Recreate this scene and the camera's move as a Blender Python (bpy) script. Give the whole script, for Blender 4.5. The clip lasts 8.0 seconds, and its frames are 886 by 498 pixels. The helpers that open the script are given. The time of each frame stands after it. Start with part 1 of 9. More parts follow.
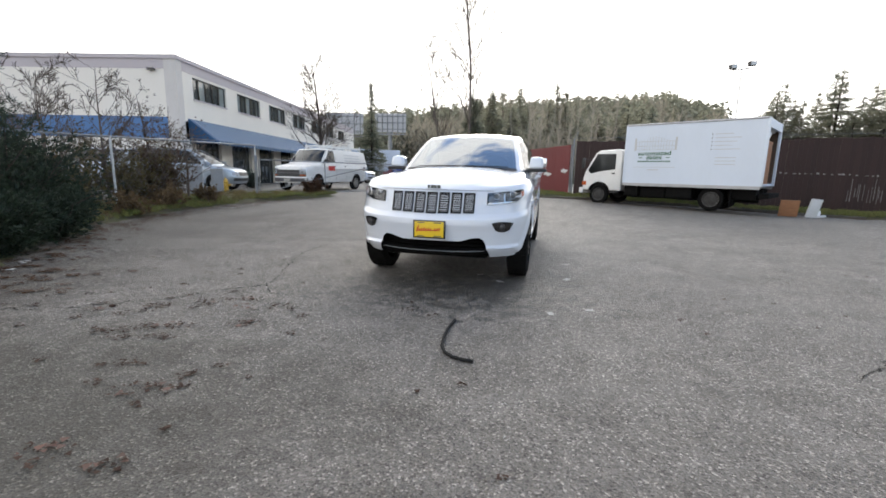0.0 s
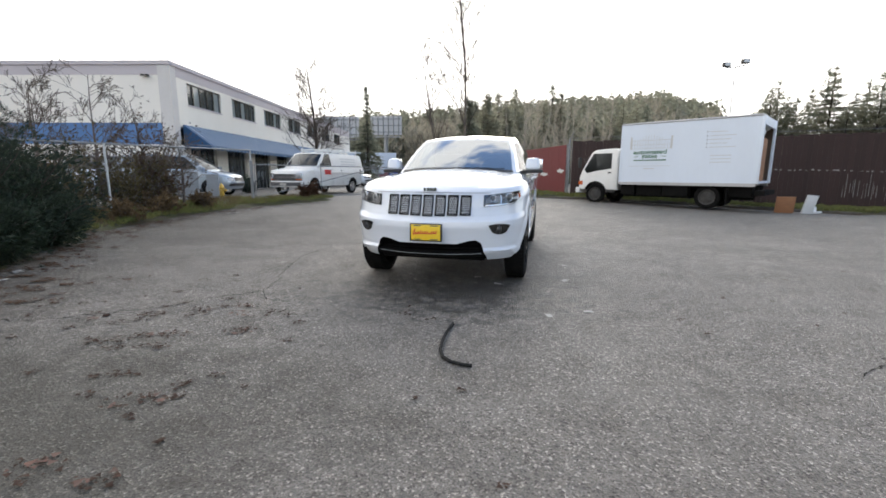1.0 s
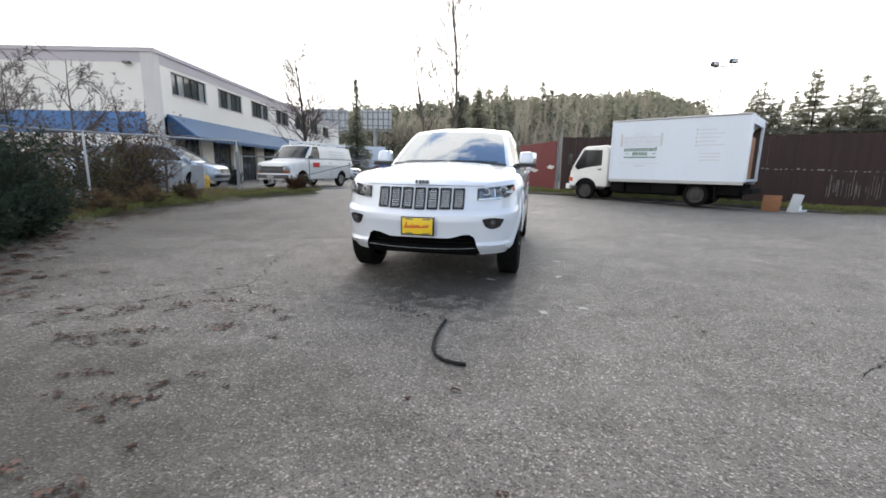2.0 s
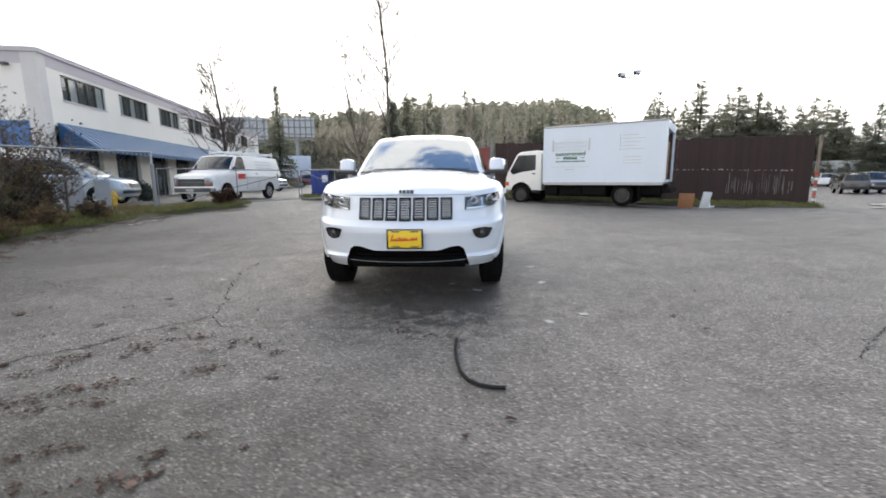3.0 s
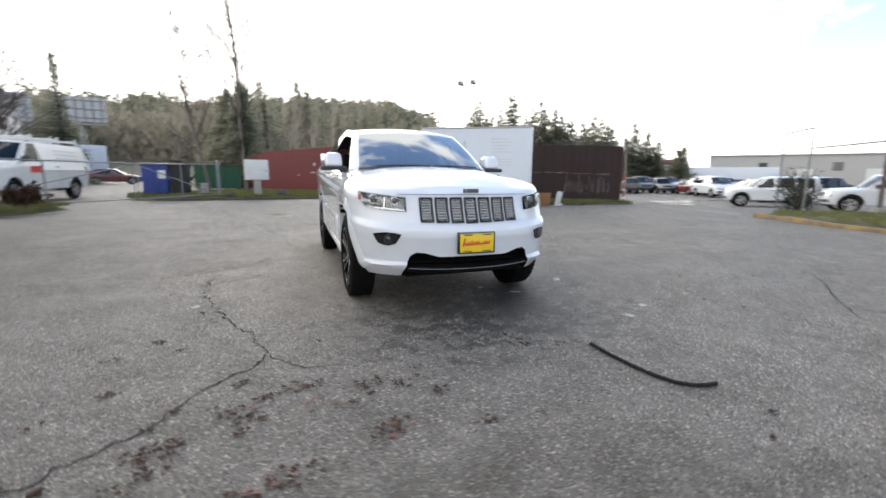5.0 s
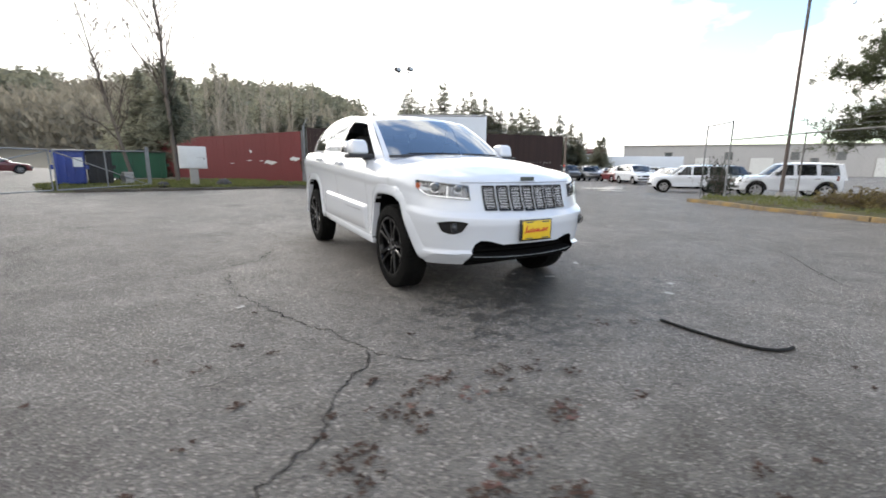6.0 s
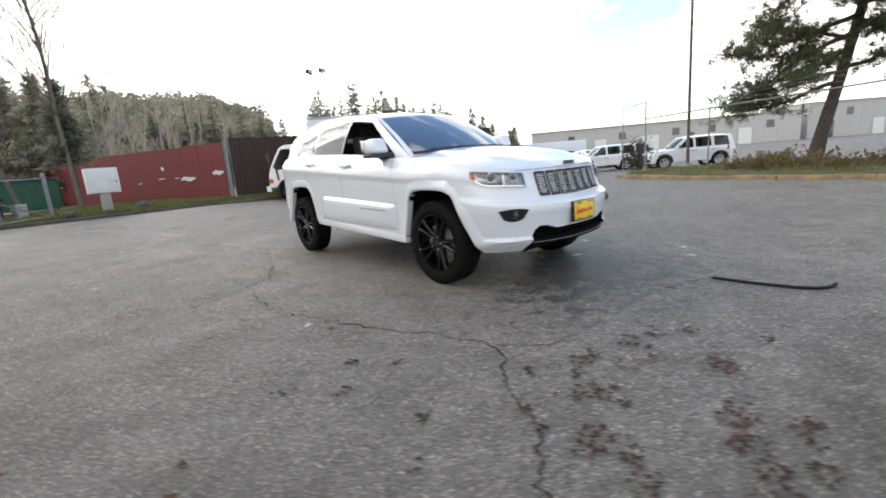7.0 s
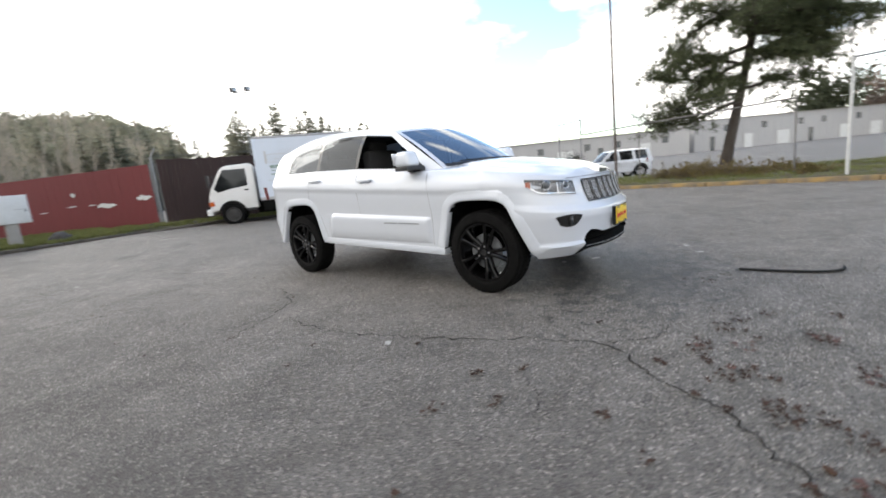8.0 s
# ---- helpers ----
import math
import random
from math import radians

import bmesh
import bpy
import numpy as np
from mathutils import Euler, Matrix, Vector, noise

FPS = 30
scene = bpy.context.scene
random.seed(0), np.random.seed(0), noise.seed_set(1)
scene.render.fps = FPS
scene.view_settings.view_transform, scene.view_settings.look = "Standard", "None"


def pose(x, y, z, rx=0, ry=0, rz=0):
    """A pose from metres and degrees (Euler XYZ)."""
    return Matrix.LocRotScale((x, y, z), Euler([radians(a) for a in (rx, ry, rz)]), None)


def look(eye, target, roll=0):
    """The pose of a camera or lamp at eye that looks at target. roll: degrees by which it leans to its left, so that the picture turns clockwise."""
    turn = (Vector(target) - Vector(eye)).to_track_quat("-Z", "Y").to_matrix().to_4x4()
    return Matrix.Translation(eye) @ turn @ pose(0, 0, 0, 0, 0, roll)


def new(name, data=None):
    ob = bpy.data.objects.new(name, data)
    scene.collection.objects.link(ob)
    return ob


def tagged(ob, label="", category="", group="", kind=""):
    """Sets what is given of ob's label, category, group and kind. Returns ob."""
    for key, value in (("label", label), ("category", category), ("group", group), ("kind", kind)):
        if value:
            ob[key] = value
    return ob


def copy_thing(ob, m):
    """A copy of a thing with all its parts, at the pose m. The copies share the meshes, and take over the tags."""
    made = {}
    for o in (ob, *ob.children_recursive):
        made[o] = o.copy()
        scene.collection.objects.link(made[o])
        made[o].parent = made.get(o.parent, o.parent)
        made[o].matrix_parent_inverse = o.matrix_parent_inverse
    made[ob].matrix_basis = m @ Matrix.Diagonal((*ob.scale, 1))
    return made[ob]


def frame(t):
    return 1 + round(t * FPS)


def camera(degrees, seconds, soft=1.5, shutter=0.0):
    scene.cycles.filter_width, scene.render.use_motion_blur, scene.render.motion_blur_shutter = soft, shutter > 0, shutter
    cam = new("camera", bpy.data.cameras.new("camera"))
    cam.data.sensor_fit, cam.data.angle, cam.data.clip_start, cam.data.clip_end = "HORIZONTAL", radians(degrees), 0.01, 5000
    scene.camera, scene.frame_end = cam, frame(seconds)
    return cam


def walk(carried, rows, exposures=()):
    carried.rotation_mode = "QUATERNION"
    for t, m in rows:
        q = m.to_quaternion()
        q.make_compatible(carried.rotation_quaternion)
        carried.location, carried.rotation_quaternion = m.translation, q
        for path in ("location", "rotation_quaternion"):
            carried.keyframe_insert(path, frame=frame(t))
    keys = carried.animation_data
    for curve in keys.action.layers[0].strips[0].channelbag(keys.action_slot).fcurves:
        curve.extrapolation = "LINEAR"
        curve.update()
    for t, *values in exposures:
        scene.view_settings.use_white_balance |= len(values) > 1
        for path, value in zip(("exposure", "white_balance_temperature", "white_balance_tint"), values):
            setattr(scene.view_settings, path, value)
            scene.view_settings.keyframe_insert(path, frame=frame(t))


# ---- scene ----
cam = camera(91.9, 8.0, 1.7, 0.6)
PATH = [
    (0, (-0.267, 0.591, 1.164), (-0.333, 2.559, 0.816), 1.2),
    (0.5, (-0.264, 0.609, 1.162), (-0.336, 2.578, 0.822), 1.2),
    (1, (-0.26, 0.62, 1.172), (-0.316, 2.59, 0.832), 0.3),
    (2.3, (-0.334, 0.794, 1.139), (-0.281, 2.76, 0.776), 2.2),
    (2.5, (-0.458, 0.843, 1.151), (-0.292, 2.81, 0.826), 1.8),
    (3, (-0.846, 0.997, 1.152), (-0.52, 2.943, 0.825), -0.4),
    (3.5, (-1.268, 1.274, 1.137), (-0.81, 3.191, 0.799), 2.1),
    (4, (-1.773, 1.432, 1.133), (-1.011, 3.252, 0.807), 3.2),
    (4.5, (-2.224, 1.7, 1.122), (-1.322, 3.443, 0.74), 1.2),
    (5, (-2.641, 2.019, 1.139), (-1.594, 3.691, 0.809), 0.5),
    (5.2, (-2.837, 2.116, 1.139), (-1.691, 3.715, 0.775), -0.3),
    (6.3, (-3.771, 2.911, 1.116), (-2.372, 4.29, 0.736), 0.5),
    (6.5, (-3.944, 3.07, 1.109), (-2.462, 4.354, 0.713), -0.6),
    (7, (-4.286, 3.511, 1.115), (-2.743, 4.721, 0.717), -4.5),
    (7.5, (-4.609, 3.961, 1.141), (-2.986, 5.079, 0.798), -4.5),
    (8, (-4.876, 4.431, 1.143), (-3.142, 5.364, 0.798), -5.9),
]
walk(cam, [(t, look(eye, target, roll)) for t, eye, target, roll in PATH], [(0, 0.35), (1, 0.35), (2.3, 0.46), (4.0, 0.46), (5, 0.42), (8, 0.42)])

# ---- light ----
SUN_AZ, SUN_EL = 8.0, 24.0  # degrees: towards +y, a little to +x; height over the horizon
world = bpy.data.worlds.new("sky")
scene.world = world
world.use_nodes = True
wn, wl = world.node_tree.nodes, world.node_tree.links
wn.clear()
w_sky = wn.new("ShaderNodeTexSky")
w_sky.sky_type, w_sky.sun_disc = "NISHITA", False
w_sky.sun_elevation, w_sky.sun_rotation = radians(SUN_EL), radians(SUN_AZ)
w_sky.dust_density, w_sky.ozone_density = 0.3, 1.5
w_geo = wn.new("ShaderNodeTexCoord")
w_noise = wn.new("ShaderNodeTexNoise")
w_noise.inputs["Scale"].default_value, w_noise.inputs["Detail"].default_value = 3.4, 6.0
w_map = wn.new("ShaderNodeMapping")
w_map.inputs["Scale"].default_value = (1.0, 1.0, 2.4)
w_map.inputs["Location"].default_value = (0.35, 0.2, 0.1)
wl.new(w_geo.outputs["Generated"], w_map.inputs["Vector"])
wl.new(w_map.outputs["Vector"], w_noise.inputs["Vector"])
w_ramp = wn.new("ShaderNodeValToRGB")  # broken cloud cover
w_ramp.color_ramp.elements[0].position, w_ramp.color_ramp.elements[1].position = 0.27, 0.40
w_ramp.color_ramp.elements[0].color, w_ramp.color_ramp.elements[1].color = (0.0, 0.0, 0.0, 1), (1, 1, 1, 1)
w_sep, w_mul, w_add = wn.new("ShaderNodeSeparateXYZ"), wn.new("ShaderNodeMath"), wn.new("ShaderNodeMath")
w_mul.operation, w_mul.inputs[1].default_value = "MULTIPLY", -0.38
wl.new(w_geo.outputs["Generated"], w_sep.inputs["Vector"])
wl.new(w_sep.outputs["Z"], w_mul.inputs[0])
w_lift = wn.new("ShaderNodeMath")  # closed cloud towards the horizon
w_lift.inputs[1].default_value = 0.10
wl.new(w_noise.outputs["Fac"], w_lift.inputs[0])
wl.new(w_lift.outputs["Value"], w_add.inputs[0])
wl.new(w_mul.outputs["Value"], w_add.inputs[1])
w_side = wn.new("ShaderNodeMath")  # the cover opens away from the sun
w_side.operation, w_side.inputs[1].default_value = "MULTIPLY_ADD", 0.13
wl.new(w_sep.outputs["Y"], w_side.inputs[0])
w_west = wn.new("ShaderNodeMath")
w_west.operation, w_west.inputs[1].default_value = "MULTIPLY_ADD", -0.165
wl.new(w_sep.outputs["X"], w_west.inputs[0])
wl.new(w_add.outputs["Value"], w_west.inputs[2])
wl.new(w_west.outputs["Value"], w_side.inputs[2])
wl.new(w_side.outputs["Value"], w_ramp.inputs["Fac"])
w_blue = wn.new("ShaderNodeBackground")
w_blue.inputs["Strength"].default_value = 0.29
wl.new(w_sky.outputs["Color"], w_blue.inputs["Color"])
w_cloud = wn.new("ShaderNodeBackground")
w_cloud.inputs["Color"].default_value, w_cloud.inputs["Strength"].default_value = (1.0, 0.97, 0.93, 1), 1.75
w_glow = wn.new("ShaderNodeMapRange")  # thin cloud glows brightest round the sun
for w_key, w_val in (("From Min", -1.0), ("From Max", 1.0), ("To Min", 1.36), ("To Max", 2.15)):
    w_glow.inputs[w_key].default_value = w_val
wl.new(w_sep.outputs["Y"], w_glow.inputs["Value"])
wl.new(w_glow.outputs["Result"], w_cloud.inputs["Strength"])
w_mix = wn.new("ShaderNodeMixShader")
w_out = wn.new("ShaderNodeOutputWorld")
wl.new(w_ramp.outputs["Color"], w_mix.inputs["Fac"])
wl.new(w_blue.outputs["Background"], w_mix.inputs[1])
wl.new(w_cloud.outputs["Background"], w_mix.inputs[2])
wl.new(w_mix.outputs["Shader"], w_out.inputs["Surface"])

sun = new("sun", bpy.data.lights.new("sun", "SUN"))
sun.data.energy, sun.data.angle, sun.data.color = 0.95, radians(30), (1.0, 0.95, 0.87)
sun_way = Vector((math.sin(radians(SUN_AZ)) * math.cos(radians(SUN_EL)), math.cos(radians(SUN_AZ)) * math.cos(radians(SUN_EL)), math.sin(radians(SUN_EL))))
sun.matrix_world = look(sun_way * 60, (0, 0, 0))
scene.view_settings.exposure = 0.3

# ---- materials ----
def surf(name, c1, c2=None, scale=6.0, rough=0.7, metal=0.0, bump=0.0, bump_scale=60.0, rough2=None, coat=0.0, stretch=(1, 1, 1), sharp=0.25, random=0.0, island=0.0, glow_through=0.0, spec=0.5):
    """A plain procedural surface: two tones mixed by noise at two scales, with fine relief."""
    m = bpy.data.materials.new(name)
    m.use_nodes = True
    n, l = m.node_tree.nodes, m.node_tree.links
    b = n["Principled BSDF"]
    b.inputs["Metallic"].default_value = metal
    b.inputs["Roughness"].default_value = rough
    b.inputs["Coat Weight"].default_value = coat
    b.inputs["Specular IOR Level"].default_value = spec
    b.inputs["Coat Roughness"].default_value = 0.04
    c2 = c2 or tuple(0.8 * c for c in c1)
    tc, mp = n.new("ShaderNodeTexCoord"), n.new("ShaderNodeMapping")
    mp.inputs["Scale"].default_value = stretch
    l.new(tc.outputs["Object"], mp.inputs["Vector"])
    a, f = n.new("ShaderNodeTexNoise"), n.new("ShaderNodeTexNoise")
    a.inputs["Scale"].default_value, a.inputs["Detail"].default_value, a.inputs["Roughness"].default_value = scale, 5, 0.6
    f.inputs["Scale"].default_value, f.inputs["Detail"].default_value = scale * 9, 3
    l.new(mp.outputs["Vector"], a.inputs["Vector"])
    l.new(mp.outputs["Vector"], f.inputs["Vector"])
    add = n.new("ShaderNodeMath")
    add.operation = "MULTIPLY_ADD"
    add.inputs[1].default_value = 0.35
    l.new(f.outputs["Fac"], add.inputs[0])
    l.new(a.outputs["Fac"], add.inputs[2])
    ramp = n.new("ShaderNodeMapRange")
    ramp.inputs["From Min"].default_value, ramp.inputs["From Max"].default_value = 0.675 - sharp, 0.675 + sharp
    l.new(add.outputs["Value"], ramp.inputs["Value"])
    mix = n.new("ShaderNodeMix")
    mix.data_type = "RGBA"
    mix.inputs["A"].default_value, mix.inputs["B"].default_value = (*c1, 1), (*c2, 1)
    l.new(ramp.outputs["Result"], mix.inputs["Factor"])
    out = mix.outputs["Result"]
    if random or island:
        hsv, oi = n.new("ShaderNodeHueSaturation"), n.new("ShaderNodeObjectInfo" if random else "ShaderNodeNewGeometry")
        mr = n.new("ShaderNodeMapRange")
        k = random or island
        mr.inputs["To Min"].default_value, mr.inputs["To Max"].default_value = 1 - k, 1 + k
        l.new(oi.outputs["Random" if random else "Random Per Island"], mr.inputs["Value"])
        l.new(mr.outputs["Result"], hsv.inputs["Value"])
        l.new(out, hsv.inputs["Color"])
        out = hsv.outputs["Color"]
    l.new(out, b.inputs["Base Color"])
    if rough2 is not None:
        rr = n.new("ShaderNodeMapRange")
        rr.inputs["To Min"].default_value, rr.inputs["To Max"].default_value = rough, rough2
        l.new(ramp.outputs["Result"], rr.inputs["Value"])
        l.new(rr.outputs["Result"], b.inputs["Roughness"])
    if bump:
        bn, bp = n.new("ShaderNodeTexNoise"), n.new("ShaderNodeBump")
        bn.inputs["Scale"].default_value, bn.inputs["Detail"].default_value = bump_scale, 4
        l.new(mp.outputs["Vector"], bn.inputs["Vector"])
        l.new(bn.outputs["Fac"], bp.inputs["Height"])
        bp.inputs["Strength"].default_value, bp.inputs["Distance"].default_value = min(1.0, bump * 2), 0.02
        l.new(bp.outputs["Normal"], b.inputs["Normal"])
    if glow_through:  # thin leaves let some light through
        tr, mx = n.new("ShaderNodeBsdfTranslucent"), n.new("ShaderNodeMixShader")
        mx.inputs["Fac"].default_value = glow_through
        l.new(out, tr.inputs["Color"])
        l.new(b.outputs["BSDF"], mx.inputs[1])
        l.new(tr.outputs["BSDF"], mx.inputs[2])
        l.new(mx.outputs["Shader"], n["Material Output"].inputs["Surface"])
    return m


def pane_glass(name, tint=(0.75, 0.85, 0.82), ior=1.5, sheen=(0.9, 0.9, 0.9)):
    """Thin glass: clear or tinted, with a mirror gloss that grows towards grazing angles."""
    m = bpy.data.materials.new(name)
    m.use_nodes = True
    n, l = m.node_tree.nodes, m.node_tree.links
    n.remove(n["Principled BSDF"])
    t, g, x, fr = n.new("ShaderNodeBsdfTransparent"), n.new("ShaderNodeBsdfGlossy"), n.new("ShaderNodeMixShader"), n.new("ShaderNodeFresnel")
    t.inputs["Color"].default_value = (*tint, 1)
    g.inputs["Roughness"].default_value = 0.015
    g.inputs["Color"].default_value = (*sheen, 1)
    fr.inputs["IOR"].default_value = ior
    l.new(fr.outputs["Fac"], x.inputs["Fac"])
    l.new(t.outputs["BSDF"], x.inputs[1])
    l.new(g.outputs["BSDF"], x.inputs[2])
    l.new(x.outputs["Shader"], n["Material Output"].inputs["Surface"])
    return m


def asphalt_material():
    """Worn asphalt: pale stone chips in dark binder, large faded areas, damp stains, patches of fines, painted car
    shade.
    """
    m = bpy.data.materials.new("asphalt")
    m.use_nodes = True
    n, l = m.node_tree.nodes, m.node_tree.links
    b = n["Principled BSDF"]
    tc = n.new("ShaderNodeTexCoord")
    def noise_at(scale, detail=4, rough=0.55):
        t = n.new("ShaderNodeTexNoise")
        t.inputs["Scale"].default_value, t.inputs["Detail"].default_value, t.inputs["Roughness"].default_value = scale, detail, rough
        l.new(tc.outputs["Object"], t.inputs["Vector"])
        return t.outputs["Fac"]
    def span(v, a, z, lo=0.0, hi=1.0):
        r = n.new("ShaderNodeMapRange")
        for k, x in (("From Min", a), ("From Max", z), ("To Min", lo), ("To Max", hi)):
            r.inputs[k].default_value = x
        l.new(v, r.inputs["Value"])
        return r.outputs["Result"]
    def blend(f, a, c, how="MIX"):
        x = n.new("ShaderNodeMix")
        x.data_type, x.blend_type = "RGBA", how
        for k, v in (("Factor", f), ("A", a), ("B", c)):
            if isinstance(v, (tuple, float)):
                x.inputs[k].default_value = (*v, 1) if isinstance(v, tuple) else v
            else:
                l.new(v, x.inputs[k])
        return x.outputs["Result"]
    def times(a, c):
        x = n.new("ShaderNodeMath")
        x.operation = "MULTIPLY"
        l.new(a, x.inputs[0])
        if isinstance(c, float):
            x.inputs[1].default_value = c
        else:
            l.new(c, x.inputs[1])
        return x.outputs["Value"]
    def cells(scale):
        v = n.new("ShaderNodeTexVoronoi")
        v.inputs["Scale"].default_value = scale
        l.new(tc.outputs["Object"], v.inputs["Vector"])
        sep = n.new("ShaderNodeSeparateColor")
        l.new(v.outputs["Color"], sep.inputs["Color"])
        return v, sep.outputs["Red"]
    def region(cx, cy, sx, sy, scale, amp, lo, hi):
        """A ragged patch round a point: one where the noise lets it in, nought outside."""
        sub = n.new("ShaderNodeVectorMath")
        sub.operation = "SUBTRACT"
        sub.inputs[1].default_value = (cx, cy, 0.0)
        l.new(tc.outputs["Object"], sub.inputs[0])
        mul = n.new("ShaderNodeVectorMath")
        mul.operation = "MULTIPLY"
        mul.inputs[1].default_value = (sx, sy, 0.0)
        l.new(sub.outputs["Vector"], mul.inputs[0])
        ln = n.new("ShaderNodeVectorMath")
        ln.operation = "LENGTH"
        l.new(mul.outputs["Vector"], ln.inputs[0])
        rag = n.new("ShaderNodeMath")
        rag.operation = "MULTIPLY_ADD"
        rag.inputs[1].default_value = amp
        l.new(noise_at(scale, 9, 0.75), rag.inputs[0])
        l.new(ln.outputs["Value"], rag.inputs[2])
        return span(rag.outputs["Value"], hi + amp * 0.5, lo + amp * 0.5)
    chips, pick = cells(105)
    fine, pick2 = cells(230)
    base = blend(span(noise_at(0.35, 5), 0.3, 0.7), (0.184, 0.170, 0.155), (0.232, 0.215, 0.196))
    base = blend(span(noise_at(2.2, 6, 0.65), 0.35, 0.72), base, (0.142, 0.131, 0.119))
    tone = blend(span(pick, 0.0, 0.34), (0.42, 0.41, 0.40), (1.0, 1.0, 1.0))
    tone = blend(span(pick, 0.87, 0.97), tone, (2.1, 2.07, 2.04))
    tone = blend(1.0, tone, blend(span(pick2, 0.2, 0.9), (0.72, 0.72, 0.72), (1.28, 1.27, 1.24)), "MULTIPLY")
    mid = blend(span(noise_at(16, 5, 0.7), 0.32, 0.72), (0.80, 0.80, 0.795), (1.18, 1.175, 1.165))
    col = blend(1.0, blend(1.0, base, tone, "MULTIPLY"), mid, "MULTIPLY")
    blot = blend(span(noise_at(4.5, 7, 0.72), 0.50, 0.66), (1.0, 1.0, 1.0), (0.84, 0.83, 0.81))
    col = blend(1.0, col, blot, "MULTIPLY")
    # damp, dirt-holding stains with ragged rims
    stain = span(noise_at(1.1, 9, 0.74), 0.60, 0.69)
    col = blend(times(stain, 0.45), col, (0.030, 0.027, 0.023))
    # thin pale worn streaks across the lot and a sprinkle of dark moss
    mp = n.new("ShaderNodeMapping")
    mp.inputs["Scale"].default_value, mp.inputs["Rotation"].default_value = (0.35, 2.6, 1.0), (0, 0, 0.5)
    l.new(tc.outputs["Object"], mp.inputs["Vector"])
    sk = n.new("ShaderNodeTexNoise")
    sk.inputs["Scale"].default_value, sk.inputs["Detail"].default_value = 1.3, 6
    l.new(mp.outputs["Vector"], sk.inputs["Vector"])
    col = blend(times(span(sk.outputs["Fac"], 0.52, 0.72), 0.25), col, (0.20, 0.187, 0.168))
    col = blend(times(span(noise_at(7.0, 6, 0.7), 0.65, 0.71), 0.6), col, (0.030, 0.026, 0.020))
    # mossy damp ground by the verge; wash-water stain and painted shade at the parked car
    moss = region(-3.2, 1.9, 0.42, 0.55, 1.8, 2.4, 0.55, 1.25)
    col = blend(times(moss, 0.66), col, (0.036, 0.033, 0.024))
    edge = region(-5.0, 4.2, 0.75, 0.55, 2.4, 2.0, 0.50, 1.15)
    col = blend(times(edge, 0.62), col, (0.036, 0.028, 0.021))
    damp = region(-6.2, 9.5, 0.26, 0.17, 0.9, 1.4, 0.35, 1.25)
    col = blend(times(damp, 0.72), col, (0.050, 0.045, 0.040))
    # broad wet ground ahead of the car, its soft shadow tinted in too
    wet_shade = region(0.15, 5.1, 0.36, 0.60, 2.6, 1.8, 0.35, 1.15)
    col = blend(times(wet_shade, 0.12), col, (0.040, 0.037, 0.034))
    # contact shade and wet below the car, darkened into the asphalt
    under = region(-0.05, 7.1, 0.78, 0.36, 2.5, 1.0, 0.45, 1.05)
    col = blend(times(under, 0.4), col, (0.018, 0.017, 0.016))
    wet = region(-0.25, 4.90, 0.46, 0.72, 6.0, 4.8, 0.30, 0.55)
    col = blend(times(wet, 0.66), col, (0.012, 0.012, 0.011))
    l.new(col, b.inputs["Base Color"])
    b.inputs["Specular IOR Level"].default_value = 0.28
    dry = blend(span(pick, 0.7, 0.95), span(noise_at(0.8, 5), 0.3, 0.7, 0.60, 0.80), (0.38, 0.38, 0.38))
    l.new(blend(wet, dry, (0.45, 0.45, 0.45)), b.inputs["Roughness"])
    bp = n.new("ShaderNodeBump")
    bp.inputs["Strength"].default_value, bp.inputs["Distance"].default_value = 1.0, 0.008
    l.new(chips.outputs["Distance"], bp.inputs["Height"])
    l.new(bp.outputs["Normal"], b.inputs["Normal"])
    return m


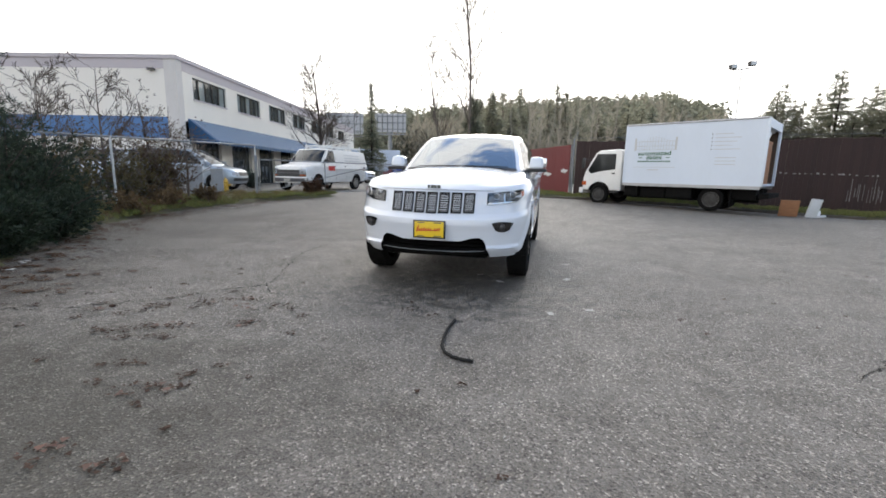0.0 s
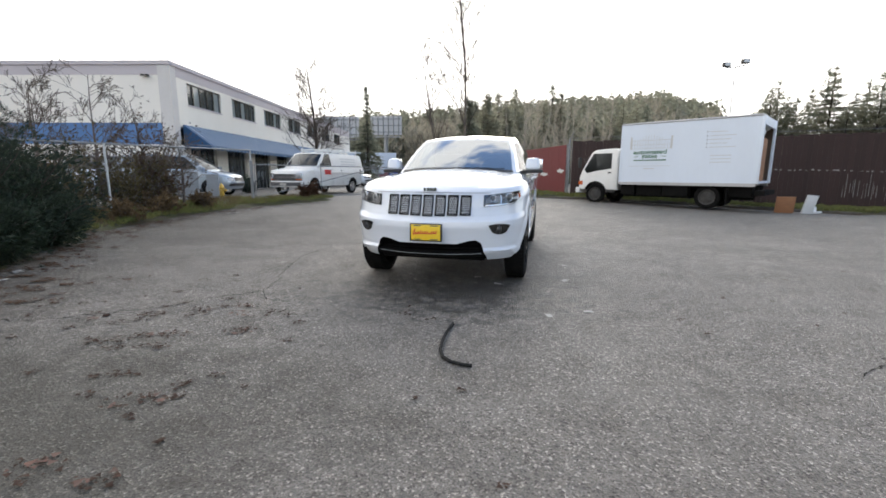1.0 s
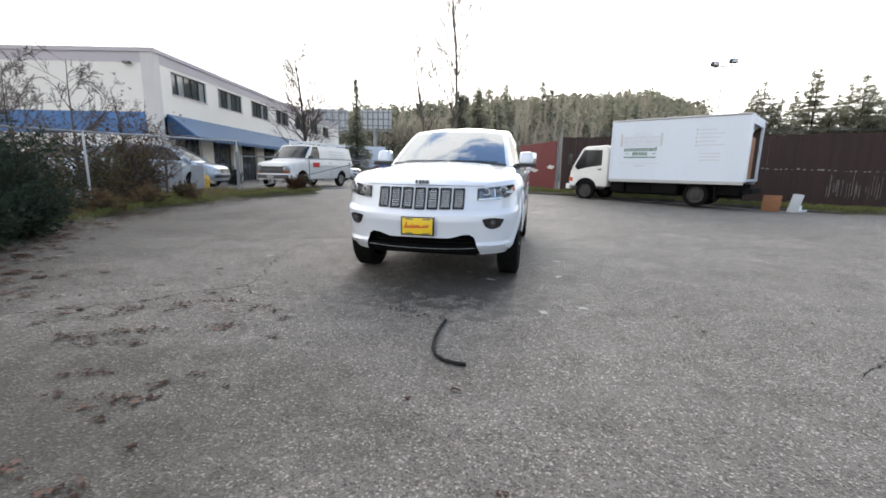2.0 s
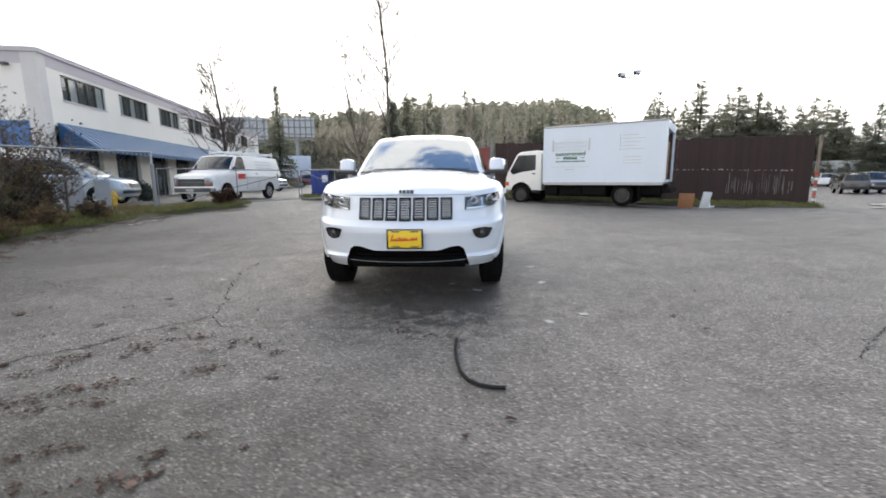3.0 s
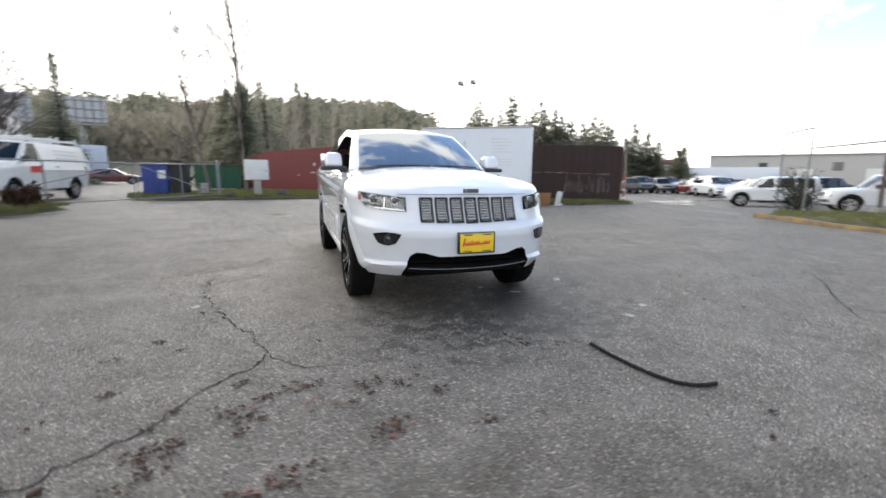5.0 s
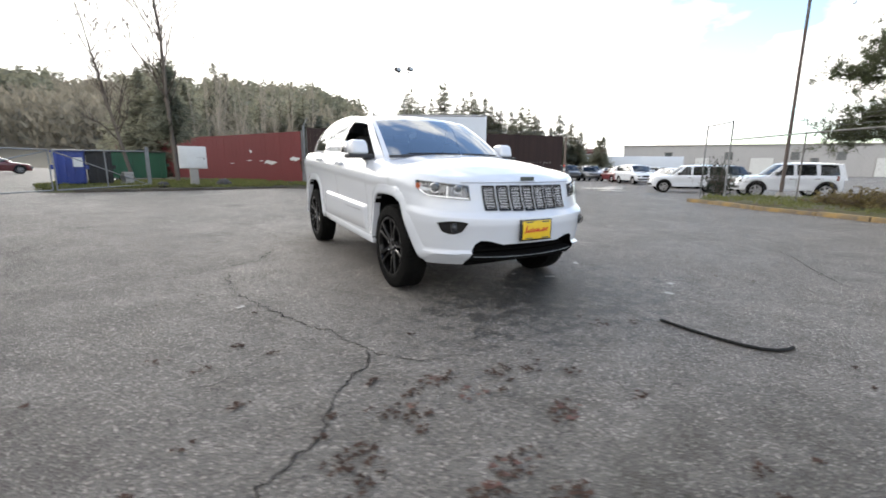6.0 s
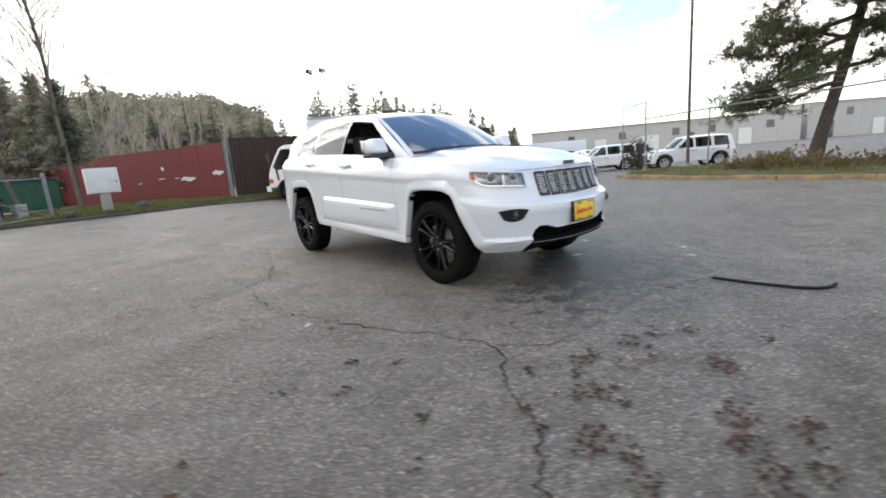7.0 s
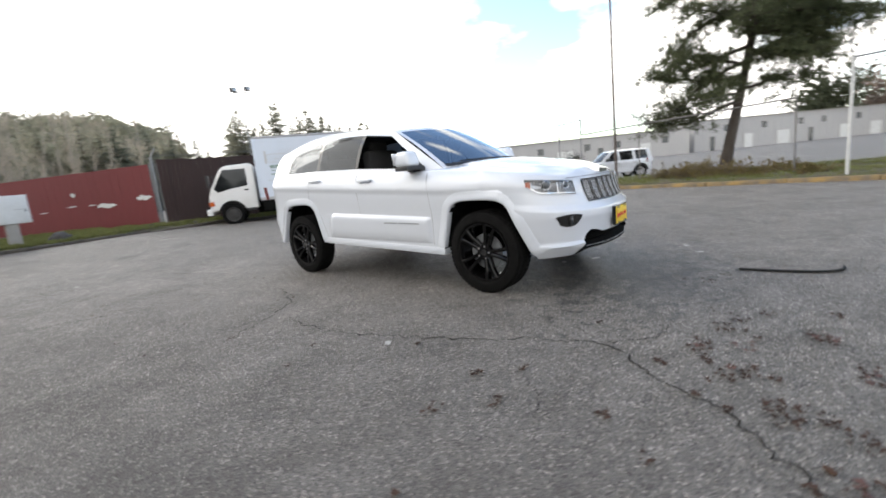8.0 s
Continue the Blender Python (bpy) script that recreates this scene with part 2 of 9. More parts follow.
M = {
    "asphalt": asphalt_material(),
    "paint_white": surf("white_car_paint", (0.655, 0.685, 0.735), (0.63, 0.66, 0.71), 3, 0.24, coat=1.0, sharp=0.5),
    "paint_white_old": surf("worn_white_paint", (0.72, 0.72, 0.71), (0.60, 0.59, 0.56), 2.5, 0.4, coat=0.5, sharp=0.4),
    "paint_silver": surf("silver_blue_paint", (0.36, 0.42, 0.48), (0.30, 0.35, 0.41), 3, 0.35, metal=0.5, coat=0.8),
    "paint_dark": surf("dark_car_paint", (0.02, 0.022, 0.027), (0.03, 0.03, 0.034), 3, 0.3, coat=1.0),
    "paint_grey": surf("grey_car_paint", (0.22, 0.23, 0.24), (0.17, 0.18, 0.19), 3, 0.32, metal=0.5, coat=1.0),
    "paint_red": surf("red_car_paint", (0.16, 0.02, 0.024), (0.13, 0.018, 0.022), 3, 0.3, coat=1.0),
    "paint_blue": surf("blue_car_paint", (0.04, 0.10, 0.28), (0.03, 0.08, 0.22), 3, 0.3, coat=1.0),
    "plastic_black": surf("black_plastic", (0.012, 0.012, 0.013), (0.022, 0.022, 0.023), 20, 0.5, bump=0.05),
    "trim_gloss": surf("gloss_black_trim", (0.008, 0.008, 0.009), (0.012, 0.012, 0.012), 20, 0.12, coat=0.6),
    "rubber": surf("tyre_rubber", (0.005, 0.005, 0.005), (0.010, 0.0098, 0.0095), 14, 0.85, bump=0.15, bump_scale=90, spec=0.08),
    "rim_black": surf("gloss_black_rim", (0.003, 0.003, 0.0033), (0.006, 0.006, 0.006), 9, 0.14, coat=0.14, spec=0.22),
    "rim_silver": surf("silver_wheel", (0.45, 0.45, 0.46), (0.28, 0.28, 0.29), 12, 0.35, metal=0.8),
    "chrome": surf("chrome", (0.75, 0.75, 0.77), (0.6, 0.6, 0.62), 12, 0.12, metal=1.0),
    "silver_mesh": surf("satin_silver", (0.72, 0.73, 0.75), (0.6, 0.61, 0.63), 30, 0.35, metal=0.25),
    "steel": surf("galvanised_steel", (0.27, 0.28, 0.29), (0.18, 0.19, 0.20), 7, 0.5, metal=0.6, bump=0.05),
    "steel_rust": surf("rusty_steel", (0.16, 0.10, 0.07), (0.27, 0.25, 0.23), 6, 0.75, metal=0.3, bump=0.2),
    "lamp_shell": surf("lamp_reflector", (0.40, 0.41, 0.43), (0.22, 0.23, 0.25), 14, 0.22, metal=0.7),
    "amber": surf("amber_lens", (0.50, 0.10, 0.015), (0.36, 0.06, 0.012), 20, 0.2, coat=0.4),
    "red_lens": surf("red_lens", (0.16, 0.012, 0.012), (0.12, 0.01, 0.01), 20, 0.2, coat=0.7),
    "interior": surf("dark_cabin_trim", (0.02, 0.02, 0.021), (0.032, 0.031, 0.03), 8, 0.75, bump=0.1),
    "glass": pane_glass("clear_glass", (0.62, 0.70, 0.70)),
    "glass_tint": pane_glass("tinted_glass", (0.14, 0.15, 0.16), 1.55, (0.86, 0.90, 0.94)),
    "plate_yellow": surf("yellow_plate", (0.80, 0.55, 0.02), (0.72, 0.48, 0.02), 20, 0.4),
    "ink_red": surf("red_ink", (0.55, 0.03, 0.02), (0.45, 0.02, 0.02), 20, 0.5),
    "ink_dark": surf("dark_ink", (0.05, 0.06, 0.05), (0.07, 0.08, 0.07), 20, 0.6),
    "ink_green": surf("green_ink", (0.03, 0.12, 0.05), (0.05, 0.14, 0.07), 20, 0.6),
    "ink_grey": surf("faded_grey_ink", (0.45, 0.46, 0.46), (0.52, 0.52, 0.52), 20, 0.6),
    "box_white": surf("white_truck_panel", (0.62, 0.685, 0.775), (0.56, 0.615, 0.69), 1.2, 0.45, sharp=0.4, stretch=(1, 1, 0.35)),
    "wood_raw": surf("plywood", (0.34, 0.165, 0.08), (0.24, 0.115, 0.058), 5, 0.75, stretch=(1, 1, 6), bump=0.1),
    "wall_cream": surf("cream_stucco", (0.79, 0.75, 0.68), (0.73, 0.69, 0.62), 0.8, 0.85, sharp=0.4, bump=0.15, bump_scale=30),
    "wall_lilac": surf("lilac_grey_stucco", (0.52, 0.47, 0.48), (0.46, 0.42, 0.43), 0.8, 0.85, sharp=0.4, bump=0.15, bump_scale=30),
    "wall_blue": surf("blue_painted_wall", (0.075, 0.170, 0.36), (0.090, 0.185, 0.35), 1.0, 0.75, sharp=0.4, bump=0.1),
    "awning_blue": surf("blue_awning_cloth", (0.018, 0.066, 0.155), (0.024, 0.084, 0.185), 2, 0.8, stretch=(1, 1, 3)),
    "awning_pale": surf("pale_awning_stripe", (0.30, 0.385, 0.45), (0.25, 0.33, 0.40), 3, 0.8),
    "wall_grey": surf("pale_grey_metal_wall", (0.42, 0.42, 0.42), (0.36, 0.36, 0.365), 0.7, 0.7, sharp=0.4, stretch=(1, 1, 0.4)),
    "concrete": surf("concrete", (0.34, 0.33, 0.31), (0.24, 0.23, 0.21), 2.5, 0.88, bump=0.25, bump_scale=30),
    "kerb_yellow": surf("worn_yellow_kerb", (0.30, 0.20, 0.070), (0.14, 0.115, 0.085), 5.0, 0.85, bump=0.25, bump_scale=25, sharp=0.15),
    "fence_red": surf("dark_red_boards", (0.170, 0.029, 0.031), (0.125, 0.021, 0.023), 1.2, 0.7, sharp=0.3, stretch=(1, 1, 0.4), bump=0.05, random=0.02),
    "fence_brown": surf("brown_privacy_slats", (0.033, 0.015, 0.013), (0.021, 0.010, 0.009), 1.5, 0.75, sharp=0.3, stretch=(1, 1, 0.4), bump=0.1, random=0.18),
    "dumpster_blue": surf("blue_dumpster_paint", (0.025, 0.06, 0.30), (0.03, 0.05, 0.22), 3, 0.5, bump=0.1),
    "dumpster_green": surf("green_dumpster_paint", (0.012, 0.10, 0.05), (0.015, 0.08, 0.04), 3, 0.5, bump=0.1),
    "board_white": surf("weathered_white_board", (0.66, 0.68, 0.68), (0.55, 0.56, 0.55), 3, 0.6, bump=0.05),
    "hydrant_yellow": surf("yellow_hydrant_paint", (0.62, 0.40, 0.03), (0.50, 0.30, 0.04), 8, 0.5, bump=0.1),
    "stone": surf("grey_boulder", (0.075, 0.07, 0.064), (0.042, 0.04, 0.037), 6, 0.9, bump=0.5, bump_scale=20),
    "hose": surf("black_hose", (0.008, 0.008, 0.008), (0.014, 0.014, 0.014), 30, 0.7, spec=0.2),
    "crack": surf("crack_dirt", (0.042, 0.039, 0.035), (0.026, 0.024, 0.021), 14, 0.95, bump=0.2, spec=0.1),
    "litter": surf("pale_litter", (0.46, 0.45, 0.42), (0.32, 0.31, 0.28), 30, 0.8),
    "leaf_brown": surf("dead_leaf", (0.085, 0.042, 0.022), (0.045, 0.026, 0.016), 30, 0.85, island=0.35, spec=0.15),
    "verge": surf("mossy_verge_soil", (0.070, 0.075, 0.026), (0.075, 0.058, 0.036), 2.2, 0.95, bump=0.6, bump_scale=25, sharp=0.12),
    "grass": surf("winter_grass", (0.142, 0.175, 0.047), (0.165, 0.155, 0.06), 4, 0.8, island=0.3, glow_through=0.4),
    "weed_dry": surf("dry_weed", (0.17, 0.115, 0.06), (0.11, 0.075, 0.04), 4, 0.85, island=0.3, glow_through=0.4),
    "bark": surf("tree_bark", (0.055, 0.042, 0.033), (0.034, 0.027, 0.022), 6, 0.95, bump=0.6, bump_scale=18, stretch=(1, 1, 0.3)),
    "bark_pale": surf("pale_bark", (0.40, 0.36, 0.30), (0.27, 0.24, 0.20), 4, 0.95, bump=0.4, bump_scale=14, stretch=(1, 1, 0.3)),
    "twig": surf("bare_twig", (0.13, 0.10, 0.082), (0.09, 0.07, 0.058), 5, 0.9),
    "juniper": surf("dark_conifer_spray", (0.013, 0.027, 0.016), (0.024, 0.036, 0.019), 3, 0.75, island=0.45, glow_through=0.3),
    "needle": surf("pine_needles", (0.066, 0.084, 0.040), (0.084, 0.094, 0.044), 2, 0.7, island=0.45, glow_through=0.45),
    "fir": surf("fir_needles", (0.085, 0.102, 0.062), (0.105, 0.118, 0.070), 0.6, 0.8, island=0.35, glow_through=0.6),
    # hill woods: pale tones carry the distance haze in their colour
    "hill_wood": surf("far_wood_hazy_green", (0.25, 0.255, 0.185), (0.28, 0.27, 0.20), 0.05, 0.9, island=0.25, glow_through=0.45),
    "hill_bare": surf("far_bare_wood_hazy", (0.35, 0.315, 0.245), (0.30, 0.27, 0.21), 0.08, 0.9, island=0.2, glow_through=0.45),
    "shrub": surf("shrub_leaf", (0.085, 0.080, 0.030), (0.12, 0.085, 0.035), 4, 0.8, island=0.4, glow_through=0.4),
    "shrub_red": surf("red_brown_shrub_leaf", (0.105, 0.058, 0.036), (0.075, 0.05, 0.032), 4, 0.8, island=0.4, glow_through=0.4),
    "window_dark": surf("dark_window_glass", (0.035, 0.045, 0.05), (0.055, 0.065, 0.07), 1.5, 0.05, coat=0.5),
    "billboard": surf("grey_billboard_back", (0.46, 0.47, 0.49), (0.40, 0.41, 0.43), 0.5, 0.7),
    "puddle": surf("standing_water", (0.06, 0.06, 0.06), (0.08, 0.08, 0.08), 5, 0.24, spec=1.0),
}
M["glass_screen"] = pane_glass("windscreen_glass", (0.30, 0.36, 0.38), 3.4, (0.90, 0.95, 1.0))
M["glass_clear"] = pane_glass("lamp_cover_glass", (0.92, 0.94, 0.95), 1.45)
M["glass_lens"] = surf("projector_glass", (0.10, 0.11, 0.12), (0.05, 0.055, 0.06), 30, 0.05, coat=0.6)
M["soil_kerb"] = surf("soiled_kerb", (0.11, 0.10, 0.085), (0.055, 0.048, 0.036), 3, 0.95, bump=0.4, bump_scale=20)
M["wall_lilac_pale"] = surf("pale_pilaster_stucco", (0.62, 0.59, 0.56), (0.56, 0.53, 0.50), 0.8, 0.85, bump=0.15, bump_scale=30)
M["silver_dull"] = surf("dull_aluminium", (0.45, 0.45, 0.46), (0.36, 0.36, 0.37), 5, 0.5, metal=0.5)
M["steel_flat"] = surf("flat_grey_paint", (0.30, 0.31, 0.32), (0.24, 0.25, 0.26), 4, 0.6, bump=0.05)
M["leaf_mould"] = surf("rotted_leaf", (0.046, 0.032, 0.025), (0.070, 0.042, 0.031), 30, 0.9, island=0.35, spec=0.12)
M["leaf_red"] = surf("wet_red_leaf", (0.11, 0.042, 0.027), (0.075, 0.034, 0.022), 30, 0.6, island=0.3)
M["rim_dirty"] = surf("dirty_steel_wheel", (0.06, 0.058, 0.055), (0.025, 0.024, 0.023), 9, 0.7, metal=0.3)
M["lamp_inside"] = surf("lamp_reflector_bowl", (0.24, 0.24, 0.25), (0.03, 0.03, 0.033), 12, 0.2, metal=0.6, sharp=0.10)
# grey of cartons, and of daylight painted as slivers on the brown fence
M["scrap_grey"] = surf("grey_carton_and_light_sliver", (0.26, 0.25, 0.25), (0.18, 0.17, 0.17), 12, 0.8)
# haze over the distant firs is put into these lighter needles
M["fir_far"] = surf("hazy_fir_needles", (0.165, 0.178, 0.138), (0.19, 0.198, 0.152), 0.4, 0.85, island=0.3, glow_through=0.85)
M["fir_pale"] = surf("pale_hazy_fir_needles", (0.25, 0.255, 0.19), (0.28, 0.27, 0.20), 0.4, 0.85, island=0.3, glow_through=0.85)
M["twig_grey"] = surf("grey_brown_twig", (0.10, 0.08, 0.066), (0.07, 0.056, 0.047), 5, 0.9)
M["steel_dull"] = surf("weathered_dark_steel", (0.20, 0.195, 0.19), (0.13, 0.125, 0.12), 7, 0.6, metal=0.45, bump=0.05)
M["blind_pale"] = surf("pale_window_blind", (0.46, 0.46, 0.45), (0.30, 0.30, 0.30), 1.6, 0.8, sharp=0.3, stretch=(1, 1, 0.2))
# tan lifted paler to stand for haze over the leafless wood
M["twig_pale"] = surf("pale_tan_twig", (0.42, 0.37, 0.30), (0.34, 0.30, 0.24), 5, 0.9)
M["pole_brown"] = surf("brown_weathered_pole", (0.075, 0.052, 0.045), (0.12, 0.10, 0.09), 4, 0.8, stretch=(1, 1, 0.2))
# haze over the tree behind the shed lightens this olive
M["leaf_hazy"] = surf("hazy_olive_tree_leaf", (0.20, 0.205, 0.15), (0.26, 0.23, 0.17), 0.5, 0.85, island=0.3, glow_through=0.4)
M["leaf_rust"] = surf("rust_tree_leaf", (0.34, 0.25, 0.20), (0.27, 0.21, 0.17), 0.5, 0.85, island=0.3, glow_through=0.4)
M["shrub_olive"] = surf("olive_island_leaf", (0.17, 0.15, 0.055), (0.20, 0.14, 0.06), 3, 0.8, island=0.4, glow_through=0.4)
# pale panes: sky reflection and blinds put into one colour
M["window_pale"] = surf("glass_reflection_and_blind", (0.30, 0.33, 0.33), (0.22, 0.25, 0.25), 2.0, 0.08, coat=0.5)
M["seam_grey"] = surf("panel_gap_shadow", (0.16, 0.165, 0.17), (0.12, 0.12, 0.125), 20, 0.6)
M["fog_glass"] = surf("smoked_fog_lens", (0.06, 0.062, 0.066), (0.03, 0.03, 0.033), 30, 0.08, coat=0.3)
M["badge_grey"] = surf("grey_badge", (0.22, 0.23, 0.24), (0.17, 0.18, 0.19), 20, 0.4)
M["lining_dark"] = surf("dark_inner_ply", (0.10, 0.065, 0.045), (0.06, 0.042, 0.032), 4, 0.8, stretch=(1, 1, 4))
M["post_white"] = surf("pale_painted_post", (0.55, 0.56, 0.56), (0.42, 0.43, 0.43), 5, 0.6, bump=0.05)
M["bumper_dark"] = surf("dull_dark_bumper", (0.10, 0.10, 0.105), (0.07, 0.07, 0.072), 6, 0.5)
M["intake_black"] = surf("matt_black_intake", (0.004, 0.004, 0.004), (0.007, 0.007, 0.007), 20, 0.9, spec=0.08)
M["bark_mid"] = surf("grey_brown_bark", (0.17, 0.145, 0.12), (0.11, 0.092, 0.078), 5, 0.95, bump=0.5, bump_scale=16, stretch=(1, 1, 0.3))

# ---- building tools ----
def link_mesh(name, bm, mats, parent=None, smooth=None, label=""):
    me = bpy.data.meshes.new(name)
    bm.to_mesh(me)
    bm.free()
    return link_data(name, me, mats, parent, smooth, label)


def link_data(name, me, mats, parent=None, smooth=None, label=""):
    for m in mats if isinstance(mats, (list, tuple)) else [mats]:
        me.materials.append(M[m])
    if smooth is not None:
        me.polygons.foreach_set("use_smooth", [True] * len(me.polygons))
        me.set_sharp_from_angle(angle=radians(smooth))
    ob = new(name, me)
    if parent is not None:
        ob.parent = parent
    if label:
        tagged(ob, label)
    return ob


def part(name, bm, material, parent, label="", smooth=None):
    return link_mesh(name, bm, material, parent, smooth, label)


def faces_mesh(name, verts, faces):
    me = bpy.data.meshes.new(name)
    me.from_pydata(verts, [], faces)
    me.update()
    return me


def thing(name, m, label, category, group="", kind=""):
    ob = new(name)
    ob.empty_display_size = 0.2
    ob.matrix_basis = m
    return tagged(ob, label, category, group, kind)


def add_box(bm, x0, x1, y0, y1, z0, z1, bevel=0.0, m=None, mat=0):
    mm = Matrix.Translation(((x0 + x1) / 2, (y0 + y1) / 2, (z0 + z1) / 2)) @ Matrix.Diagonal((x1 - x0, y1 - y0, z1 - z0, 1))
    r = bmesh.ops.create_cube(bm, size=1, matrix=(m @ mm) if m else mm)
    fs = list({f for v in r["verts"] for f in v.link_faces})
    if bevel:
        es = list({e for v in r["verts"] for e in v.link_edges})
        b = bmesh.ops.bevel(bm, geom=es, offset=bevel, segments=2, affect="EDGES", profile=0.6)
        fs = [f for f in fs if f.is_valid] + b["faces"]
    for f in fs:
        f.material_index = mat
    return fs


def box(name, x0, x1, y0, y1, z0, z1, material, parent, bevel=0.0, label="", m=None):
    bm = bmesh.new()
    add_box(bm, x0, x1, y0, y1, z0, z1, bevel, m)
    return part(name, bm, material, parent, label, 40 if bevel else None)


def add_rod(bm, p, q, r0, r1=None, seg=8, mat=0, caps=True):
    p, q = Vector(p), Vector(q)
    r1 = r0 if r1 is None else r1
    d = q - p
    if d.length < 1e-6:
        return
    m = Matrix.Translation((p + q) / 2) @ d.to_track_quat("Z", "Y").to_matrix().to_4x4()
    r = bmesh.ops.create_cone(bm, cap_ends=caps, segments=seg, radius1=r0, radius2=r1, depth=d.length, matrix=m)
    if mat:
        for f in {f for v in r["verts"] for f in v.link_faces}:
            f.material_index = mat


def rod(name, p, q, r, material, parent, r1=None, seg=10, label=""):
    bm = bmesh.new()
    add_rod(bm, p, q, r, r1, seg)
    return part(name, bm, material, parent, label, 50)


def tube_data(points, radius, seg=6, closed_ends=True):
    """Vertices and faces of a tube along points; radius is one number or one for each point."""
    vs, fs = [], []
    n = len(points)
    rs = radius if isinstance(radius, (list, tuple)) else [radius] * n
    pts = [Vector(p) for p in points]
    side = None
    for i, p in enumerate(pts):
        d = (pts[min(i + 1, n - 1)] - pts[max(i - 1, 0)]).normalized()
        if side is None:
            side = d.orthogonal().normalized()
        side = (side - d * side.dot(d)).normalized()
        up = d.cross(side)
        for k in range(seg):
            a = 2 * math.pi * k / seg
            vs.append(p + (side * math.cos(a) + up * math.sin(a)) * rs[i])
    for i in range(n - 1):
        for k in range(seg):
            a, b = i * seg + k, i * seg + (k + 1) % seg
            fs.append((a, b, b + seg, a + seg))
    if closed_ends:
        fs.append(tuple(range(seg))[::-1])
        fs.append(tuple((n - 1) * seg + k for k in range(seg)))
    return vs, fs


class Heap:
    """Collects vertices and faces of many small pieces for one mesh."""
    def __init__(self):
        self.v, self.f = [], []

    def add(self, vs, fs):
        o = len(self.v)
        self.v.extend(tuple(v) for v in vs)
        self.f.extend(tuple(i + o for i in f) for f in fs)

    def tube(self, points, radius, seg=5):
        self.add(*tube_data(points, radius, seg))

    def link(self, name, mats, parent=None, smooth=None, label=""):
        return link_data(name, faces_mesh(name, self.v, self.f), mats, parent, smooth, label)


def lathe(bm, rings, seg=32, axis="X", mat=0, off=(0, 0, 0)):
    """Turns (distance along the axis, radius) rings about an axis."""
    rows = []
    for h, r in rings:
        row = []
        for k in range(seg):
            a = 2 * math.pi * k / seg
            c, s = r * math.cos(a), r * math.sin(a)
            p = {"X": (h, c, s), "Z": (c, s, h), "Y": (c, h, s)}[axis]
            row.append(bm.verts.new((p[0] + off[0], p[1] + off[1], p[2] + off[2])))
        rows.append(row)
    for a, b in zip(rows, rows[1:]):
        for k in range(seg):
            f = bm.faces.new((a[k], a[(k + 1) % seg], b[(k + 1) % seg], b[k]))
            f.material_index = mat
    return rows


def interp(x, table):
    """Smooth steps between the (x, value) pairs of a short table."""
    return float(np.interp(x, [p[0] for p in table], [p[1] for p in table]))


def smooth_step(a, b, x):
    u = min(max((x - a) / (b - a), 0.0), 1.0)
    return u * u * (3 - 2 * u)


def ground_z(x, y):
    """The lot is level near the car, rises a little towards the far gate and falls towards the sales lot."""
    return smooth_step(8, 20, y) * (0.2 - 0.03 * min(max(x - 3, 0), 10)) - 0.026 * min(max(x - 14, 0), 10)


def grid_mesh(fn, us, vs, flip=False):
    verts = [fn(u, v) for v in vs for u in us]
    n = len(us)
    faces = []
    for j in range(len(vs) - 1):
        for i in range(n - 1):
            q = (j * n + i, j * n + i + 1, (j + 1) * n + i + 1, (j + 1) * n + i)
            faces.append(q[::-1] if flip else q)
    return verts, faces


def lin(a, b, n):
    return [a + (b - a) * k / (n - 1) for k in range(n)]

# ---- ground ----
def build_ground():
    def axis(fine, step, reach):
        a = list(np.arange(fine[0], fine[1] + 1e-6, step))
        d, x = step, a[-1]
        while x < reach:
            d *= 1.35
            x += d
            a.append(x)
        d, x = step, a[0]
        while x > -reach:
            d *= 1.35
            x -= d
            a.insert(0, x)
        return a
    xs, ys = axis((-14, 24), 0.5, 1500), axis((-6, 30), 0.5, 1500)
    def at(x, y):
        return (x, y, ground_z(x, y) + 0.006 * noise.noise(Vector((x * 0.5, y * 0.5, 0))))
    verts, faces = grid_mesh(at, xs, ys)
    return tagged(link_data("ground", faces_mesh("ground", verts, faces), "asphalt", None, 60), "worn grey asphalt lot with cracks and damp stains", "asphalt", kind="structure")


ground = build_ground()

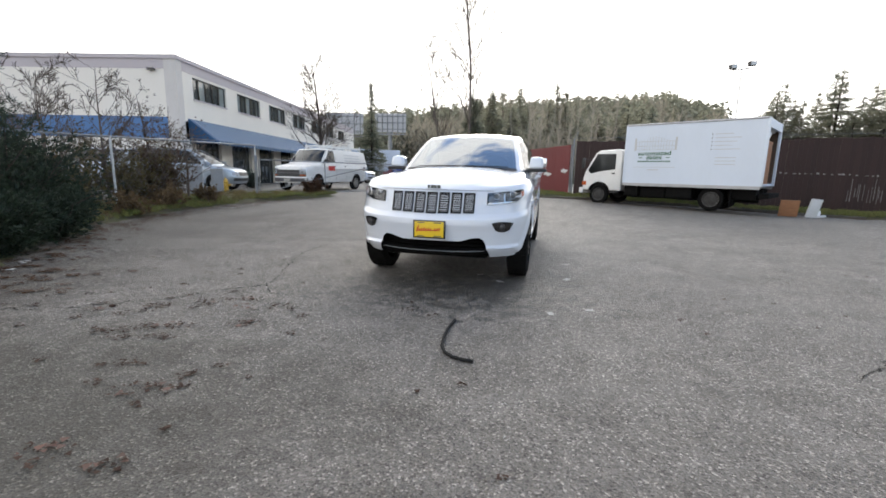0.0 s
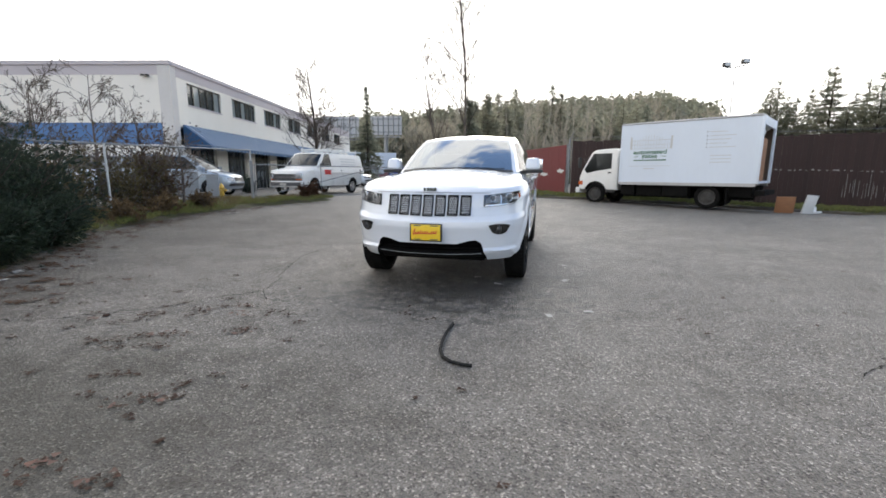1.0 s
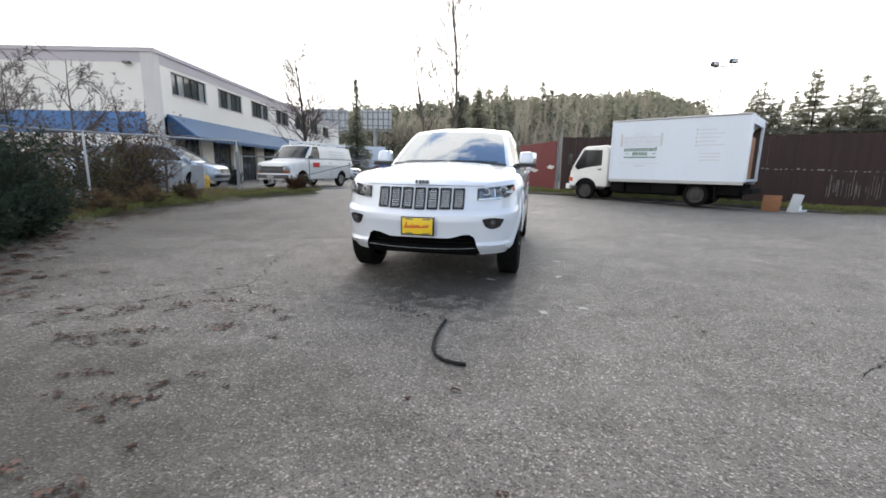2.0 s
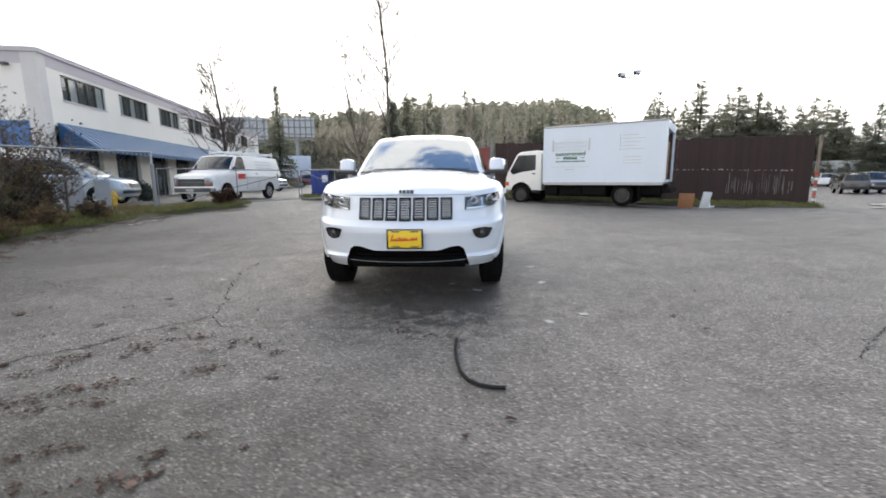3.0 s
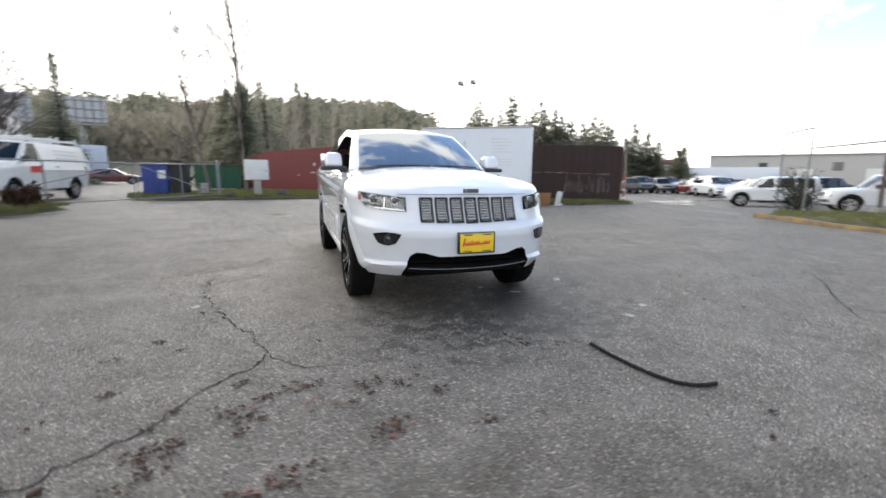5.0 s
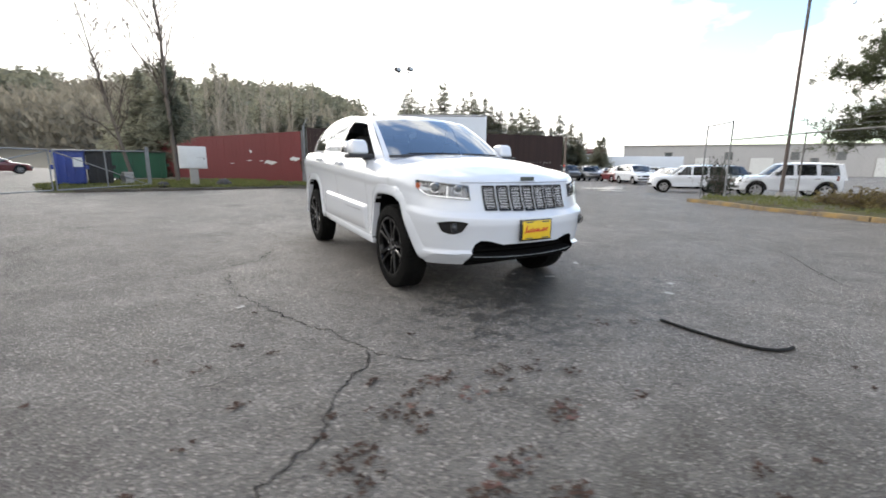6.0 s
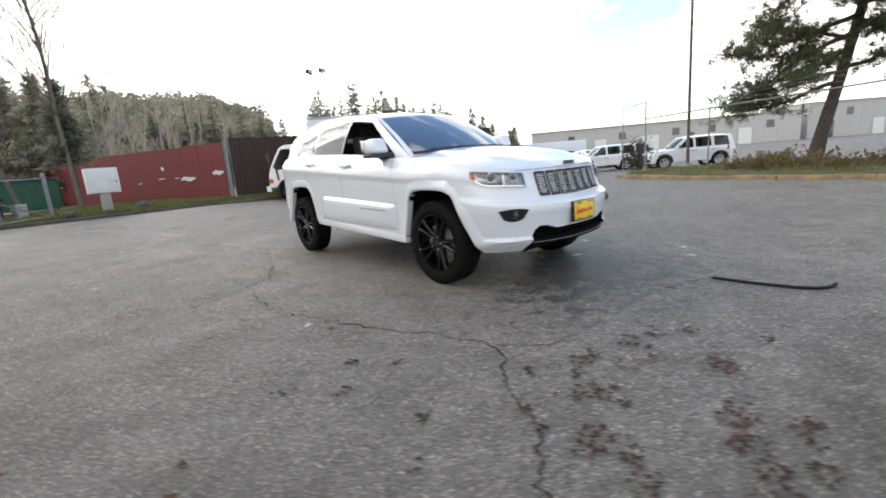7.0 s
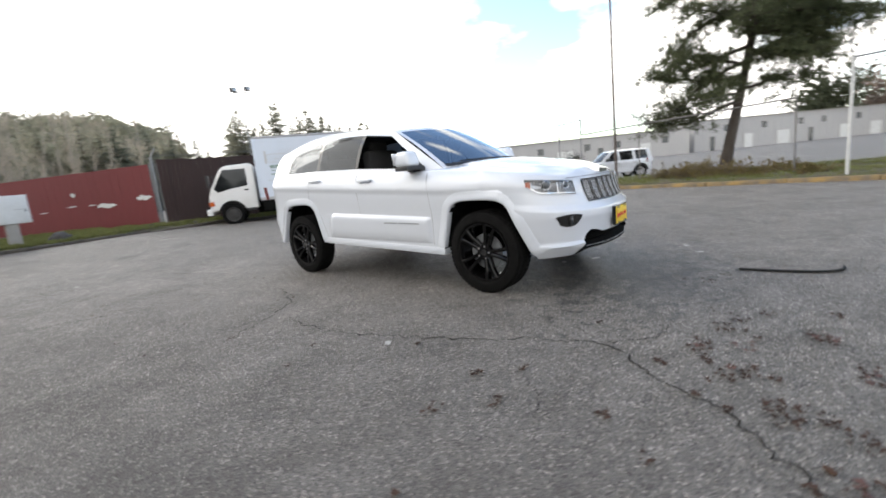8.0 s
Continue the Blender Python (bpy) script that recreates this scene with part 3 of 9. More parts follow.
# ---- vehicles ----
# Every car stands with its front axle over the origin, nose towards -y, its left side towards +x.
class Shape:
    """The form of one make of car: tables of heights, widths and lengths in metres."""
    bulge = 0.0  # height of the raised middle of the bonnet

    def __init__(self, base, flare, scallop, round, plan, belly, arch, rear_glass, width, front, back, sill, belt, crown, screen_base, screen_top, tail_base, tail_top, side_lines):
        self.base = base
        self.flare = flare
        self.scallop = scallop
        self.round = round
        self.plan = plan
        self.belly = belly
        self.arch = arch
        self.rear_glass = rear_glass
        self.width = width
        self.front = front
        self.back = back
        self.sill = sill
        self.belt = belt
        self.crown = crown
        self.screen_base = screen_base
        self.screen_top = screen_top
        self.tail_base = tail_base
        self.tail_top = tail_top
        self.side_lines = side_lines

    def half(self, z):
        return interp(z, self.width)

    def nose(self, x, z):
        u = min(abs(x) / self.half(z), 1.0)
        p, q, d = self.plan
        return interp(z, self.front) + d * (1 - max(1 - u ** p, 0.0) ** (1 / q))

    def tail(self, x, z):
        u = min(abs(x) / self.half(z), 1.0)
        return interp(z, self.back) - 0.38 * (1 - max(1 - u ** 3.2, 0.0) ** (1 / 2.6))

    def side(self, y, z):
        """Half width of the body at y and z, with wheel lips and the pressed-in lower door."""
        x = self.half(z)
        for w in (0.0, self.base):
            r = math.hypot(y - w, z - 0.40)
            x += self.flare * math.exp(-((r - 0.50) / 0.07) ** 2)
        s = smooth_step(0.55, 0.8, y) * (1 - smooth_step(self.base - 0.8, self.base - 0.55, y))
        x -= self.scallop * s * smooth_step(0.76, 0.70, z) * smooth_step(0.44, 0.62, z)
        return x

    def top(self, y):
        return interp(y, self.belt)


def half_outline(S, v, count):
    """Half the body's outline at level v (0 sill, 1 shoulder), from the nose's middle to the tail's middle."""
    pts = []
    zn = lambda y: interp(y, S.sill) + (S.top(y) - interp(y, S.sill)) * v
    pull = S.round * max(0.0, (v - 0.86) / 0.14) ** 2
    zf, zb = zn(-0.8), zn(S.base + 0.9)
    a, b = S.nose(S.half(zf), zf), S.tail(S.half(zb), zb)
    for k in range(121):  # nose
        u = math.sin(k / 120 * math.pi / 2)
        x = S.half(zf) * u
        y = S.nose(x, zf)
        pts.append((x, y))
    for k in range(1, 80):
        y = a + (b - a) * k / 80
        pts.append((S.half(zn(y)), y))
    for k in range(61):
        u = math.cos(k / 60 * math.pi / 2)
        pts.append((S.half(zb) * u, S.tail(S.half(zb) * u, zb)))
    P = np.array(pts)
    d = np.concatenate([[0], np.cumsum(np.hypot(*np.diff(P, axis=0).T))])
    w = np.linspace(0, 1, count)
    x, y = np.interp(w * d[-1], d, P[:, 0]), np.interp(w * d[-1], d, P[:, 1])
    out = []
    for xi, yi in zip(x, y):
        z = zn(yi)
        xs = xi + (S.side(yi, z) - S.half(z)) * smooth_step(-0.75, -0.35, yi) * (1 - smooth_step(S.base + 0.5, S.base + 0.8, yi))
        xs = max(xs - pull * min(1.0, xi / 0.3), 0.0)
        out.append((xs if 0 < xi else 0.0, yi + pull * 0.7 * smooth_step(0.3, 0.9, 1 - (yi + 0.95) / 0.6), z))
    out[0] = (0.0, out[0][1], out[0][2])
    out[-1] = (0.0, out[-1][1], out[-1][2])
    return out


def lower_body(S, count=90, levels=26, across=15):
    vs, fs = [], []
    rows = []
    for j in range(levels):
        v = 1 - (1 - j / (levels - 1)) ** 1.25
        row = half_outline(S, v, count)
        left = [len(vs) + i for i in range(count)]
        vs.extend(row)
        right = [left[0]] + [len(vs) + i for i in range(count - 2)] + [left[-1]]
        vs.extend((-x, y, z) for x, y, z in row[1:-1])
        rows.append((left, right))
    for (l0, r0), (l1, r1) in zip(rows, rows[1:]):
        for i in range(count - 1):
            fs.append((l0[i], l0[i + 1], l1[i + 1], l1[i]))
            fs.append((r0[i + 1], r0[i], r1[i], r1[i + 1]))
    def cap(ring, lift, flip):
        left, right = ring
        prev = None
        for i in range(count):
            if left[i] == right[i]:
                line = [left[i]] * (across + 1)
            else:
                x, y, z = vs[left[i]]
                line = [left[i]]
                for k in range(1, across):
                    s = 1 - 2 * k / across
                    line.append(len(vs))
                    vs.append((x * s, y, z + lift(y) * (1 - s * s) ** 0.8 * min(1.0, x / 0.6) + (S.bulge * smooth_step(0.70, 0.60, abs(s)) * smooth_step(-0.72, -0.45, y) * (1 - smooth_step(0.3, 0.6, y)) if flip else 0.0)))
                line.append(right[i])
            if prev:
                for k in range(across):
                    q = [prev[k], prev[k + 1], line[k + 1], line[k]]
                    q = list(dict.fromkeys(q))
                    if len(q) > 2:
                        fs.append(tuple(q[::-1] if flip else q))
            prev = line
    cap(rows[-1], lambda y: interp(y, S.crown), True)
    cap(rows[0], lambda y: 0.0, False)
    me = faces_mesh("body", vs, fs)
    bm = bmesh.new()
    bm.from_mesh(me)
    bmesh.ops.remove_doubles(bm, verts=bm.verts, dist=0.0005)
    bmesh.ops.recalc_face_normals(bm, faces=bm.faces)
    bm.to_mesh(me)
    bm.free()
    return me


def carve(me, cutters, mats):
    """Cuts the closed cutter meshes out of the mesh; their faces take the second material."""
    ob = bpy.data.objects.new("shell", me)
    scene.collection.objects.link(ob)
    for k in mats:
        me.materials.append(M[k])
    bm = bmesh.new()
    for c in cutters:
        tmp = bpy.data.meshes.new("cut")
        c.to_mesh(tmp)
        c.free()
        bm.from_mesh(tmp)
        bpy.data.meshes.remove(tmp)
    for f in bm.faces:
        f.material_index = 1
    cm = bpy.data.meshes.new("cut")
    for k in mats:
        cm.materials.append(M[k])
    bm.to_mesh(cm)
    bm.free()
    co = bpy.data.objects.new("cut", cm)
    scene.collection.objects.link(co)
    mod = ob.modifiers.new("carve", "BOOLEAN")
    mod.operation, mod.object, mod.solver, mod.use_self = "DIFFERENCE", co, "EXACT", True
    bpy.context.view_layer.update()
    got = bpy.data.meshes.new_from_object(ob.evaluated_get(bpy.context.evaluated_depsgraph_get()))
    bpy.data.objects.remove(ob)
    bpy.data.objects.remove(co)
    bpy.data.meshes.remove(cm)
    return got


def wheel_cutter(y, r, half, z=0.40):
    bm = bmesh.new()
    for s in (-1, 1):
        m = pose(s * (half - 0.06), y, z, 0, 90, 0)
        bmesh.ops.create_cone(bm, cap_ends=True, segments=40, radius1=r, radius2=r, depth=0.62, matrix=m)
    return bm


def prism(poly, y0, y1):
    """A closed prism over an x-z outline."""
    bm = bmesh.new()
    a = [bm.verts.new((x, y0, z)) for x, z in poly]
    b = [bm.verts.new((x, y1, z)) for x, z in poly]
    n = len(poly)
    bm.faces.new(a)
    bm.faces.new(b[::-1])
    for i in range(n):
        bm.faces.new((a[i], b[i], b[(i + 1) % n], a[(i + 1) % n]))
    bmesh.ops.recalc_face_normals(bm, faces=bm.faces)
    return bm


class Cabin:
    """The upper body: windscreen, sides, tail and roof as patches that share their edges."""
    def head(self, y0):
        """How far up the side, from belt (0) to roof edge (1), the window openings reach."""
        return 0.93

    def __init__(self, S):
        self.S = S
        (self.yb, self.zb, self.xb, self.bow), (self.yt, self.zt, self.xt) = S.screen_base, S.screen_top
        (self.ryb, self.rzb, self.rxb), (self.ryt, self.rzt, self.rxt) = S.tail_base, S.tail_top

    def screen(self, s, v):
        x = (self.xb + (self.xt - self.xb) * v) * s
        y = self.yb + (self.yt - self.yb) * v + (self.bow * (1 - v) + 0.09 * v) * (s * s - 1) + 0.02 * math.sin(math.pi * v) * -1
        z = self.zb + (self.zt - self.zb) * v + (0.035 * v + 0.02 * (1 - v)) * (1 - s * s) + 0.012 * math.sin(math.pi * v)
        return (x, y, z)

    def rear(self, s, v):
        x = (self.rxb + (self.rxt - self.rxb) * v) * s
        y = self.ryb + (self.ryt - self.ryb) * v + 0.07 * (1 - s * s)
        z = self.rzb + (self.rzt - self.rzb) * v + 0.035 * v * (1 - s * s)
        return (x, y, z)

    def flank(self, y0, y1, v, s):
        """The side at level v on the straight line from y0 at the belt to y1 at the roof edge."""
        f = lambda a, b: a + (b - a) * v
        y = f(y0, y1)
        ya, yr = f(self.yb, self.yt), f(self.ryb, self.ryt)
        u = min(max((y - ya) / (yr - ya), 0), 1)
        a = self.screen(1, v)
        b = self.rear(1, v)
        hump = (1 - (2 * u - 1) ** 2)
        x = a[0] + (b[0] - a[0]) * u + hump * (self.S.belly * (1 - v) + 0.025 * v) + 0.02 * math.sin(math.pi * min(max(v, 0), 1)) * min(1, hump * 3)
        z = a[2] + (b[2] - a[2]) * u + hump * self.S.arch * max(v, 0)
        return (s * x, y, z)

    def roof(self, s, t):
        a, b = self.screen(s, 1), self.rear(s, 1)
        hump = 1 - (2 * t - 1) ** 2
        e = 1 - s * s
        x0, x1 = self.screen(1, 1)[0], self.rear(1, 1)[0]
        x = (x0 + (x1 - x0) * t + hump * 0.025) * s
        return (x, a[1] + (b[1] - a[1]) * t, a[2] + (b[2] - a[2]) * t + hump * self.S.arch + 0.03 * hump * e)


class SportCabin(Cabin):
    """The cabin of the sport utility car: arched roof rail, leaning sides that round into the roof."""
    def head(self, y0):
        return interp(y0, ((0.5, 0.84), (1.7, 0.87), (2.4, 0.895), (2.9, 0.885), (3.2, 0.86), (3.8, 0.86)))

    def rail(self, y):
        """Roof edge height."""
        y = min(max(y, self.yt), self.ryt)
        z = 0.0
        for d in (-0.16, -0.08, 0.0, 0.08, 0.16):
            z += 0.2 * interp(min(max(y + d, self.yt), self.ryt), ((1.26, 1.655), (1.45, 1.698), (1.63, 1.725), (2.04, 1.748), (2.60, 1.745), (3.10, 1.715), (3.40, 1.675), (3.62, 1.630)))
        return z

    def rail_half(self, y):
        u = min(max((y - self.yt) / (self.ryt - self.yt), 0), 1)
        return self.xt + (self.rxt - self.xt) * u + 0.03 * (1 - (2 * u - 1) ** 2)

    def belt(self, y):
        return interp(y, ((0.40, 1.185), (0.80, 1.195), (1.65, 1.26), (2.43, 1.30), (3.15, 1.32), (3.80, 1.325)))

    def belt_half(self, y):
        return interp(y, ((0.30, 0.735), (0.52, 0.772), (0.80, 0.825), (1.20, 0.868), (1.7, 0.882), (2.5, 0.878), (3.1, 0.845), (3.5, 0.795), (3.8, 0.73)))

    def screen(self, s, v):
        za, zt = self.belt(self.yb), self.rail(self.yt)
        x = (self.belt_half(self.yb) + (self.rail_half(self.yt) - self.belt_half(self.yb)) * (0.86 * v + 0.14 * v ** 4)) * s
        y = self.yb + (self.yt - self.yb) * v + (self.bow * (1 - v) + 0.11 * v) * (s * s - 1) - 0.02 * math.sin(math.pi * min(max(v, 0), 1))
        z = za + (zt - za) * v + (0.03 * v + 0.02 * (1 - v)) * (1 - s * s) + 0.012 * math.sin(math.pi * min(max(v, 0), 1))
        return (x, y, z)

    def rear(self, s, v):
        za, zt = self.belt(self.ryb), self.rail(self.ryt)
        x = (self.belt_half(self.ryb) + (self.rail_half(self.ryt) - self.belt_half(self.ryb)) * (0.72 * v + 0.28 * max(v, 0) ** 5)) * s
        y = self.ryb + (self.ryt - self.ryb) * v + 0.07 * (1 - s * s)
        z = za + (zt - za) * v + 0.035 * max(v, 0) * (1 - s * s)
        return (x, y, z)

    def flank(self, y0, y1, v, s):
        y = y0 + (y1 - y0) * v
        k = min(max((y0 - 0.75) / 0.9, 0), 1)  # the front pillar is straighter than the rest
        w = max(v, 0)
        f = (0.86 * v + 0.14 * w ** 4) * (1 - k) + (0.72 * v + 0.28 * w ** 5) * k
        xa, xr = self.belt_half(y0), self.rail_half(y1)
        za, zr = self.belt(y0), self.rail(y1)
        return (s * (xa + (xr - xa) * f + 0.008 * math.sin(math.pi * min(w, 1)) * k), y, za + (zr - za) * v)

    def roof(self, s, t):
        ye = self.yt + (self.ryt - self.yt) * t
        y = ye + (-0.11 * (1 - t) ** 2 + 0.07 * t * t) * (1 - s * s)
        return (self.rail_half(ye) * s, y, self.rail(ye) + (0.030 + 0.012 * math.sin(math.pi * t)) * (1 - s * s))


def cabin_parts(S, car, paint, fine=1):
    C = SportCabin(S) if fine == 1 else Cabin(S)
    shell = Heap()
    n = 2 if fine == 1 else 1
    lo, hi = 0.06, 0.93
    vs_all = [-0.35, -0.1, lo] + lin(lo, hi, 4 * n)[1:] + ([0.945, 0.96, 0.975, 0.988, 1.0] if fine == 1 else [0.97, 1.0])
    # windscreen surround and pane
    us = [-1, -0.975, -0.94] + lin(-0.94, 0.94, 8 * n + 1)[1:] + [0.975, 1]
    def keep(fs_fn, us, vs, hole, flip):
        verts, faces = grid_mesh(fs_fn, us, vs, flip)
        m = len(us) - 1
        out = []
        for k, f in enumerate(faces):
            uc, vc = (us[k % m] + us[k % m + 1]) / 2, (vs[k // m] + vs[k // m + 1]) / 2
            if not hole(uc, vc):
                out.append(f)
        return verts, out
    hole = lambda u, v: abs(u) < 0.94 and lo < v < hi
    shell.add(*keep(C.screen, us, vs_all, hole, False))
    verts, faces = grid_mesh(C.screen, lin(-0.94, 0.94, 8 * n + 1), lin(lo, hi, 4 * n))
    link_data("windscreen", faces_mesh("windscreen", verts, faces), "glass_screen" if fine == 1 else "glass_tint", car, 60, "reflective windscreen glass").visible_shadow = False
    shell.add(*keep(C.rear, us, vs_all, (lambda u, v: abs(u) < 0.94 and 0.1 < v < hi) if S.rear_glass else (lambda u, v: False), True))
    if S.rear_glass:
        verts, faces = grid_mesh(C.rear, lin(-0.94, 0.94, 5 * n), lin(0.02, hi, 4 * n), True)
        link_data("rear_window", faces_mesh("rear_window", verts, faces), "glass_tint", car, 60)
    # sides, cut by the window lines
    lines = S.side_lines  # (belt y, roof y, what lies behind the line)
    for s in (1, -1):
        for (a0, a1, what), (b0, b1, _) in zip(lines, lines[1:]):
            k = max(2, int((b0 - a0) / 0.14 * n))
            def fn(u, v):
                y0, y1 = a0 + (b0 - a0) * u, a1 + (b1 - a1) * u
                top = C.head(y0)
                if v > hi:
                    v = top + (1 - top) * (v - hi) / (1 - hi)
                elif v > lo:
                    v = lo + (top - lo) * (v - lo) / (hi - lo)
                return C.flank(y0, y1, v, s)
            us2 = lin(0, 1, k + 1)
            flip = s < 0
            if what == "body":
                shell.add(*grid_mesh(fn, us2, vs_all, flip))
                continue
            low, top = [v for v in vs_all if v <= lo], [v for v in vs_all if v >= hi]
            shell.add(*grid_mesh(fn, us2, low, flip))
            shell.add(*grid_mesh(fn, us2, top, flip))
            mid = lin(lo, hi, 4 * n)
            if what == "black":
                h = Heap()
                h.add(*grid_mesh(fn, us2, mid, flip))
                h.link("window_pillar", "trim_gloss", car, 60)
            elif what in ("window", "tint", "open"):
                if what == "open" and s < 0:
                    continue
                verts, faces = grid_mesh(fn, us2, mid, flip)
                link_data("side_window", faces_mesh("side_window", verts, faces), "glass_tint" if what == "tint" else "glass", car, 60)
    shell.add(*grid_mesh(C.roof, [-1, -0.975, -0.94] + lin(-0.94, 0.94, 8 * n + 1)[1:] + [0.975, 1], lin(0, 1, 13 * n)))
    me = faces_mesh("upper_body", shell.v, shell.f)
    bm = bmesh.new()
    bm.from_mesh(me)
    bmesh.ops.remove_doubles(bm, verts=bm.verts, dist=0.004)
    # an inner skin gives the pillars their thickness
    geom = bmesh.ops.duplicate(bm, geom=bm.faces[:])["geom"]
    inner = [g for g in geom if isinstance(g, bmesh.types.BMFace)]
    for v in {v for f in inner for v in f.verts}:
        c = Vector((0, v.co.y * 0.94 + 0.1, 1.2))
        v.co += (c - v.co).normalized() * 0.035
    bmesh.ops.reverse_faces(bm, faces=inner)
    for f in inner:
        f.material_index = 1
    bm.to_mesh(me)
    bm.free()
    link_data("upper_body", me, [paint, "interior"], car, 38 if fine != 1 else 50)
    return C


def wheel_part(car, x, y, r, width, rim_mat, side, fine=True, spokes=5):
    """A tyre with its rim; side is -1 or 1."""
    seg = 48 if fine else 20
    holder = new("wheel")
    holder.parent = car
    holder.matrix_basis = pose(x, y, r, 0, 0, 0)
    bm = bmesh.new()
    w = width / 2
    k = r * (0.705 if fine else 0.66)
    rings = [(-w * 0.8, k), (-w * 0.98, k + 0.02), (-w, r * 0.84), (-w * 0.86, r * 0.955), (-w * 0.6, r * 0.99), (0, r), (w * 0.6, r * 0.99), (w * 0.86, r * 0.955), (w, r * 0.84), (w * 0.98, k + 0.02), (w * 0.8, k)]
    lathe(bm, rings, seg)
    if fine:  # tread blocks
        for j in range(60):
            a = 2 * math.pi * j / 60
            for o in (-0.62, 0.0, 0.62):
                m = pose(0, 0, 0, math.degrees(a) + (3 if o else 0), 0, 0)
                add_box(bm, o * w - 0.2 * w, o * w + 0.2 * w, -0.013, 0.013, r * 0.985, r * 1.004, m=m)
    part("tyre", bm, "rubber", holder, smooth=30)
    bm = bmesh.new()
    o = side
    lathe(bm, [(o * w * 0.78, k + 0.004), (o * w * 0.92, k + 0.002), (o * w * 0.92, k - 0.016), (o * w * 0.62, k - 0.028), (-o * w * 0.7, k - 0.04)], seg)
    if o < 0:
        bmesh.ops.reverse_faces(bm, faces=bm.faces)
    if spokes == 5 and fine:  # forked spokes, dished towards the hub
        for j in range(5):
            for fork in (-1, 1):
                m = pose(0, 0, 0, j * 72 + 20, 0, 0)
                vs = []
                for rad, mid, hw, dep in ((0.035, 0.016, 0.018, 0.62), (k * 0.32, 0.021, 0.017, 0.70), (k * 0.62, 0.032, 0.016, 0.80), (k * 0.88, 0.050, 0.019, 0.88), (k - 0.010, 0.062, 0.026, 0.86)):
                    for t, dx in ((-1, 0), (-0.5, 0.009), (0.5, 0.009), (1, 0), (0.9, -0.045), (-0.9, -0.045)):
                        vs.append(bm.verts.new(m @ Vector((o * (w * dep + dx), fork * mid + t * hw, rad))))
                for a in range(4):
                    for b in range(6):
                        q = (vs[a * 6 + b], vs[a * 6 + (b + 1) % 6], vs[a * 6 + 6 + (b + 1) % 6], vs[a * 6 + 6 + b])
                        bm.faces.new(q)
        lathe(bm, [(o * w * 0.50, 0.088), (o * w * 0.68, 0.080), (o * w * 0.74, 0.055), (o * w * 0.70, 0.040), (o * w * 0.70, 0.0005)], 30)
    elif spokes == 5:
        for j in range(5):
            m = pose(0, 0, 0, j * 72 + 18, 0, 0)
            vs = []
            for (rad, hw, dep) in ((0.03, 0.034, 0.70), (k * 0.35, 0.030, 0.84), (k * 0.75, 0.040, 0.86), (k - 0.012, 0.060, 0.82)):
                for t, dx in ((-1, 0), (-0.35, 0.012), (0.35, 0.012), (1, 0), (0.9, -0.04), (-0.9, -0.04)):
                    vs.append(bm.verts.new(m @ Vector((o * (w * dep + dx), t * hw, rad))))
            for a in range(3):
                for b in range(6):
                    q = (vs[a * 6 + b], vs[a * 6 + (b + 1) % 6], vs[a * 6 + 6 + (b + 1) % 6], vs[a * 6 + 6 + b])
                    bm.faces.new(q if o < 0 else q[::-1])
        lathe(bm, [(o * w * 0.60, 0.085), (o * w * 0.86, 0.075), (o * w * 0.93, 0.05), (o * w * 0.93, 0.0005)], 24)
    else:
        lathe(bm, [(o * w * 0.62, k - 0.028), (o * w * 0.5, k * 0.75), (o * w * 0.72, k * 0.5), (o * w * 0.8, k * 0.25), (o * w * 0.8, 0.001)], seg)
    bmesh.ops.recalc_face_normals(bm, faces=bm.faces)
    part("rim", bm, rim_mat, holder, smooth=35)
    if fine:
        bm = bmesh.new()
        lathe(bm, [(o * w * 0.25, 0.17), (o * w * 0.32, 0.165), (o * w * 0.32, 0.06)], 32)
        part("brake_disc", bm, "steel", holder, smooth=40)
        for j in range(5):
            a = radians(j * 72 + 54)
            rod("wheel_nut", (o * w * 0.62, 0.060 * math.sin(a), 0.060 * math.cos(a)), (o * w * 0.84, 0.060 * math.sin(a), 0.060 * math.cos(a)), 0.011, "chrome", holder, seg=6)
        rod("centre_cap", (o * w * 0.68, 0, 0), (o * w * 0.78, 0, 0), 0.034, "trim_gloss", holder, seg=20)
    return holder


def patch(car, name, S, poly_fn, nu, nv, material, lift, label="", kind="nose"):
    """A thin piece that follows the nose (x, z) or the side (y, z); poly_fn maps (u, v) in 0..1 to the two coordinates."""
    def at(u, v):
        a, z = poly_fn(u, v)
        if kind == "nose":
            return (a, S.nose(a, z) - lift, z)
        return (-(S.side(a, z) + lift) if kind == "right" else S.side(a, z) + lift, a, z)
    verts, faces = grid_mesh(at, lin(0, 1, nu), lin(0, 1, nv), kind == "right")
    return link_data(name, faces_mesh(name, verts, faces), material, car, 60, label)


def wrap_point(S, a, z, far, near=0.54):
    """A point on the front corner: a runs from the inner lamp edge (0) round to the side at y = far (1)."""
    pts = []
    x1 = S.half(z)
    for k in range(41):
        x = near + (x1 - near) * math.sin(k / 40 * math.pi / 2)
        y = S.nose(x, z)
        if y > far:
            px, py = pts[-1]
            f = (far - py) / (y - py)
            pts.append((px + (x - px) * f, far))
            break
        pts.append((x, y))
    P = np.array(pts)
    d = np.concatenate([[0], np.cumsum(np.hypot(*np.diff(P, axis=0).T))])
    x, y = np.interp(a * d[-1], d, P[:, 0]), np.interp(a * d[-1], d, P[:, 1])
    i = min(int(np.searchsorted(d, a * d[-1])), len(P) - 1)
    t = P[max(i, 1)] - P[max(i, 1) - 1]
    t = t / (np.hypot(*t) + 1e-9)
    return float(x), float(y), (float(t[1]), float(-t[0]))  # outward is (ty, -tx)


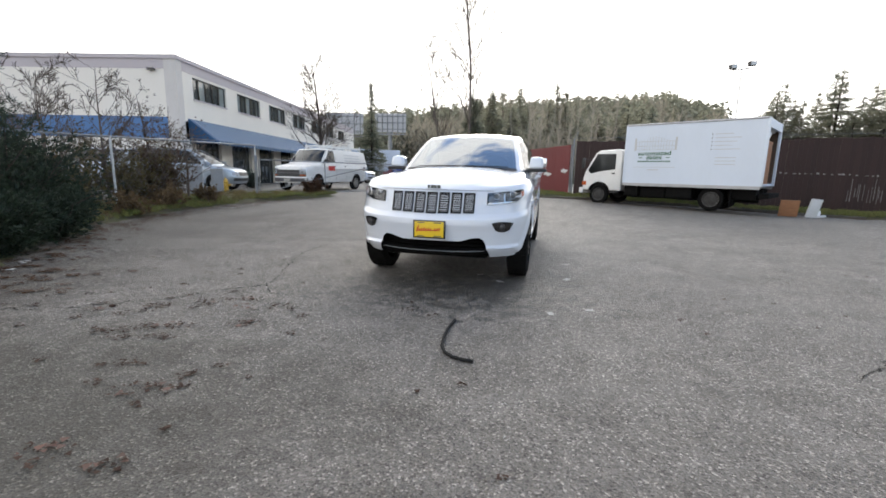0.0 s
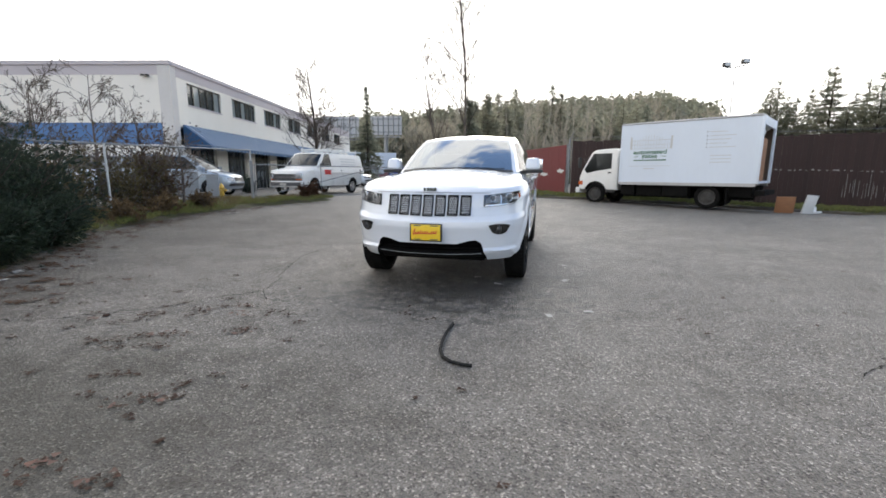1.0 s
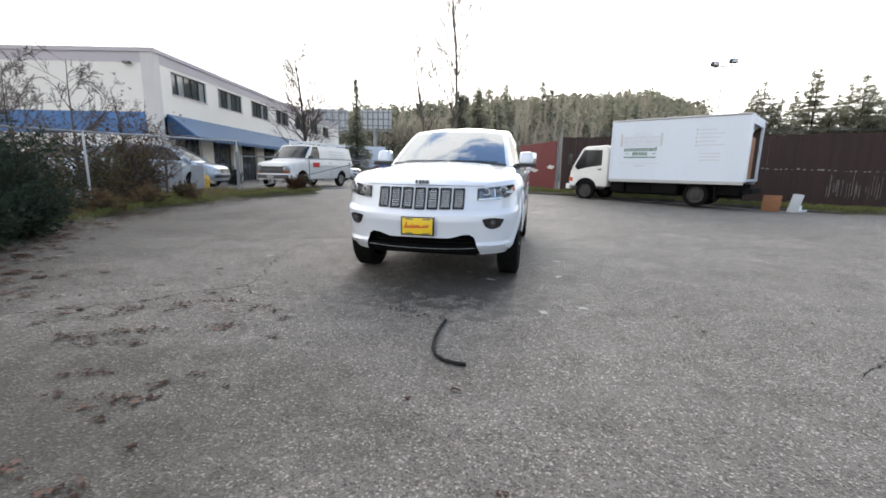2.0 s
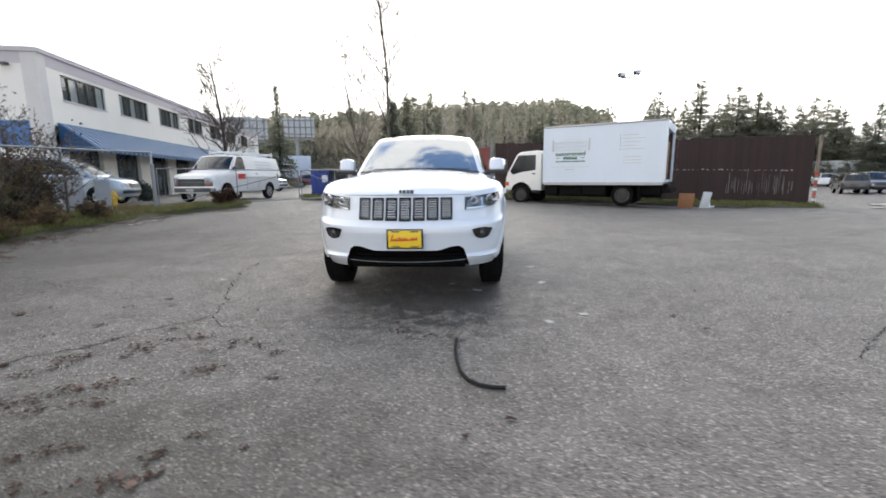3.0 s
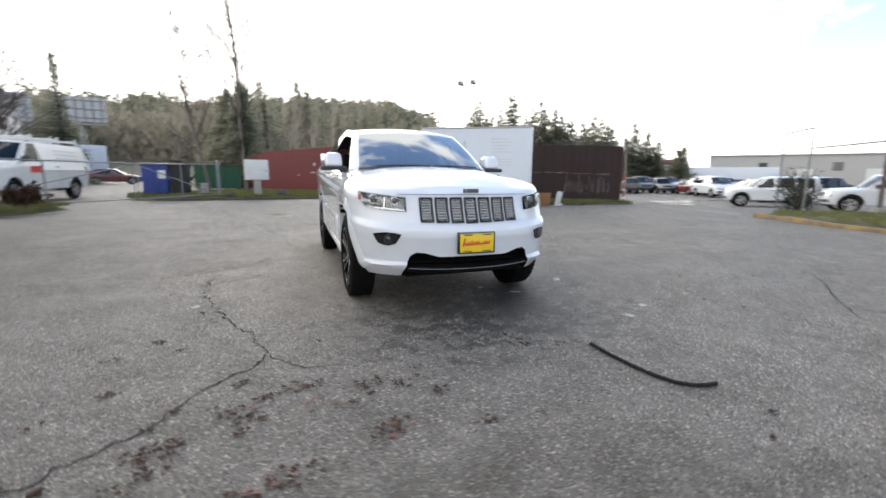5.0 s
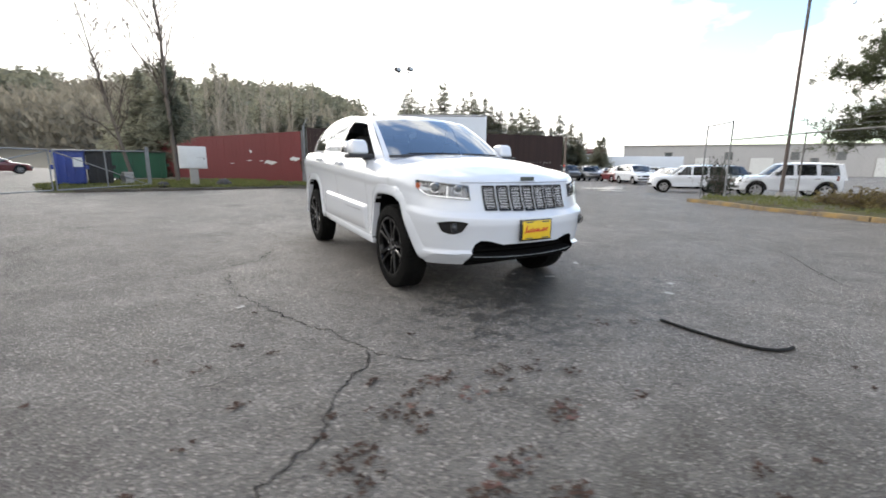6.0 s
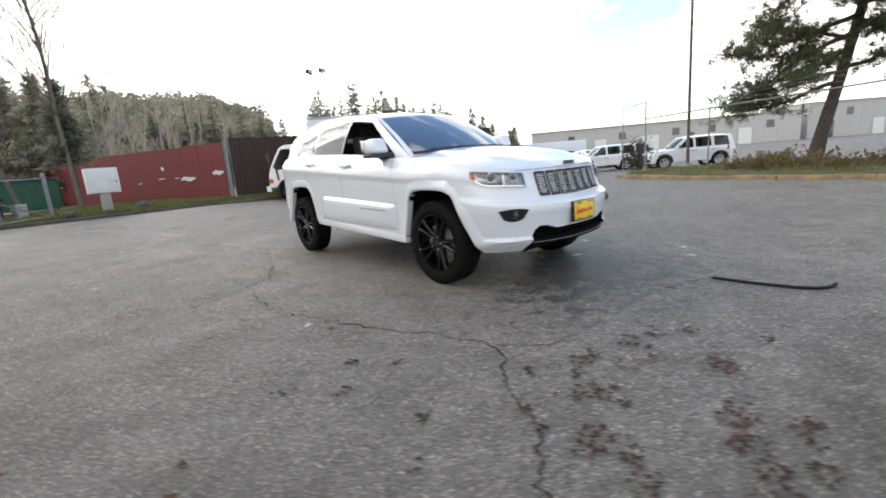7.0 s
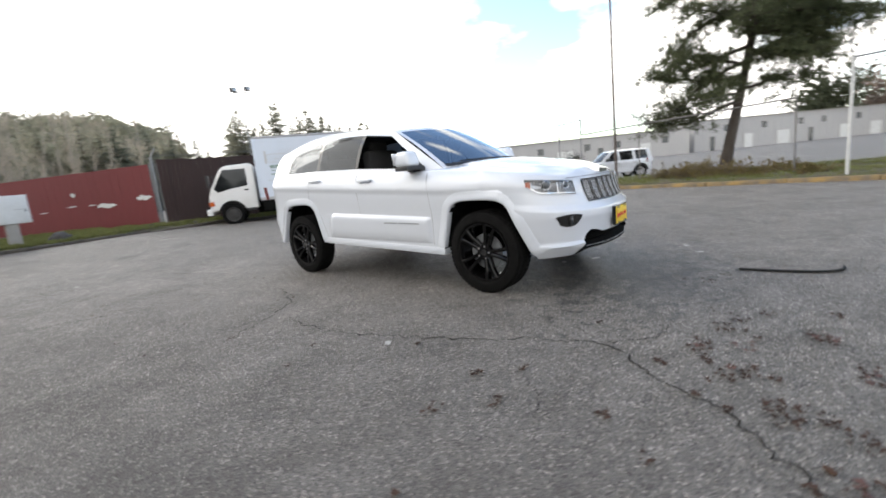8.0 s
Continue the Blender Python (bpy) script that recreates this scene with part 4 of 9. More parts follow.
def corner_patch(car, name, S, fn, nu, nv, material, lift, s, far, label="", near=0.54):
    def at(u, v):
        a, z = fn(u, v)
        x, y, n = wrap_point(S, a, z, far, near)
        return (s * (x + n[0] * lift), y + n[1] * lift, z)
    verts, faces = grid_mesh(at, lin(0, 1, nu), lin(0, 1, nv), s < 0)
    return link_data(name, faces_mesh(name, verts, faces), material, car, 60, label)


class SportShape(Shape):
    """Sides with a shoulder crease: leaning out above it, tucked in under it."""
    bulge = 0.013

    def side(self, y, z):
        x = self.half(z)
        zc = interp(y, ((-0.5, 0.965), (0.46, 0.99), (2.27, 1.10), (3.3, 1.165), (3.9, 1.18)))
        k = smooth_step(-0.30, 0.25, y)
        above = max(z - zc, 0.0)
        below = max(zc - z, 0.0)
        crest = 0.972 - 0.12 * above - 1.2 * above * above - 0.016 * smooth_step(-0.01, 0.06, below) - 0.020 * smooth_step(0.05, 0.35, below) - 0.04 * smooth_step(0.40, 0.32, z)
        return x * (1 - k) + crest * k


ARCH = ((0.475, 0.22), (0.455, 0.42), (0.360, 0.75), (0.315, 0.825), (0.235, 0.868), (0.10, 0.878), (-0.14, 0.872), (-0.245, 0.845), (-0.308, 0.775), (-0.408, 0.55), (-0.486, 0.36), (-0.53, 0.22))
ARCH_REAR = tuple((2.915 - y, z + 0.045 if z > 0.3 else z) for y, z in ARCH)

SUV = SportShape(
    base=2.915, flare=0.0, scallop=0.0, round=0.045, plan=(2.4, 2.6, 0.75), belly=0.09, arch=0.055, rear_glass=True,
    width=((0.30, 0.885), (0.38, 0.915), (0.50, 0.94), (0.62, 0.952), (0.78, 0.962), (0.90, 0.968), (1.02, 0.962), (1.12, 0.945), (1.22, 0.915), (1.34, 0.875)),
    front=((0.30, -0.82), (0.36, -0.875), (0.405, -0.915), (0.43, -0.925), (0.45, -0.897), (0.52, -0.905), (0.60, -0.918), (0.66, -0.932), (0.72, -0.928), (0.765, -0.868), (0.86, -0.825), (0.96, -0.80), (1.02, -0.785), (1.12, -0.72)),
    back=((0.35, 3.68), (0.50, 3.76), (0.75, 3.79), (0.85, 3.765), (1.0, 3.75), (1.36, 3.70)),
    sill=((-1.0, 0.325), (-0.5, 0.325), (0.5, 0.355), (2.2, 0.42), (3.0, 0.46), (3.9, 0.48)),
    belt=((-0.95, 0.985), (-0.75, 1.005), (-0.45, 1.06), (0.0, 1.125), (0.5, 1.175), (1.0, 1.205), (2.0, 1.265), (3.0, 1.31), (3.9, 1.32)),
    crown=((-0.95, 0.0), (-0.75, 0.035), (-0.4, 0.075), (0.3, 0.085), (0.6, 0.06), (1.2, 0.0), (3.9, 0.0)),
    screen_base=(0.50, 1.215, 0.775, 0.24), screen_top=(1.27, 1.66, 0.625),
    tail_base=(3.74, 1.30, 0.78), tail_top=(3.62, 1.66, 0.60),
    side_lines=((0.50, 1.27, "body"), (0.68, 1.40, "open"), (1.70, 1.65, "black"), (1.75, 1.70, "tint"), (2.44, 2.42, "black"), (2.50, 2.48, "tint"), (3.25, 3.13, "body"), (3.74, 3.62, "body")),
)


def arch_cutter(outline):
    """Cuts both wheel houses of an axle from an outline seen from the side."""
    bm = bmesh.new()
    for x0, x1 in ((-1.2, -0.60), (0.60, 1.2)):
        a = [bm.verts.new((x0, y, z)) for y, z in outline]
        b = [bm.verts.new((x1, y, z)) for y, z in outline]
        n = len(outline)
        bm.faces.new(a)
        bm.faces.new(b[::-1])
        for i in range(n):
            bm.faces.new((a[i], b[i], b[(i + 1) % n], a[(i + 1) % n]))
    bmesh.ops.recalc_face_normals(bm, faces=bm.faces)
    return bm


def arch_flare(car, S, outline, s, front):
    """The raised lip round a wheel opening: a band with a rounded edge that follows the body's side."""
    pts = [Vector((0, y, z)) for y, z in outline[1:-1]]
    fine = []
    for i in range(len(pts) - 1):
        p0, p1, p2, p3 = pts[max(i - 1, 0)], pts[i], pts[i + 1], pts[min(i + 2, len(pts) - 1)]
        for k in range(6):
            t = k / 6
            fine.append(0.5 * (2 * p1 + (p2 - p0) * t + (2 * p0 - 5 * p1 + 4 * p2 - p3) * t * t + (3 * p1 - p0 - 3 * p2 + p3) * t ** 3))
    fine.append(pts[-1])
    mid = Vector((0, sum(p.y for p in fine) / len(fine), 0.35))
    prof = ((-0.004, -0.05), (-0.004, 0.007), (0.003, 0.013), (0.014, 0.014), (0.030, 0.012), (0.048, 0.008), (0.066, 0.004), (0.086, 0.0), (0.096, -0.006))
    rows = []
    n = len(fine)
    for i, p in enumerate(fine):
        d = (fine[min(i + 1, n - 1)] - fine[max(i - 1, 0)]).normalized()
        o = Vector((0, -d.z, d.y))
        if o.dot(p - mid) < 0:
            o = -o
        row = []
        for off, lift in prof:
            q = p + o * off
            x = S.side(q.y, q.z) if (q.y > -0.25 or not front) else wrap_half(S, q.y, q.z)
            row.append((s * (x + lift), q.y, q.z))
        rows.append(row)
    m = len(prof)
    vs = [v for r in rows for v in r]
    fs = [(i * m + k, i * m + k + 1, (i + 1) * m + k + 1, (i + 1) * m + k) for i in range(n - 1) for k in range(m - 1)]
    h = Heap()
    h.add(vs, fs)
    ob = h.link("arch_flare", "paint_white", car, 55, "raised white wheel arch lip")
    bm = bmesh.new()
    bm.from_mesh(ob.data)
    bmesh.ops.recalc_face_normals(bm, faces=bm.faces)
    bm.to_mesh(ob.data)
    bm.free()


def wrap_half(S, y, z):
    """Half width on the rounded front corner at y."""
    lo, hi = 0.3, S.half(z)
    for _ in range(26):
        x = (lo + hi) / 2
        if S.nose(x, z) < y:
            lo = x
        else:
            hi = x
    k = smooth_step(-0.75, -0.35, y)
    return lo + (S.side(y, z) - S.half(z)) * k


def hex_lattice(heap, x0, x1, z0, z1, S, lift, cell=0.021, wire=0.0028):
    """Open honeycomb wires over a slot of the grille."""
    nx, nz = 4, 8
    w, h = (x1 - x0) / nx, (z1 - z0) / nz
    for j in range(nz):
        for i in range(nx):
            cx, cz = x0 + (i + 0.5 + (0.25 if j % 2 else -0.25)) * w, z0 + (j + 0.5) * h
            ring = []
            for k in range(6):
                a = math.pi / 3 * k + math.pi / 6
                x, z = min(max(cx + 0.62 * w * math.cos(a), x0), x1), min(max(cz + 0.66 * h * math.sin(a), z0), z1)
                ring.append((x, z, min(max(cx + 0.48 * w * math.cos(a), x0), x1), min(max(cz + 0.50 * h * math.sin(a), z0), z1)))
            vs = [(x, S.nose(x, z) - lift, z) for x, z, _, _ in ring] + [(x, S.nose(x, z) - lift - 0.002, z) for _, _, x, z in ring]
            heap.add(vs, [(k, 6 + k, 6 + (k + 1) % 6, (k + 1) % 6) for k in range(6)])


def build_suv(m):
    S = SUV
    car = thing("suv", m, "white sport utility vehicle with gloss black wheels, parked on worn asphalt", "car")
    intake = [(-0.60, 0.20), (-0.585, 0.36), (-0.535, 0.505), (-0.49, 0.535), (-0.42, 0.53), (-0.30, 0.495), (0.30, 0.495), (0.42, 0.53), (0.49, 0.535), (0.535, 0.505), (0.585, 0.36), (0.60, 0.20)]
    me = carve(lower_body(S, 250, 64, 41), [arch_cutter(ARCH), arch_cutter(ARCH_REAR), prism(intake, -1.2, -0.66)], ["paint_white", "intake_black"])
    link_data("body", me, [], car, 32)
    cabin_parts(S, car, "paint_white")
    for s in (-1, 1):
        for y in (0.0, S.base):
            wheel_part(car, s * 0.834, y, 0.388, 0.236, "rim_black", s)
        arch_flare(car, S, ARCH, s, True)
        arch_flare(car, S, ARCH_REAR, s, False)
    # grille: seven upright slots, each a dark recess with silver honeycomb
    for k in range(7):
        x0 = -0.437 + k * 0.1265
        x1 = x0 + 0.1
        z0, z1 = 0.768 + 0.012 * abs(k - 3) / 3, 0.970
        patch(car, "grille_slot", S, lambda u, v: (x0 + (x1 - x0) * u, z0 + (z1 - z0) * v), 4, 5, "intake_black", 0.004, "black-rimmed upright grille slot")
        lat = Heap()
        hex_lattice(lat, x0 + 0.009, x1 - 0.009, z0 + 0.010, z1 - 0.009, S, 0.0065)
        lat.link("grille_mesh", "silver_mesh", car, None, "silver honeycomb grille mesh")
        rim = Heap()
        c = [(x0, z0), (x1, z0), (x1, z1), (x0, z1), (x0, z0)]
        for (a, b), (d, e) in zip(c, c[1:]):
            rim.tube([(a, S.nose(a, b) - 0.006, b), ((a + d) / 2, S.nose((a + d) / 2, (b + e) / 2) - 0.006, (b + e) / 2), (d, S.nose(d, e) - 0.006, e)], 0.0065)
        rim.link("slot_frame", "trim_gloss", car, 60)
    # badge letters become four plain blocks
    for k, w in enumerate((0.022, 0.026, 0.026, 0.03)):
        x = -0.062 + k * 0.034
        box("badge_block", x, x + w, -0.812, -0.785, 1.012, 1.046, "ink_dark", car, 0.003)
    # head lamps
    for s in (-1, 1):
        top = lambda a: 0.976 + 0.044 * a
        low = lambda a: 0.858 + 0.04 * a + 0.06 * max(0, a - 0.72) / 0.28
        far = -0.44
        f = lambda u, v: (u, low(u) + (top(u) - low(u)) * v)
        lamp = corner_patch(car, "headlamp", S, f, 20, 6, "trim_gloss", 0.004, s, far, "headlamp with dark surround, projector lens and amber corner")
        g = lambda u, v: (0.05 + 0.81 * u, low(0.05 + 0.81 * u) + 0.012 + (top(0.05 + 0.81 * u) - low(0.05 + 0.81 * u) - 0.038) * v)
        corner_patch(lamp, "reflector", S, g, 14, 5, "lamp_inside", 0.007, s, far)
        corner_patch(lamp, "brow_strip", S, lambda u, v: (0.03 + 0.86 * u, low(0.03 + 0.86 * u) + 0.006 + 0.010 * v), 14, 2, "chrome", 0.011, s, far, "thin chrome strip under the lamp")
        corner_patch(lamp, "lamp_divider", S, lambda u, v: (0.375 + 0.02 * u, low(0.38) + 0.010 + (top(0.38) - low(0.38) - 0.03) * v), 3, 4, "chrome", 0.012, s, far)
        g2 = lambda u, v: (0.885 + 0.095 * u, low(0.885 + 0.095 * u) + 0.008 + (top(0.885 + 0.095 * u) - low(0.885 + 0.095 * u) - 0.030) * v)
        corner_patch(lamp, "corner_reflector", S, g2, 6, 4, "amber", 0.009, s, far, "amber corner lens")
        for a, r in ((0.60, 0.034), (0.20, 0.026)):
            x, y, nn = wrap_point(S, a, 0.938 + 0.03 * a, far)
            bm = bmesh.new()
            lathe(bm, [(0.0, r + 0.009), (0.006, r + 0.009), (0.010, r + 0.004), (0.009, r), (0.0, r)], 24, "Z")
            ob = part("lens_ring", bm, "chrome", lamp, smooth=50)
            q = Vector((s * nn[0], nn[1], 0)).to_track_quat("Z", "Y").to_matrix().to_4x4()
            ob.matrix_basis = Matrix.Translation((s * (x + nn[0] * 0.008), y + nn[1] * 0.008, 0.938 + 0.03 * a)) @ q
            bm = bmesh.new()
            lathe(bm, [(0.004, r), (0.012, r * 0.85), (0.018, r * 0.5), (0.02, 0.0005)], 24, "Z")
            ob2 = part("projector_lens", bm, "glass_lens", lamp, smooth=60)
            ob2.matrix_basis = ob.matrix_basis.copy()
        corner_patch(lamp, "lamp_cover", S, f, 20, 6, "glass_clear", 0.024, s, far).visible_shadow = False
        # fog lamp pocket
        fx = lambda u, v: (s * (0.605 + 0.205 * u + (0.035 * (1 - v) - 0.07 * (1 - v) * u)), 0.590 + 0.09 * abs(u - 0.5) ** 2 * (1 - v) + (0.108 - 0.06 * abs(u - 0.5) ** 2) * v)
        fog = patch(car, "fog_lamp", S, fx if s > 0 else (lambda u, v: fx(1 - u, v)), 8, 5, "trim_gloss", 0.004, "black fog lamp pocket")
        bm = bmesh.new()
        yy = S.nose(0.695, 0.645)
        bmesh.ops.create_uvsphere(bm, u_segments=20, v_segments=10, radius=0.032, matrix=Matrix.Translation((s * 0.695, yy + 0.002, 0.645)) @ Matrix.Diagonal((1, 0.5, 1, 1)))
        part("fog_lens", bm, "fog_glass", fog, smooth=60)
        bm = bmesh.new()
        lathe(bm, [(0.0, 0.04), (-0.012, 0.04), (-0.012, 0.033)], 24, "Y", off=(s * 0.695, yy + 0.0, 0.645))
        part("fog_ring", bm, "plastic_black", fog, smooth=50)
        # mirrors
        mir = new("door_mirror")
        mir.parent = car
        tagged(mir, "white door mirror with black foot")
        bm = bmesh.new()
        bmesh.ops.create_cube(bm, size=1)
        for v in bm.verts:
            t = v.co.z > 0
            v.co = Vector((s * (0.952 + v.co.x * (0.165 if t else 0.195)), 0.82 + v.co.y * (0.17 if t else 0.225) + (0.012 if t else 0), 1.320 + v.co.z * 0.155))
        bmesh.ops.recalc_face_normals(bm, faces=bm.faces)
        bmesh.ops.bevel(bm, geom=bm.edges[:], offset=0.042, segments=4, affect="EDGES", profile=0.5)
        part("mirror_cap", bm, "paint_white", mir, smooth=60)
        bm = bmesh.new()
        add_box(bm, *sorted((s * 0.82, s * 1.085)), 0.70, 0.88, 1.205, 1.250, 0.018)
        add_box(bm, *sorted((s * 0.79, s * 0.885)), 0.72, 0.90, 1.19, 1.23, 0.012)
        part("mirror_foot", bm, "plastic_black", mir, smooth=50)
        box("mirror_glass", *sorted((s * 0.895, s * 1.075)), 0.900, 0.912, 1.265, 1.385, "chrome", mir, 0.004)
        # door seams, handles, sill strip, bead
        side = "right" if s < 0 else "left"
        for pts in (((0.585, 0.45), (0.575, 0.75), (0.60, 1.16)), ((1.67, 0.45), (1.67, 1.22)), ((2.36, 0.52), (2.47, 0.80), (2.64, 1.0), (2.55, 1.26))):
            h = Heap()
            line = []
            for (a, b), (c, d) in zip(pts, pts[1:]):
                for q in lin(0, 1, 9):
                    line.append((a + (c - a) * q, b + (d - b) * q))
            h.tube([(s * (S.side(y, z) - 0.0012), y, z) for y, z in line], 0.0026, 5)
            h.link("door_seam", "seam_grey", car)
        for y, z in ((1.50, 1.150), (2.45, 1.205)):
            bm = bmesh.new()
            xx = S.side(y, z)
            add_box(bm, *sorted((s * (xx + 0.012), s * (xx + 0.040))), y - 0.11, y + 0.11, z - 0.014, z + 0.018, 0.011)
            for q in (-0.085, 0.085):
                add_box(bm, *sorted((s * (xx - 0.03), s * (xx + 0.03))), y + q - 0.016, y + q + 0.016, z - 0.010, z + 0.012, 0.006)
            part("door_handle", bm, "paint_white", car, smooth=50)
        rise = lambda y: 0.043 * (y - 0.60)
        for a, w in ((0.735, 0.30), (1.055, 0.20)):
            patch(car, "name_badge", S, lambda u, v: (a + w * u, 0.655 + rise(a + w * u) * 0.6 + 0.011 * v), 8, 2, "badge_grey", 0.034, "grey name badge", side)
        h = Heap()
        prof = ((0.735, -0.004), (0.722, 0.008), (0.700, 0.024), (0.690, 0.028), (0.660, 0.029), (0.560, 0.024), (0.480, 0.014), (0.462, 0.004), (0.458, -0.006))
        ends = lambda y, z: smooth_step(0.605, 0.64, y) * (1 - smooth_step(-0.05, 0.0, y - 2.30 + 0.10 * smooth_step(0.6, 0.735, z)))
        def door_face(u, v):
            z, out = prof[int(v)]
            z += rise(u) * (1.0 if z > 0.6 else 0.55)
            return (s * (S.side(u, z) + (out if out < 0 else out * ends(u, prof[int(v)][0]))), u, z)
        h.add(*grid_mesh(door_face, lin(0.60, 2.32, 60), range(len(prof)), s > 0))
        h.link("door_moulding", "paint_white", car, 38, "raised lower door panel")
        bm = bmesh.new()
        add_box(bm, *sorted((s * 0.62, s * 0.945)), 0.47, 2.39, 0.350, 0.430, 0.026, m=pose(0, 0, -0.028, 2.35, 0, 0))
        part("sill_trim", bm, "paint_white", car, smooth=50)
        # roof rail
        C = SportCabin(S)
        h = Heap()
        pts = []
        for k in range(13):
            t = 0.20 + 0.66 * k / 12
            x, y, z = C.roof(s * 0.96, t)
            pts.append((x, y, z + 0.018 * math.sin(math.pi * k / 12) ** 0.7 - 0.008))
        h.tube(pts, 0.012, 8)
        h.link("roof_rail", "paint_white", car, 60)
        # tail lamp wrapping the rear corner
        patch(car, "tail_lamp", S, lambda u, v: (3.60 + 0.09 * u, 1.03 + 0.17 * v), 4, 4, "red_lens", 0.006, "red tail lamp", side)
    # lower grille bars and lip, licence plate
    for z in (0.40, 0.44, 0.48):
        h = Heap()
        h.tube([(x, S.nose(x, z) + 0.10, z) for x in lin(-0.52, 0.52, 15)], 0.009, 6)
        h.link("intake_bar", "intake_black", car, 60)
    h = Heap()
    lip = ((-0.10, 0.345), (0.0, 0.335), (0.030, 0.345), (0.034, 0.365), (0.022, 0.382), (-0.10, 0.385))
    h.add(*grid_mesh(lambda u, v: (u, S.nose(u, 0.40) + 0.045 - lip[int(v)][0], lip[int(v)][1] + 0.020 + 0.012 * (u / 0.56) ** 2), lin(-0.57, 0.57, 31), range(6), True))
    h.link("chin_lip", "intake_black", car, 60, "black chin lip under the intake")
    h = Heap()
    h.tube([(x, S.nose(x, 0.40) + 0.010, 0.388 + 0.012 * (x / 0.56) ** 2) for x in lin(-0.54, 0.54, 25)], 0.0028, 6)
    h.link("lower_lip_trim", "badge_grey", car, 60, "thin bright strip along the chin")
    h = Heap()
    h.tube([(x, S.nose(x, 0.998) - 0.0005, 0.998) for x in lin(-0.60, 0.60, 41)], 0.0028, 5)
    h.link("bonnet_seam", "seam_grey", car, 60)
    for s in (-1, 1):  # crease across the bumper's lower corners
        h = Heap()
        h.add(*grid_mesh(lambda u, v: (s * u, S.nose(u, (0.405, 0.425, 0.440)[int(v)]) - (0.0, 0.012 * math.sin(math.pi * (u - 0.64) / 0.24) ** 0.5, 0.0)[int(v)], (0.405, 0.425, 0.440)[int(v)]), lin(0.64, 0.88, 14), range(3), s > 0))
        h.link("bumper_crease", "paint_white", car, 60)
    bm = bmesh.new()
    add_box(bm, -0.55, 0.55, -0.70, -0.30, 0.30, 0.345, 0.02)
    part("under_tray", bm, "intake_black", car, smooth=50)
    plate = box("plate_holder", -0.166, 0.166, -0.955, -0.925, 0.520, 0.700, "trim_gloss", car, 0.006, "black dealer plate frame")
    box("plate", -0.150, 0.150, -0.959, -0.950, 0.533, 0.687, "plate_yellow", plate, 0.002, "yellow dealer plate with red script bars")
    for k in range(11):  # unreadable script as slanting bars
        x = -0.128 + k * 0.0225
        hh = (0.066, 0.03, 0.034, 0.042, 0.03, 0.034, 0.03, 0.012, 0.03, 0.03, 0.032)[k]
        bm = bmesh.new()
        add_box(bm, x, x + 0.012, -0.9615, -0.958, 0.587 + k * 0.0012, 0.587 + hh + k * 0.0012, m=Matrix.Translation((x, 0, 0.6)) @ pose(0, 0, 0, 0, 18, 0) @ Matrix.Translation((-x, 0, -0.6)))
        part("plate_script", bm, "ink_red", plate)
    box("plate_script", -0.11, 0.12, -0.9612, -0.958, 0.598, 0.606, "ink_red", plate, m=pose(0, 0, 0, 0, -1.5, 0))
    for x in (-0.12, 0.05):
        box("plate_bar", x, x + 0.075, -0.9615, -0.958, 0.672, 0.683, "ink_dark", plate)
        box("plate_bar", x, x + 0.075, -0.9615, -0.958, 0.537, 0.546, "ink_dark", plate)
    # dark cowl at the foot of the windscreen, wipers
    h = Heap()
    C = SportCabin(S)
    h.add(*grid_mesh(lambda u, v: tuple(Vector(C.screen(u, 0.03 + 0.055 * v)) + Vector((0, -0.006, 0.004))), lin(-0.95, 0.95, 31), lin(0, 1, 3)))
    h.link("cowl_strip", "plastic_black", car, 60)
    for x0, x1 in ((-0.55, 0.02), (0.05, 0.62)):
        h = Heap()
        C = SportCabin(S)
        h.tube([tuple(Vector(C.screen(x / 0.76, 0.085 + 0.025 * abs(x))) + Vector((0, -0.010, 0.008))) for x in lin(x0, x1, 7)], 0.006, 5)
        h.link("wiper", "plastic_black", car)
    # cabin inside: floor, seats, dashboard, steering wheel
    for s in (-1, 1):
        seat = new("front_seat")
        seat.parent = car
        box("cushion", s * 0.38 - 0.26, s * 0.38 + 0.26, 1.25, 1.78, 1.12, 1.24, "interior", seat, 0.05)
        box("seat_back", s * 0.38 - 0.25, s * 0.38 + 0.25, 1.74, 1.88, 1.15, 1.50, "interior", seat, 0.05)
        box("head_rest", s * 0.38 - 0.13, s * 0.38 + 0.13, 1.80, 1.89, 1.49, 1.62, "interior", seat, 0.035)
    bench = new("rear_bench")
    bench.parent = car
    box("seat_back", -0.62, 0.62, 2.62, 2.78, 1.15, 1.48, "interior", bench, 0.05)
    for x in (-0.38, 0.38):
        box("head_rest", x - 0.13, x + 0.13, 2.66, 2.75, 1.47, 1.6, "interior", bench, 0.035)
    box("dashboard", -0.70, 0.70, 0.62, 1.02, 1.14, 1.245, "interior", car, 0.04)
    bm = bmesh.new()
    lathe(bm, [(-0.012, 0.18), (0.0, 0.195), (0.012, 0.18), (0.0, 0.165), (-0.012, 0.18)], 28, "Z")
    sw = part("steering_wheel", bm, "interior", car, smooth=60)
    sw.matrix_basis = pose(0.38, 1.13, 1.26, 62, 0, 0)
    box("mirror_inside", -0.11, 0.11, 1.08, 1.11, 1.54, 1.60, "interior", car, 0.012)
    return car


suv = build_suv(pose(-0.355, 5.760, 0.0, 0, 0, -12.0))

